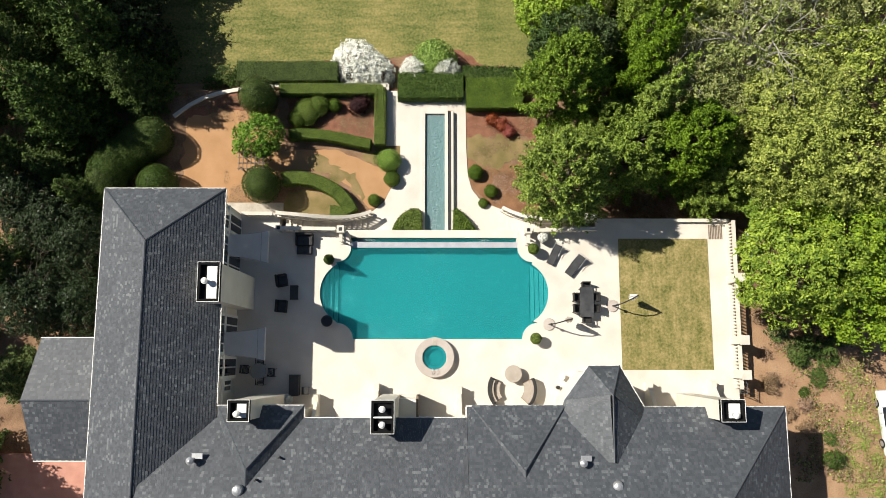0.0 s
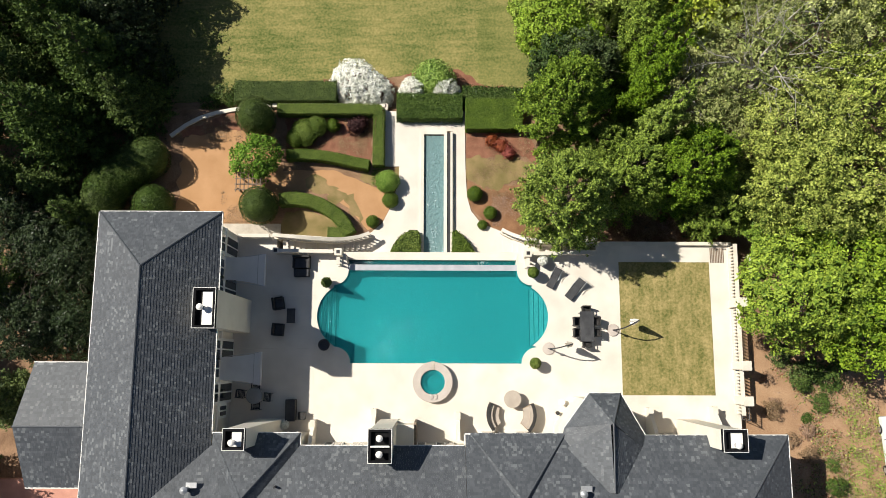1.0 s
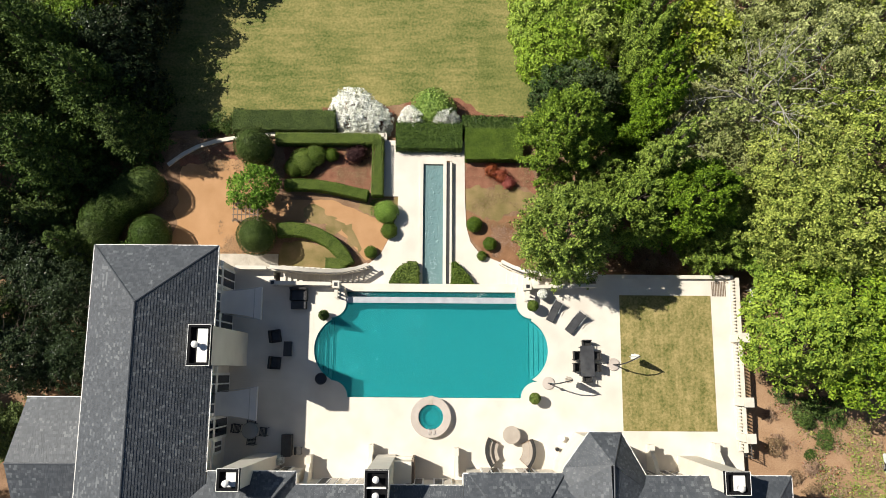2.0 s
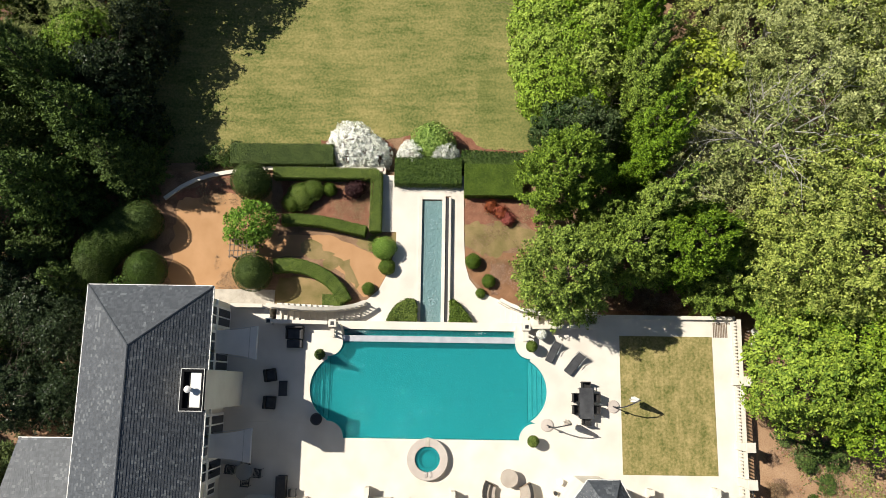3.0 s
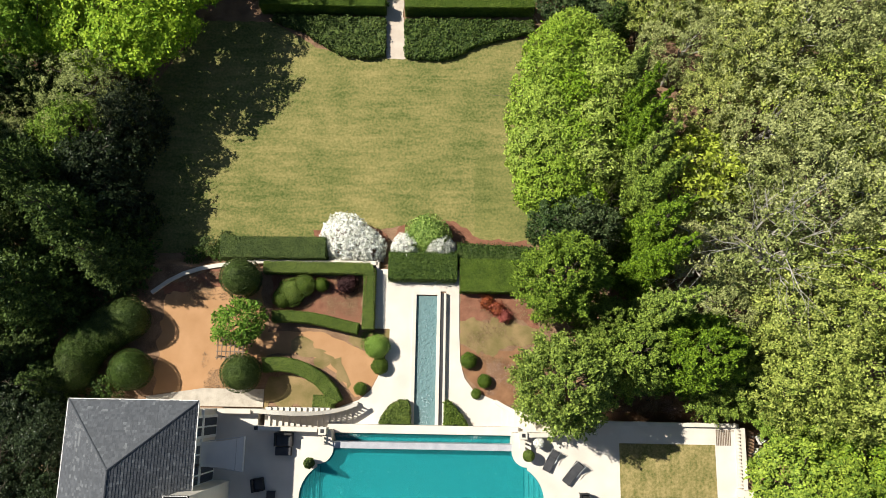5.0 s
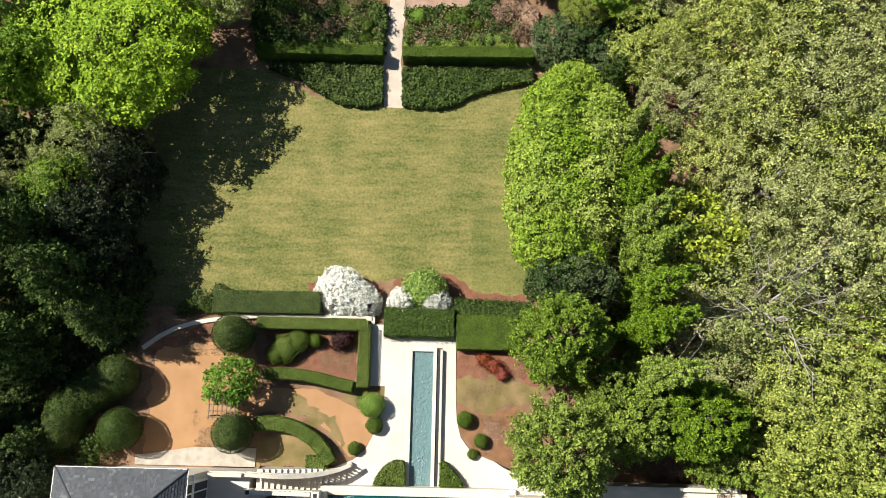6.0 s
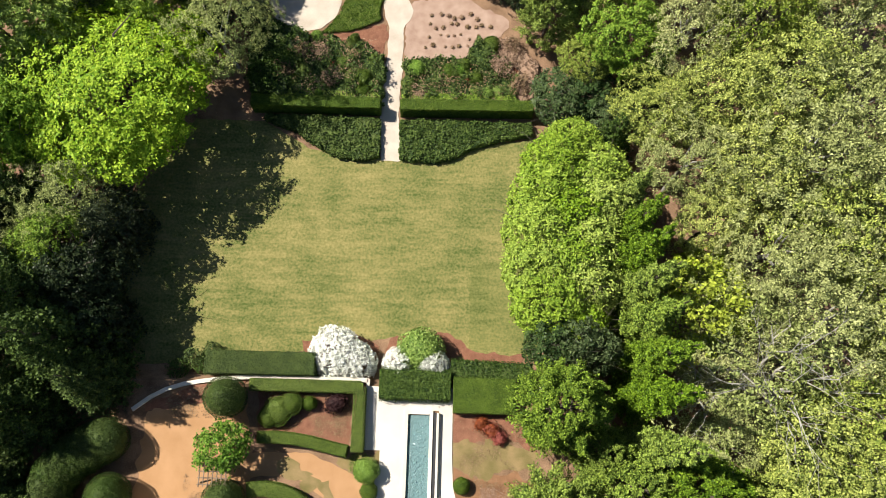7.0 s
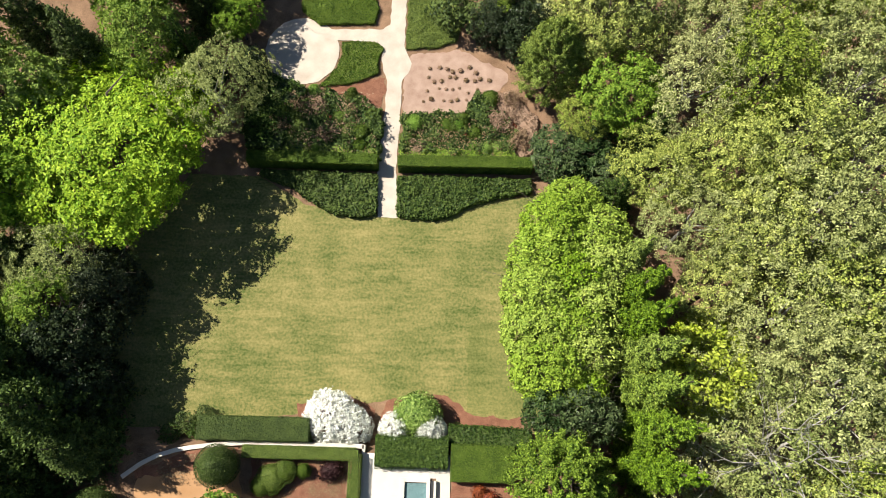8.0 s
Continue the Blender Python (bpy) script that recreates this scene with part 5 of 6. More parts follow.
for x, y, s in ((13.4, 10.0, 0.8), (15.0, 9.6, 0.9), (16.6, 9.4, 0.8), (11.9, 10.6, 0.7), (22.0, 1.6, 0.5), (22.4, -3.0, 0.6), (24.8, -6.0, 0.6), (-20.9, 9.2, 0.7), (-21.8, 12.0, 0.6), (6.4, 11.4, 0.7),
                (15.4, 27.4, 0.9), (-10.4, 44.0, 0.8), (-8.6, 43.8, 0.7), (5.4, 43.0, 0.8), (6.6, 41.6, 0.8), (-11.6, 42.2, 0.8), (18.5, 46, 1.0), (20.0, 50.5, 1.0)):
    plant(dry, x, y, s)


def blob(name, rx, ry, rz, leaf, size, dens, label, category="shrub", sq=2.0, lump=0.08, base=0.0):
    """A clipped or rounded bush: a solid core covered in leaves, standing at the origin."""
    th = thing(name, pose(0, 0, -80), label, category)
    k = int(dens * (rx * ry + rx * rz + ry * rz) * 4)
    u = unit(k, 0.25)
    f = (np.abs(u) ** sq).sum(1) ** (-1 / sq)
    p = u * f[:, None]
    p *= 1 + lump * np.sin(5 * p[:, :1] + 3 * p[:, 1:2]) * np.cos(4 * p[:, 2:3]) + rngv.normal(0, lump * 0.5, (k, 1))
    pts = p * (rx, ry, rz) + (0, 0, rz * 0.9 + base)
    leaf_mesh("foliage", pts, u, size, leaf, rngv, 0.55, 1.4, th)
    bm = bmesh.new()
    bmesh.ops.create_uvsphere(bm, u_segments=16, v_segments=10, radius=0.9)
    for v in bm.verts:
        w = np.abs(np.array(v.co)) / 0.9 + 1e-6
        g = (w ** sq).sum() ** (-1 / sq)
        v.co = Vector((v.co.x * rx * g, v.co.y * ry * g, v.co.z * rz * g + rz * 0.9 + base))
    part("core", bm, leaf, th)
    return th


def hedge(name, line, width, z0, z1, leaf, label, size=0.05, dens=620, lump=0.022):
    """A clipped hedge along a line: solid core and a skin of small leaves on top and sides."""
    th = thing(name, pose(0, 0, 0), label, "hedge")
    line = [Vector((x, y)) for x, y in line]
    pts, nr = [], []
    h = z1 - z0
    bm = bmesh.new()
    prev = None
    n = len(line)
    for i, p in enumerate(line):
        d = (line[min(n - 1, i + 1)] - line[max(0, i - 1)]).normalized()
        o = Vector((-d.y, d.x)) * (width / 2 - 0.05)
        e = d * (0.04 if i == 0 else -0.04 if i == n - 1 else 0)
        ring = [bm.verts.new((*(p + s * o + e), z)) for s, z in ((-1, z0), (1, z0), (1, z1 - 0.05), (-1, z1 - 0.05))]
        if prev:
            for j in range(4):
                bm.faces.new((prev[j], prev[(j + 1) % 4], ring[(j + 1) % 4], ring[j]))
        else:
            bm.faces.new(ring[::-1])
        prev = ring
    bm.faces.new(prev)
    bmesh.ops.recalc_face_normals(bm, faces=bm.faces[:])
    part("core", bm, leaf, th)
    for a, b in zip(line, line[1:]):
        d = b - a
        L = d.length
        d = d / L
        o = np.array((-d.y, d.x))
        for kind, area in (("top", L * width), ("l", L * h), ("r", L * h)):
            k = int(dens * area)
            s = rngv.uniform(-0.02, L + 0.02, k)
            base = np.array(a)[None, :] + s[:, None] * np.array(d)[None, :]
            if kind == "top":
                t = rngv.uniform(-width / 2, width / 2, k)
                q = np.column_stack([base + t[:, None] * o, z1 + rngv.normal(0, lump, k)])
                m = np.tile((0, 0, 1.0), (k, 1))
            else:
                sg = 1 if kind == "l" else -1
                q = np.column_stack([base + sg * (width / 2 + rngv.normal(0, lump, k))[:, None] * o, rngv.uniform(z0, z1, k)])
                m = np.tile((sg * o[0], sg * o[1], 0.4), (k, 1))
            pts.append(q)
            nr.append(m)
    for p, sg in ((line[0], -1), (line[-1], 1)):
        d = (line[1] - line[0]).normalized() if sg < 0 else (line[-1] - line[-2]).normalized()
        k = int(dens * width * h)
        t, zz = rngv.uniform(-width / 2, width / 2, k), rngv.uniform(z0, z1, k)
        pts.append(np.column_stack([p.x - d.y * t + sg * d.x * 0.02, p.y + d.x * t + sg * d.y * 0.02, zz]))
        nr.append(np.tile((sg * d.x, sg * d.y, 0.3), (k, 1)))
    leaf_mesh("foliage", np.vstack(pts), np.vstack(nr), size, leaf, rngv, 0.45, 1.4, th)
    return th


def bed(name, poly, z0, z1, leaf, label, size=0.1, dens=200, lump=0.12, category="ground cover"):
    if category == "ground cover":
        poly = ragged(poly, 0.28 if name == "shrub_bed" else 0.07, z1)
    th = thing(name, pose(0, 0, 0), label, category)
    part("core", prism(poly, z0, z1 - 0.12), leaf, th)
    P = np.array(poly)
    lo, hi = P.min(0), P.max(0)
    k = int(dens * (hi - lo).prod())
    q = rngv.uniform(lo, hi, (k, 2))
    inside = np.zeros(k, bool)
    j = len(P) - 1
    for i in range(len(P)):
        c = ((P[i, 1] > q[:, 1]) != (P[j, 1] > q[:, 1])) & (q[:, 0] < (P[j, 0] - P[i, 0]) * (q[:, 1] - P[i, 1]) / (P[j, 1] - P[i, 1] + 1e-12) + P[i, 0])
        inside ^= c
        j = i
    q = q[inside]
    k = len(q)
    zz = z1 + lump * np.sin(q[:, 0] * 3.1 + np.sin(q[:, 1] * 2.3)) * np.cos(q[:, 1] * 2.7) + rngv.normal(0, lump * 0.7, k)
    pts, nr = [np.column_stack([q, zz])], [np.tile((0, 0, 1.0), (k, 1))]
    for a, b in zip(P, np.roll(P, -1, 0)):
        L = np.linalg.norm(b - a)
        m = int(dens * L * (z1 - z0))
        s = rngv.uniform(0, 1, m)
        d = (b - a) / L
        o = np.array((d[1], -d[0]))
        pts.append(np.column_stack([a + s[:, None] * (b - a) + rngv.normal(0, 0.05, (m, 2)), rngv.uniform(z0, z1, m)]))
        nr.append(np.tile((o[0], o[1], 0.5), (m, 1)))
    leaf_mesh("foliage", np.vstack(pts), np.vstack(nr), size, leaf, rngv, 0.6, 1.5, th)
    return th


G = -2.5
hedge("clipped_hedge", [(-11.6, 18.28), (-4.2, 18.28), (-4.2, 14.1)], 0.78, G, -1.58, L_HEDGE, "low clipped green hedge in an angle along the garden wall")
hedge("clipped_hedge", [(-10.8, 14.85), (-9.6, 14.88), (-8.4, 14.8), (-7.2, 14.6), (-6.0, 14.32), (-4.9, 14.1)], 0.72, G, -1.58, L_HEDGE, "low clipped hedge in a gentle curve")
hedge("clipped_hedge", [(-11.2, 11.5), (-10.2, 11.62), (-9.2, 11.5), (-8.2, 11.15), (-7.3, 10.6), (-6.6, 9.9), (-6.15, 9.1)], 0.9, G, -1.58, L_HEDGE, "low clipped hedge sweeping round the garden walk")
hedge("clipped_hedge", [(-7.7, 9.15), (-6.3, 9.15)], 0.8, G, -1.68, L_HEDGE, "short thick end of the curved low hedge")
hedge("tall_hedge", [(-14.8, 19.7), (-7.4, 19.75)], 1.5, -4.2, -1.9, L_BOX, "tall clipped dark green hedge along the lawn", 0.06, 520, 0.04)
hedge("tall_hedge", [(-2.9, 18.55), (1.85, 18.55)], 1.9, -4.2, -1.7, L_GCOVER, "tall loose dark hedge closing the water channel", 0.08, 420, 0.09)
hedge("tall_hedge", [(2.1, 17.95), (6.2, 17.95)], 2.3, G, -1.5, L_HEDGE, "thick clipped hedge beside the paved terrace", 0.055, 560, 0.03)
hedge("tall_hedge", [(1.9, 19.75), (7.4, 19.55)], 1.1, -4.2, -2.2, L_BOX, "loose dark hedge along the lawn edge", 0.09, 300, 0.09)
hedge("far_hedge", [(-13.6, 39.3), (-3.95, 39.35)], 0.85, -4.3, -2.75, L_HEDGE, "straight clipped hedge beside the gravel path", 0.06, 520)
hedge("far_hedge", [(-2.4, 39.3), (7.6, 39.5)], 0.85, -4.3, -2.75, L_HEDGE, "straight clipped hedge beside the gravel path", 0.06, 520)
bed("jasmine_bed", [(-3.9, 35.5), (-4.8, 35.25), (-5.8, 35.2), (-6.8, 35.35), (-7.7, 35.7), (-8.7, 36.2), (-9.6, 36.95), (-10.6, 37.5), (-11.6, 37.8), (-12.7, 38.25), (-12.6, 38.55), (-4.0, 38.55)], -4.25, -3.75, L_GCOVER,
    "dense dark ground cover at the lawn edge", 0.11, 230)
bed("jasmine_bed", [(-2.3, 35.4), (-0.4, 35.2), (0.6, 35.25), (1.5, 35.5), (2.3, 35.9), (3.0, 36.35), (3.6, 36.55), (4.7, 36.9), (6.2, 37.3), (7.6, 37.6), (7.6, 38.5), (-2.4, 38.5)], -4.25, -3.75, L_GCOVER,
    "dense dark ground cover at the lawn edge", 0.11, 230)
bed("shrub_bed", [(-11.2, 40.0), (-3.9, 40.0), (-3.75, 43.6), (-5.0, 44.6), (-7.0, 45.2), (-9.4, 45.0), (-11.0, 43.6)], -4.3, -3.7, L_GCOVER, "mixed green shrubs beyond the clipped hedge", 0.12, 170, 0.38)
bed("shrub_bed", [(-2.3, 40.1), (6.4, 40.3), (6.2, 42.6), (4.4, 45.2), (3.2, 45.4), (2.6, 43.8), (-2.2, 43.4)], -4.3, -3.75, L_GCOVER, "mixed green shrubs beyond the clipped hedge", 0.12, 170, 0.34)
bed("box_bed", [(-7.3, 49.6), (-4.5, 49.6), (-4.1, 49.0), (-4.4, 48.2), (-4.4, 47.0), (-6.3, 46.1), (-8.8, 45.7), (-8.2, 46.5), (-7.6, 47.3), (-7.3, 48.4)], -4.3, -3.98, L_HEDGE, "rounded green planting bed inside the gravel", 0.07, 380, 0.1)
bed("box_bed", [(-10.6, 52.2), (-9.2, 51.1), (-4.9, 51.3), (-4.6, 52.6), (-5.6, 55.5), (-11.0, 55.5)], -4.3, -3.9, L_HEDGE, "rounded green planting bed behind the gravel", 0.07, 330, 0.1)
bed("box_bed", [(-2.2, 49.2), (0.2, 49.4), (1.7, 50.1), (2.2, 52.0), (1.2, 54.5), (-2.2, 54.5)], -4.3, -3.98, L_HEDGE, "low green planting beside the gravel path", 0.07, 330, 0.1)
bed("low_growth", [(-11.4, 39.85), (-4.0, 39.9), (-4.0, 40.5), (-8.0, 40.6), (-11.4, 40.5)], -4.3, -3.55, L_FRESH, "low light green growth behind the clipped hedge", 0.07, 330, 0.1)
bed("low_growth", [(-2.3, 39.9), (6.6, 40.05), (6.4, 40.6), (2.0, 40.7), (-2.3, 40.5)], -4.3, -3.6, L_FRESH, "low light green growth behind the clipped hedge", 0.07, 330, 0.1)
# half-round clipped bushes at the basin wall
bed("clipped_bush", [(-3.2, 7.8), (-2.95, 8.4), (-2.5, 8.95), (-1.9, 9.3), (-1.35, 9.3), (-1.2, 8.9), (-1.2, 7.8)], -2.45, -1.75, L_HEDGE, "quarter-round clipped bush beside the water channel", 0.08, 420, 0.03, "shrub")
bed("clipped_bush", [(2.65, 7.8), (2.3, 8.4), (1.9, 8.85), (1.5, 9.25), (1.2, 9.3), (1.18, 7.8)], -2.45, -1.75, L_HEDGE, "quarter-round clipped bush beside the water channel", 0.08, 420, 0.03, "shrub")

dome = blob("topiary_dome", 1.65, 1.65, 1.45, L_BOX, 0.06, 230, "large clipped dark green dome of boxwood", lump=0.035)
ball = blob("box_ball", 0.5, 0.5, 0.45, L_HEDGE, 0.045, 620, "small clipped green box ball", lump=0.04)
loose = blob("round_bush", 1.0, 0.95, 0.7, L_HEDGE, 0.06, 380, "loose rounded green bush in the mulch", lump=0.1)
fresh = blob("round_bush", 1.0, 0.95, 0.7, L_GARDEN, 0.06, 380, "round fresh green bush between white blossoms", lump=0.08)
white_b = tree("white_shrub", 2.5, 1.75, L_WHITE, 0.085, 700, 13, "large shrub covered with white blossom", asp=0.6, lobes=0.1, gap=-0.9, depth=0.3, spray=(0.15, 0.3), spread=0.75, trunk=0.06, low=-0.6, category="shrub")
for x, y, s, sz in ((-12.9, 17.35, 0.83, 1.3), (-12.5, 10.95, 0.8, 1.15), (-19.9, 11.0, 0.84, 1.1)):
    plant(dome, x, y, s, sz)
for x, y, s in ((-23.6, 12.2, 0.9), (-22.7, 13.2, 0.9), (-21.6, 13.9, 0.9), (-20.5, 14.4, 0.88), (-23.9, 10.8, 0.8), (-23.2, 12.7, 0.9), (-22.15, 13.55, 0.92), (-21.05, 14.2, 0.9), (-23.8, 11.5, 0.86)):
    plant(dome, x, y, s, 1.15, "large clipped boxwood mass of merging domes")
for x, y, s in ((-4.6, 10.05, 0.9), (-3.32, 11.6, 1.15), (2.75, 12.1, 1.1), (3.85, 10.72, 0.95), (3.3, 9.85, 0.7)):
    plant(ball, x, y, s)
plant(loose, -9.6, 16.6, 1.0, 0.9, "kidney-shaped green bush in the mulch bed", rot=0.6)
plant(loose, -10.2, 16.2, 0.7, 0.9, rot=0.3)
plant(loose, -8.7, 17.1, 0.75, 0.9)
plant(fresh, -3.55, 12.9, 0.85, 1.1, "loose yellow-green bush at the paving edge")
plant(loose, -7.6, 17.15, 0.5, 0.7)
plant(fresh, -0.3, 21.0, 1.6, 1.9, "round fresh green bush between white blossoms", z=-4.2)
purple = blob("purple_shrub", 0.8, 0.6, 0.5, L_PURPLE, 0.09, 200, "low purple-leaved shrub in the mulch bed", lump=0.25)
red = blob("red_shrub", 0.5, 0.5, 0.45, L_RED, 0.08, 220, "small red-leaved shrub in the mulch", lump=0.3)
plant(purple, -5.8, 17.2, 1.0)
for x, y, s in ((4.0, 16.1, 0.9), (4.7, 15.7, 1.0), (5.2, 15.2, 0.9), (-21.4, 10.0, 1.0)):
    plant(red, x, y, s)
plant(white_b, -6.2, 20.7, 1.05, 1.1, z=-4.2)
plant(white_b, -4.9, 20.1, 0.85, 1.0, z=-4.2)
plant(white_b, -1.8, 19.95, 0.62, 1.0, z=-4.0)
plant(white_b, 0.75, 19.95, 0.6, 1.0, z=-4.0)
plant(white_b, 0.1, 19.8, 0.36, 0.9, z=-4.0)
garden_tree = tree("garden_tree", 3.7, 1.75, L_GARDEN, 0.10, 330, 16, "small bushy tree with fresh green leaves", asp=0.46, lobes=0.16, gap=-0.6, spray=(0.2, 0.4), spread=0.8, trunk=0.08, limbs=6)
plant(garden_tree, -12.7, 14.2, 1.0)
for i in range(58):
    x, y = rngv.uniform(-11.5, 6.2), rngv.uniform(40.3, 45.6)
    if -4.4 < x < -1.8 or (x > -2 and y > 44.2 - abs(x - 3.5) * 0.3 and x < 2.5):
        continue
    kind = rngv.choice(4, p=(0.5, 0.25, 0.17, 0.08))
    plant((loose, fresh, dry, red)[kind], x, y, rngv.uniform(0.35, 0.75), rngv.uniform(0.5, 0.95),
          ("low green shrub in the far planting bed", "low light green shrub in the far planting bed", "dry brown shrub in the far planting bed", "reddish shrub in the far planting bed")[kind])
tuft = blob("young_plant", 0.22, 0.22, 0.16, L_TWIG, 0.08, 300, "small young plant in a bare bed", lump=0.3)
for i in range(34):
    a, b = i % 9, i // 9
    x, y = -0.6 + a * 0.62 + (b % 2) * 0.3, 44.9 + b * 0.9 + rngv.uniform(-0.25, 0.25)
    if x < 5.1 - abs(y - 47) * 0.5:
        t = plant(tuft, x + rngv.uniform(-0.2, 0.2), y, rngv.uniform(0.45, 0.85))
        t["group"] = "young plants in the bare bed"
# fallen leaves and straw on the bare garden soil
def litter(name, x0, y0, x1, y1, z, leaf, size, k, label):
    q = np.column_stack([rngv.uniform(x0, x1, k), rngv.uniform(y0, y1, k), np.full(k, z) + rngv.uniform(0, 0.02, k)])
    f = np.array([noise.noise(Vector((a * 0.9, b * 0.9, z))) for a, b, _ in q])
    q = q[f > rngv.uniform(-0.25, 0.55, k)]
    ob = leaf_mesh(name, q, np.tile((0, 0, 1.0), (len(q), 1)), size, leaf, rngv, 0.35, 2.2)
    return tagged(ob, label, "litter", kind="stuff")


litter("straw_litter", -18.6, 16.0, -12.0, 18.0, -2.485, L_TWIG, 0.045, 5000, "scattered pine straw under the curved wall")
litter("straw_litter", -15.6, 9.4, -12.0, 12.4, -2.485, L_TWIG, 0.04, 3500, "scattered dry leaves on the garden floor")
litter("straw_litter", -10.8, 14.8, -4.8, 17.8, -2.485, L_TWIG, 0.045, 6000, "scattered pine straw in the mulch bed")
litter("grass_tufts", -5.4, 12.8, -2.9, 14.0, -2.485, L_HEDGE, 0.05, 1500, "sparse grass tufts in the garden bed")
litter("straw_litter", 2.6, 12.0, 7.4, 16.8, -2.485, L_TWIG, 0.045, 6000, "scattered pine straw in the bed")
litter("straw_litter", 4.0, 9.8, 7.4, 12.0, -2.485, L_TWIG, 0.045, 2500, "scattered pine straw in the bed")
litter("grass_tufts", 20.8, -9.5, 30.0, 3.0, -0.95, L_OAK, 0.08, 9000, "rough grass and weeds on the east slope")
litter("straw_litter", 20.8, -9.5, 30.0, 5.0, -0.9, L_TWIG, 0.06, 26000, "dry leaves on the east slope")
litter("weed_tufts", 20.8, -9.5, 28.0, 4.0, -0.93, L_PINE, 0.07, 9000, "small dark weeds scattered over the east bank")
litter("leaf_litter", 20.8, -9.5, 28.0, 4.0, -0.92, L_RED, 0.05, 7000, "reddish fallen leaves on the east bank")
litter("straw_litter", -11.2, 40.1, -4.2, 45.0, -3.5, L_TWIG, 0.07, 3000, "dry stems among the far shrubs")
litter("straw_litter", -2.0, 40.1, 6.4, 43.4, -3.55, L_TWIG, 0.07, 2000, "dry stems among the far shrubs")
# rough growth on the east slope and beyond the far hedge
bed("rough_growth", [(27.4, -10.5), (30.2, -10.5), (30.2, -4.0), (29.0, -1.0), (27.6, -2.4), (27.2, -5.6)], -2.4, -1.3, L_FRESH, "rough green growth on the east bank", 0.06, 380, 0.35)
for x, y, q in ((24.8, -0.8, 0.7), (26.0, -2.6, 0.5), (26.6, -1.0, 0.7), (23.4, 0.6, 0.6), (26.6, -6.6, 0.4), (25.0, -3.6, 0.3)):
    plant(shrub, x, y, q, q * 0.4, "low green weeds on the dry east bank")
for x, y, q in ((22.4, -1.0, 0.45), (23.8, -5.0, 0.5), (25.0, -4.4, 0.5), (22.8, -2.6, 0.4), (26.0, -8.6, 0.5), (24.6, -0.4, 0.5)):
    plant(dry, x, y, q, q * 0.5, "dry brown grass clump on the east bank")
bed("rough_growth", [(-13.8, 40.1), (-11.2, 40.0), (-10.8, 43.4), (-9.6, 45.2), (-12.2, 46.2), (-14.4, 44.0)], -4.3, -3.3, L_PINE, "tangled dark shrubs beyond the far hedge", 0.13, 160, 0.4)
bed("rough_growth", [(6.6, 40.4), (8.2, 40.6), (8.0, 43.6), (6.2, 45.4), (4.6, 45.6), (6.0, 43.0)], -4.3, -3.8, L_TWIG, "dry brown stems beyond the far hedge", 0.1, 160, 0.3)
drop_template(fresh, holly, arbor_a, arbor_b, bushy, bushy_b, cedar, horn, oak_a, oak_b, oak_c, lime, thin, maple, yellow, dark, pine, shrub, dry, dome, ball, loose, white_b, purple, red, garden_tree, tuft)


# ---- terrace furniture ----
def leg_mesh(w, h, material):
    me = bpy.data.meshes.new("leg")
    bm = boxes((-w / 2, -w / 2, 0, w / 2, w / 2, h), bevel=0.005)
    bm.to_mesh(me)
    bm.free()
    me.materials.append(material)
    return me


def legs(th, mesh, spots):
    for x, y in spots:
        ob = new("leg", mesh)
        ob.parent = th
        ob.location = (x, y, 0)


LEG_DK = leg_mesh(0.05, 0.3, METAL_DK)
LEG_TALL = leg_mesh(0.05, 0.7, METAL_DK)


def armchair(m, label, w=0.85, d=0.8, group=""):
    th = thing("armchair", m, label, "armchair", group)
    part("base", boxes((-w / 2, -d / 2, 0.03, w / 2, d / 2, 0.32), bevel=0.02), WICKER, th)
    part("seat_cushion", boxes((-w / 2 + 0.12, -d / 2 + 0.02, 0.32, w / 2 - 0.12, d / 2 - 0.16, 0.46), bevel=0.04), CUSHION, th, "charcoal seat cushion")
    part("backrest", boxes((-w / 2, d / 2 - 0.15, 0.32, w / 2, d / 2, 0.78), bevel=0.03), WICKER, th)
    for s in (-1, 1):
        part("armrest", boxes((s * (w / 2 - 0.06) - 0.06, -d / 2, 0.32, s * (w / 2 - 0.06) + 0.06, d / 2 - 0.15, 0.6), bevel=0.02), WICKER, th)
    legs(th, leg_mesh(0.06, 0.04, METAL_DK), [(a * (w / 2 - 0.08), b * (d / 2 - 0.08)) for a in (-1, 1) for b in (-1, 1)])
    return th


def low_table(m, w, d, h, material, label):
    th = thing("low_table", m, label, "table")
    part("tabletop", boxes((-w / 2, -d / 2, h - 0.06, w / 2, d / 2, h), bevel=0.015), material, th)
    part("apron", boxes((-w / 2 + 0.05, -d / 2 + 0.05, h - 0.16, w / 2 - 0.05, d / 2 - 0.05, h - 0.06)), WICKER, th)
    legs(th, leg_mesh(0.06, h - 0.06, METAL_DK), [(a * (w / 2 - 0.06), b * (d / 2 - 0.06)) for a in (-1, 1) for b in (-1, 1)])
    return th


a0 = armchair(pose(-10.57, 3.95, 0, 0, 0, 100), "square black wicker armchair on the shaded terrace", 0.82, 0.72, "black wicker armchairs")
copy_thing(a0, pose(-10.53, 2.2, 0, 0, 0, 86))
low_table(pose(-9.7, 3.12, 0), 0.55, 0.98, 0.42, CUSHION, "low dark grey coffee table between armchairs")
armchair(pose(-9.1, 6.75, 0), "wide black wicker lounge chair near the stairs", 1.15, 0.85)
ot = thing("ottoman", pose(-9.1, 6.02, 0), "dark wicker ottoman with a charcoal cushion", "ottoman")
part("base", boxes((-0.52, -0.26, 0.0, 0.52, 0.26, 0.3), bevel=0.02), WICKER, ot)
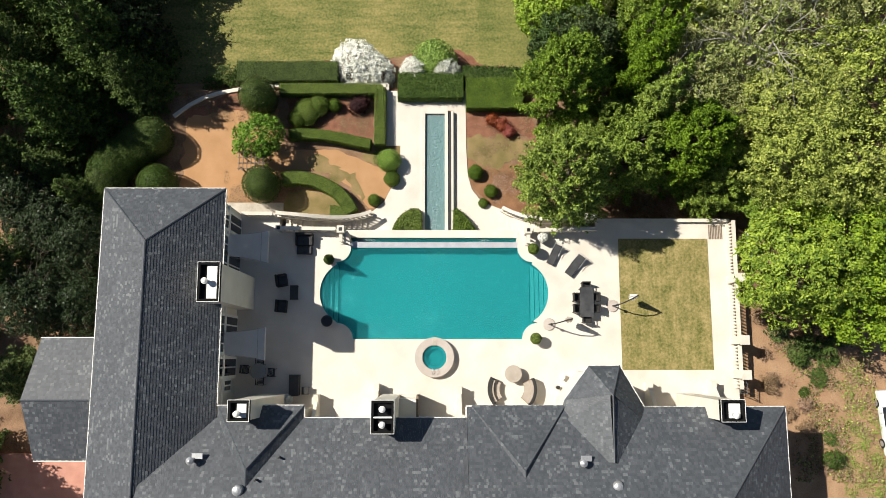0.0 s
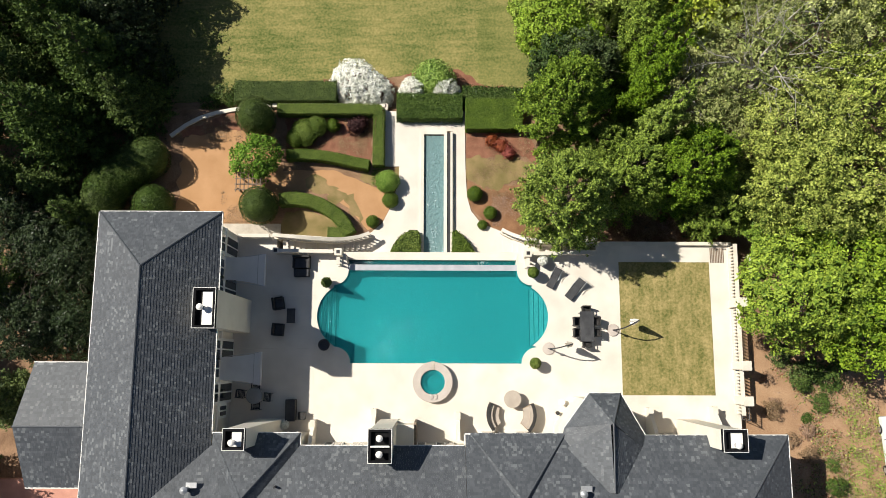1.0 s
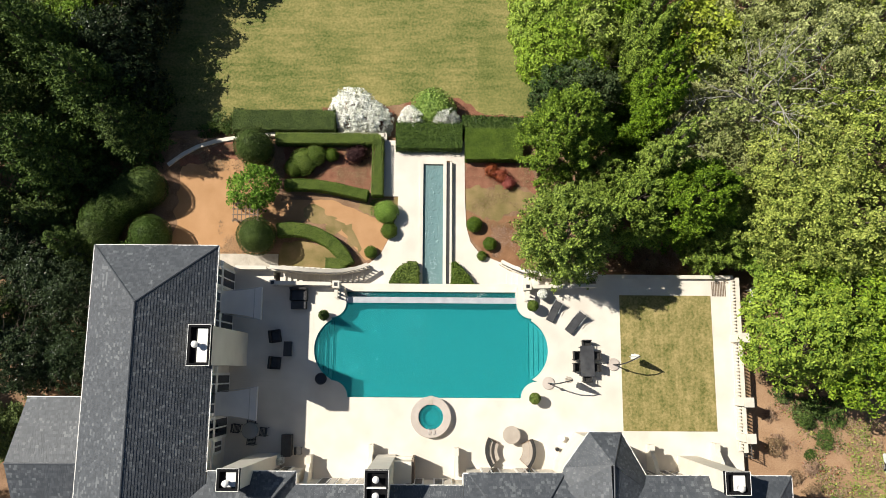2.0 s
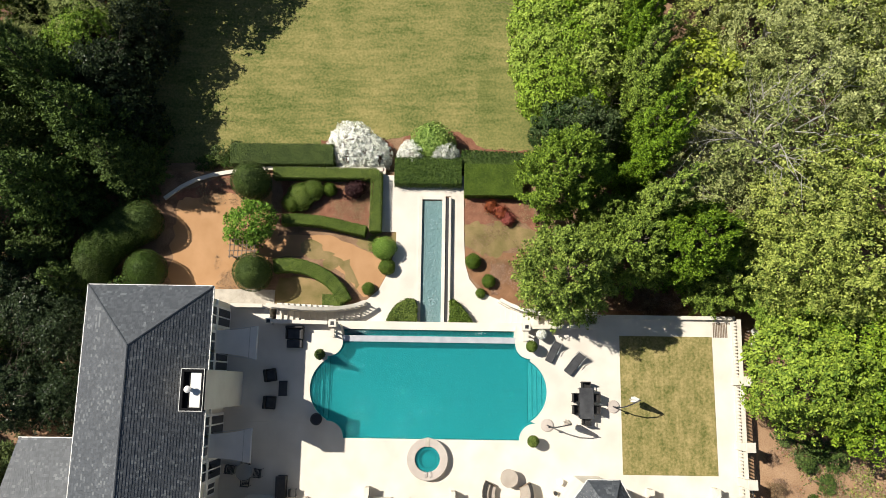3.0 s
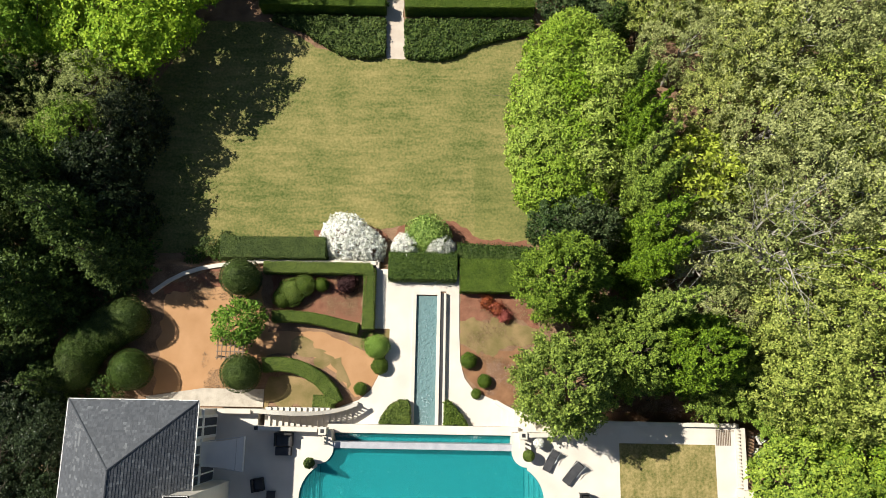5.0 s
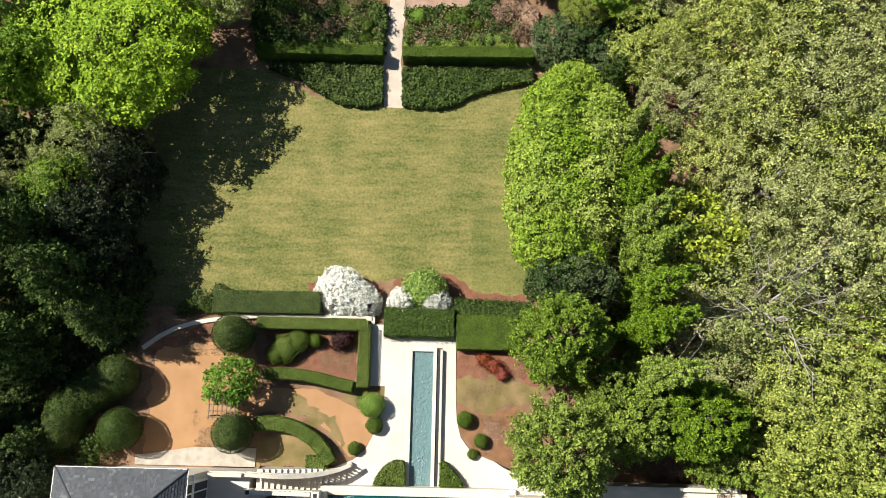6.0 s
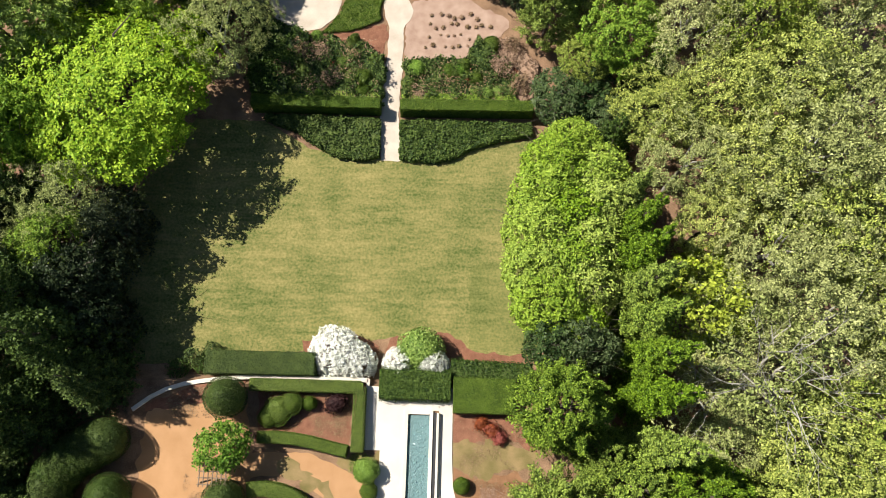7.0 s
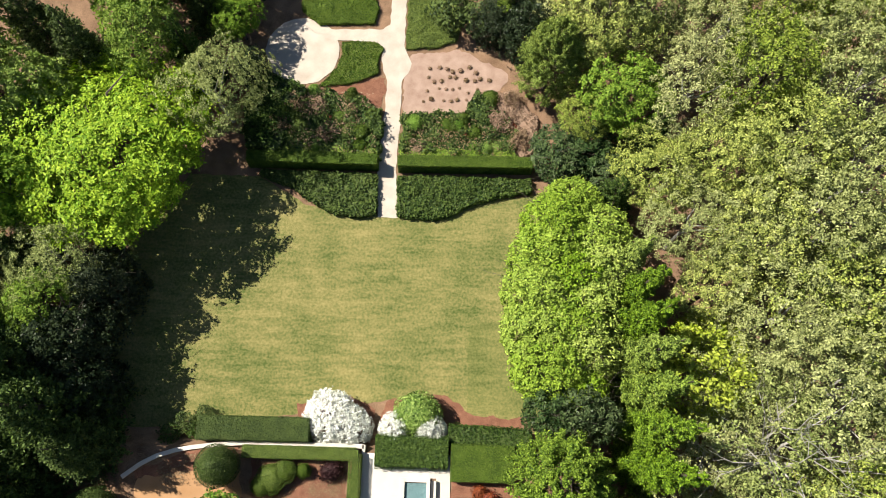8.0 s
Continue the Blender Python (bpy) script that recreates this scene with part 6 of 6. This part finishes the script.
part("cushion", boxes((-0.5, -0.25, 0.3, 0.5, 0.25, 0.42), bevel=0.04), CUSHION, ot)
grill = thing("storage_bench", pose(-9.46, -3.04, 0), "black covered bench beside the house", "bench")
part("body", boxes((-0.3, -0.68, 0.02, 0.3, 0.68, 0.78), bevel=0.04), WICKER, grill)
part("lid", boxes((-0.32, -0.70, 0.78, 0.32, 0.70, 0.85), bevel=0.02), METAL_DK, grill)
low_table(pose(-8.75, -3.4, 0), 0.48, 0.5, 0.55, WICKER, "small black side table beside the bench")
# bistro table and four chairs
bt = thing("bistro_table", pose(-11.85, -2.12, 0), "round glass bistro table on a dark metal foot", "table")
GLASS_CLEAR = mat("table_glass", (0.20, 0.21, 0.21), (0.26, 0.27, 0.27), 1.0, 0.08, 0.0, 10, 0.6)
part("tabletop", lathe([(0.52, 0.71), (0.53, 0.72), (0.52, 0.73)], 28), GLASS_CLEAR, bt, "grey glass top")
part("column", cyl(bmesh.new(), 0, 0, 0.03, 0.71, 0.04), METAL_DK, bt)
part("foot", lathe([(0.28, 0.0), (0.27, 0.03), (0.05, 0.05)], 20), METAL_DK, bt)


def slat_chair(m, label, group, material=METAL_DK):
    th = thing("metal_chair", m, label, "chair", group)
    for i in range(6):
        part("seat_slat", boxes((-0.24, -0.23 + 0.08 * i, 0.43, 0.24, -0.175 + 0.08 * i, 0.455)), material, th)
    for i in range(4):
        part("back_slat", boxes((-0.24, 0.25, 0.55 + 0.1 * i, 0.24, 0.28, 0.61 + 0.1 * i)), material, th)
    legs(th, leg_mesh(0.035, 0.43, material), [(-0.23, -0.23), (0.23, -0.23)])
    legs(th, leg_mesh(0.035, 0.95, material), [(-0.25, 0.27), (0.25, 0.27)])
    for s in (-0.26, 0.26):
        part("armrest", boxes((s - 0.03, -0.22, 0.63, s + 0.03, 0.26, 0.655), bevel=0.006), material, th)
    return th


c0 = slat_chair(pose(-11.8, -1.5, 0, 0, 0, 5), "dark slatted metal chair at the glass table", "bistro chairs")
for x, y, r in ((-12.75, -2.0, 85), (-11.05, -2.2, -95), (-11.75, -2.75, 178)):
    copy_thing(c0, pose(x, y, 0, 0, 0, r))


# loungers
def lounger(m, label):
    th = thing("sun_lounger", m, label, "sun lounger", "sun loungers by the pool")
    part("frame", boxes((-0.36, -1.0, 0.26, -0.31, 0.95, 0.31), (0.31, -1.0, 0.26, 0.36, 0.95, 0.31), (-0.31, -1.0, 0.26, 0.31, -0.95, 0.31), (-0.31, 0.9, 0.26, 0.31, 0.95, 0.31)), METAL_DK, th)
    part("mattress", boxes((-0.33, -0.98, 0.31, 0.33, 0.28, 0.40), bevel=0.03), CUSHION, th)
    t = Matrix.Translation((0, 0.28, 0.32)) @ Matrix.Rotation(radians(38), 4, "X")
    bm = bmesh.new()
    box(bm, -0.33, 0.0, 0.0, 0.33, 0.78, 0.09, t, bevel=0.03)
    part("backrest", bm, CUSHION, th)
    bm = bmesh.new()
    for s in (-0.38, 0.38):
        rod(bm, (s, 0.2, 0.45), (s, 0.95, 0.86), 0.022)
    rod(bm, (-0.38, 0.95, 0.86), (0.38, 0.95, 0.86), 0.022)
    part("back_frame", bm, METAL_LT, th, "pale metal back frame")
    for s in (-0.4, 0.4):
        part("armrest", boxes((s - 0.03, -0.1, 0.47, s + 0.03, 0.35, 0.5), bevel=0.006), METAL_LT, th)
    legs(th, LEG_DK, [(a, b) for a in (-0.33, 0.33) for b in (-0.8, 0.75)])
    return th


lounger(pose(8.0, 5.75, 0, 0, 0, -26) @ Matrix.Scale(0.75, 4), "charcoal sun lounger with a raised back beside the pool")
lounger(pose(9.4, 5.0, 0, 0, 0, -38) @ Matrix.Scale(0.82, 4), "charcoal sun lounger with a raised back on the pale terrace")

# dining set
dt = thing("dining_table", pose(10.04, 2.45, 0), "long dark outdoor dining table", "table")
part("tabletop", boxes((-0.46, -1.0, 0.70, 0.46, 1.0, 0.75), bevel=0.012), CUSHION, dt)
part("apron", boxes((-0.40, -0.94, 0.62, 0.40, 0.94, 0.70)), METAL_DK, dt)
legs(dt, LEG_TALL, [(a, b) for a in (-0.4, 0.4) for b in (-0.92, 0.92)])


def dining_chair(m):
    th = thing("dining_chair", m, "dark wicker dining armchair at the outdoor table", "chair", "chairs round the dining table")
    part("seat", boxes((-0.29, -0.27, 0.36, 0.29, 0.27, 0.46), bevel=0.02), WICKER, th)
    part("backrest", boxes((-0.29, 0.21, 0.46, 0.29, 0.29, 0.88), bevel=0.02), WICKER, th)
    for s in (-1, 1):
        part("armrest", boxes((s * 0.27 - 0.03, -0.25, 0.62, s * 0.27 + 0.03, 0.22, 0.66), bevel=0.01), WICKER, th)
    legs(th, leg_mesh(0.05, 0.36, METAL_DK), [(a * 0.25, b * 0.23) for a in (-1, 1) for b in (-1, 1)])
    return th


d0 = dining_chair(pose(10.04, 3.55, 0))
for x, y, r in ((10.04, 1.35, 180), (9.42, 2.8, 90), (9.42, 2.05, 90), (10.66, 2.8, -90), (10.66, 2.05, -90)):
    copy_thing(d0, pose(x, y, 0, 0, 0, r))


# cantilever umbrellas, closed
def umbrella(m, cloth, label):
    th = thing("cantilever_umbrella", m, label, "umbrella", "closed umbrellas")
    part("base_plate", lathe([(0.42, 0.0), (0.42, 0.06), (0.38, 0.09), (0.06, 0.1)], 28), TUBSTONE, th, "round pale stone base")
    bm = bmesh.new()
    line = [(0, 0, 0.08), (0.02, -0.02, 0.8), (0.10, -0.04, 1.6), (0.32, -0.02, 2.3), (0.72, 0.06, 2.72), (1.15, 0.14, 2.78)]
    for a, b in zip(line, line[1:]):
        rod(bm, a, b, 0.04, 0.04, 8)
    part("pole", bm, METAL_DK, th)
    part("crank_box", boxes((-0.06, -0.1, 1.0, 0.1, 0.02, 1.2), bevel=0.01), METAL_DK, th)
    bm = bmesh.new()
    prof = [(0.03, 2.75), (0.10, 2.6), (0.14, 2.2), (0.2, 1.6), (0.24, 1.15), (0.17, 1.05)]
    lathe(prof, 14, bm, (1.13, 0.14, 0))
    for i, v in enumerate(bm.verts):
        if i % 2:
            v.co.x += (1.13 - v.co.x) * 0.4
            v.co.y += (0.14 - v.co.y) * 0.4
    part("canopy", bm, cloth, th)
    part("hub", cyl(bmesh.new(), 1.13, 0.14, 2.7, 2.9, 0.06, 0.03, 10), METAL_DK, th)
    return th


umbrella(pose(7.55, 1.0, 0, 0, 0, 5), CUSHION_LT, "closed cantilever umbrella on a round stone base")
umbrella(pose(11.9, 2.25, 0, 0, 0, 18), WHITE, "closed white cantilever umbrella leaning over the turf")


# planters
def planter(x, y, kind, label, r=0.3):
    th = thing("planter", pose(x, y, 0), label, "planter")
    part("pot", lathe([(0.7 * r, 0), (0.95 * r, 0.3), (1.0 * r, 0.5), (1.08 * r, 0.52), (1.08 * r, 0.56), (0.9 * r, 0.56), (0.88 * r, 0.48)], 20), TERRACOTTA, th)
    k = 1500
    u = unit(k, 0.1)
    if kind == "ball":
        leaf_mesh("foliage", u * 0.36 * rngv.uniform(0.9, 1.05, (k, 1)) + (0, 0, 0.82), u, 0.06, L_HEDGE, rngv, 0.5, 1.4, th)
        bm = bmesh.new()
        bmesh.ops.create_uvsphere(bm, u_segments=12, v_segments=8, radius=0.32, matrix=Matrix.Translation((0, 0, 0.82)))
        part("core", bm, L_HEDGE, th)
    elif kind == "cone":
        zz = rngv.uniform(0, 1, (k, 1)) ** 1.4
        v = np.column_stack([u[:, :2] / (np.linalg.norm(u[:, :2], axis=1, keepdims=True) + 1e-6) * 0.3 * (1.02 - zz), 0.55 + 1.35 * zz])
        v += rngv.normal(0, 0.03, v.shape)
        leaf_mesh("foliage", v, u, 0.07, L_PINE, rngv, 0.5, 1.4, th)
        part("core", cyl(bmesh.new(), 0, 0, 0.5, 1.75, 0.24, 0.02, 10), L_PINE, th)
    elif kind == "white":
        leaf_mesh("foliage", u * 0.32 * rngv.uniform(0.5, 1.1, (k, 1)) + (0, 0, 0.75), u, 0.07, L_WHITE, rngv, 0.6, 1.4, th)
    else:
        part("soil", cyl(bmesh.new(), 0, 0, 0.4, 0.5, 0.85 * r), METAL_DK, th)
    return th


planter(6.55, 0.02, "ball", "round dark pot with a clipped green ball")
planter(6.5, 6.05, "ball", "round dark pot with a clipped green ball beside the spill edge")
planter(-7.35, 5.35, "cone", "dark pot with a small conical conifer")
planter(-7.42, 1.2, "bare", "round dark empty pot beside the pool", 0.36)
planter(7.15, 6.85, "white", "stone urn with white flowering plant")
planter(-9.85, -3.95, "white", "dark pot with white flowers by the chimney", 0.22)
planter(8.0, -3.2, "bare", "small dark empty pot near the angled bay", 0.12)

# curved sofas and round table
rt = thing("round_table", pose(5.03, -2.3, 0), "round table under a pale cloth", "table")
part("tabletop", lathe([(0.56, 0.69), (0.57, 0.70), (0.56, 0.72), (0.001, 0.722)], 32), CUSHION_LT, rt)
part("cloth", lathe([(0.50, 0.04), (0.53, 0.3), (0.55, 0.69)], 32), CUSHION_LT, rt, "pale linen cloth")


def curved_sofa(m, label):
    """An arc-shaped bench round the origin, opening towards +x."""
    th = thing("curved_sofa", m, label, "sofa", "curved sofas")

    def ring(r0, r1, z0, z1, a0=145, a1=215):
        return prism(arc(0, 0, r1, a0, a1, 14) + arc(0, 0, r0, a1, a0, 14), z0, z1)
    part("base", ring(0.85, 1.6, 0.05, 0.34), WICKER_LT, th)
    part("seat_cushion", ring(0.83, 1.42, 0.34, 0.47, 147, 213), CUSHION_LT, th, "pale linen seat cushion")
    part("backrest", ring(1.42, 1.62, 0.34, 0.85), WICKER, th, "dark wicker backrest")
    part("back_cushion", ring(1.25, 1.42, 0.47, 0.74, 148, 212), CUSHION_LT, th, "pale linen back cushion")
    for a in (150, 180, 210):
        part("foot", cyl(bmesh.new(), 1.2 * math.cos(radians(a)), 1.2 * math.sin(radians(a)), 0, 0.05, 0.05), METAL_DK, th)
    return th


s0 = curved_sofa(pose(4.95, -3.3, 0, 0, 0, 5), "curved wicker sofa with pale cushions")
copy_thing(s0, pose(4.95, -3.3, 0, 0, 0, 172))
st = thing("side_table", pose(8.3, -2.5, 0), "small white wire side table", "table")
part("tabletop", lathe([(0.2, 0.44), (0.21, 0.45), (0.2, 0.46)], 16), WHITE, st)
legs(st, leg_mesh(0.02, 0.44, WHITE), [(0.14, 0.14), (-0.14, 0.14), (0.14, -0.14), (-0.14, -0.14)])


# gate piers on the east side
for y in (4.0, -0.1, -2.35):
    th = thing("gate_pier", pose(20.05, y, 0), "tall square cream stucco pier in the balustrade", "pier", "piers of the east balustrade")
    part("shaft", boxes((-0.25, -0.25, -1.2, 0.25, 0.25, 1.8), bevel=0.01), WALL, th)
    part("cap", boxes((-0.31, -0.31, 1.8, 0.31, 0.31, 1.92), bevel=0.02), CAST, th)
gate = thing("iron_gate", pose(20.3, -3.05, 0), "dark wrought iron garden gate standing ajar", "gate")
bm = bmesh.new()
for a, b in (((0, -0.55, 0.1), (0, 0.5, 0.1)), ((0, -0.55, 1.2), (0, 0.5, 1.2)), ((0, -0.55, 0), (0, -0.55, 1.4)), ((0, 0.5, 0), (0, 0.5, 1.4))):
    rod(bm, a, b, 0.03)
part("gate_frame", bm, METAL_DK, gate)
for i in range(7):
    part("bar", rod(bmesh.new(), (0, -0.42 + 0.14 * i, 0.1), (0, -0.42 + 0.14 * i, 1.3), 0.015), METAL_DK, gate)
for a, b in (((0.4, -0.5), (1.0, -0.7)), ((0.4, 0.2), (1.0, 0.1))):
    part("brace", rod(bmesh.new(), (a[0] - 0.4, a[1], 1.1), (b[0], b[1], -0.7), 0.025), METAL_DK, gate)
mt = thing("floor_grate", pose(19.2, 7.35, 0), "dark slatted grate lying on the terrace", "grate")
for i in range(9):
    part("slat", boxes((-0.48 + 0.11 * i, -0.5, 0.002, -0.42 + 0.11 * i, 0.5, 0.03)), WOOD, mt)
c1 = slat_chair(pose(21.6, 6.3, -1.2, 0, 0, 40), "white metal garden chair under the trees", "white garden chairs", WHITE)
copy_thing(c1, pose(21.9, 7.3, -1.3, 0, 0, 120))

# timber trellis by the small tree
tr = thing("trellis", pose(-13.1, 12.5, -2.46), "weathered timber trellis arbour with a slatted top", "trellis")
for x in (-0.75, 0.75):
    for y in (-0.5, 0.5):
        part("post", boxes((x - 0.05, y - 0.05, 0, x + 0.05, y + 0.05, 2.1)), WOOD, tr)
for y in (-0.6, -0.2, 0.2, 0.6):
    part("beam", boxes((-0.95, y - 0.035, 2.1, 0.95, y + 0.035, 2.2)), WOOD, tr)
for i in range(7):
    part("slat", boxes((-0.87 + 0.28 * i, -0.75, 2.2, -0.81 + 0.28 * i, 0.75, 2.25)), WOOD, tr)
# slab joints of the shaded terrace
for k, (x0, y0, x1, y1) in enumerate(((-10.13, -5.0, -10.10, 7.2), (-13.4, 4.5, -8.1, 4.53), (-13.4, 0.95, -8.1, 0.98), (-13.4, -3.55, -8.1, -3.52), (-8.15, -5.0, -8.12, 7.2))):
    tagged(part("joint_strip", boxes((x0, y0, -0.05, x1, y1, 0.004)), CAST), "pale joint strip between terrace slabs", "joint", kind="structure")


# parked car at the edge of the drive
def parked_car(m):
    th = thing("parked_car", m, "white car parked beside the east bank", "car")
    bm = boxes((-0.88, -2.2, 0.28, 0.88, 2.2, 0.85), bevel=0.12)
    part("body", bm, CARPAINT, th)
    bm = bmesh.new()
    lo = [bm.verts.new((x, y, 0.84)) for x, y in ((-0.8, -1.7), (0.8, -1.7), (0.8, 1.1), (-0.8, 1.1))]
    hi = [bm.verts.new((x, y, 1.42)) for x, y in ((-0.62, -1.2), (0.62, -1.2), (0.62, 0.35), (-0.62, 0.35))]
    for i in range(4):
        bm.faces.new((lo[i], lo[(i + 1) % 4], hi[(i + 1) % 4], hi[i]))
    bm.faces.new(hi)
    bm.faces.new(lo[::-1])
    part("window", bm, GLASS, th, "dark tinted glass")
    part("roof", boxes((-0.63, -1.22, 1.40, 0.63, 0.37, 1.46), bevel=0.02), CARPAINT, th)
    for x in (-0.8, 0.8):
        for y in (-1.35, 1.35):
            bm = bmesh.new()
            rod(bm, (x - 0.1, y, 0.32), (x + 0.1, y, 0.32), 0.32, 0.32, 20)
            w = part("wheel", bm, RUBBER, th)
            bm = bmesh.new()
            rod(bm, (x - 0.11, y, 0.32), (x + 0.11, y, 0.32), 0.19, 0.19, 16)
            part("rim", bm, METAL_LT, w, "silver wheel rim")
    for x in (-0.62, 0.62):
        part("headlight", boxes((x - 0.16, 2.15, 0.58, x + 0.16, 2.215, 0.70), bevel=0.01), METAL_LT, th)
    for x in (-0.98, 0.98):
        part("wing_mirror", boxes((x - 0.09, 0.75, 0.85, x + 0.09, 0.9, 0.98), bevel=0.02), CARPAINT, th)


parked_car(pose(30.95, -5.6, height(30.95, -5.6) - 0.02, 0, 0, 4))
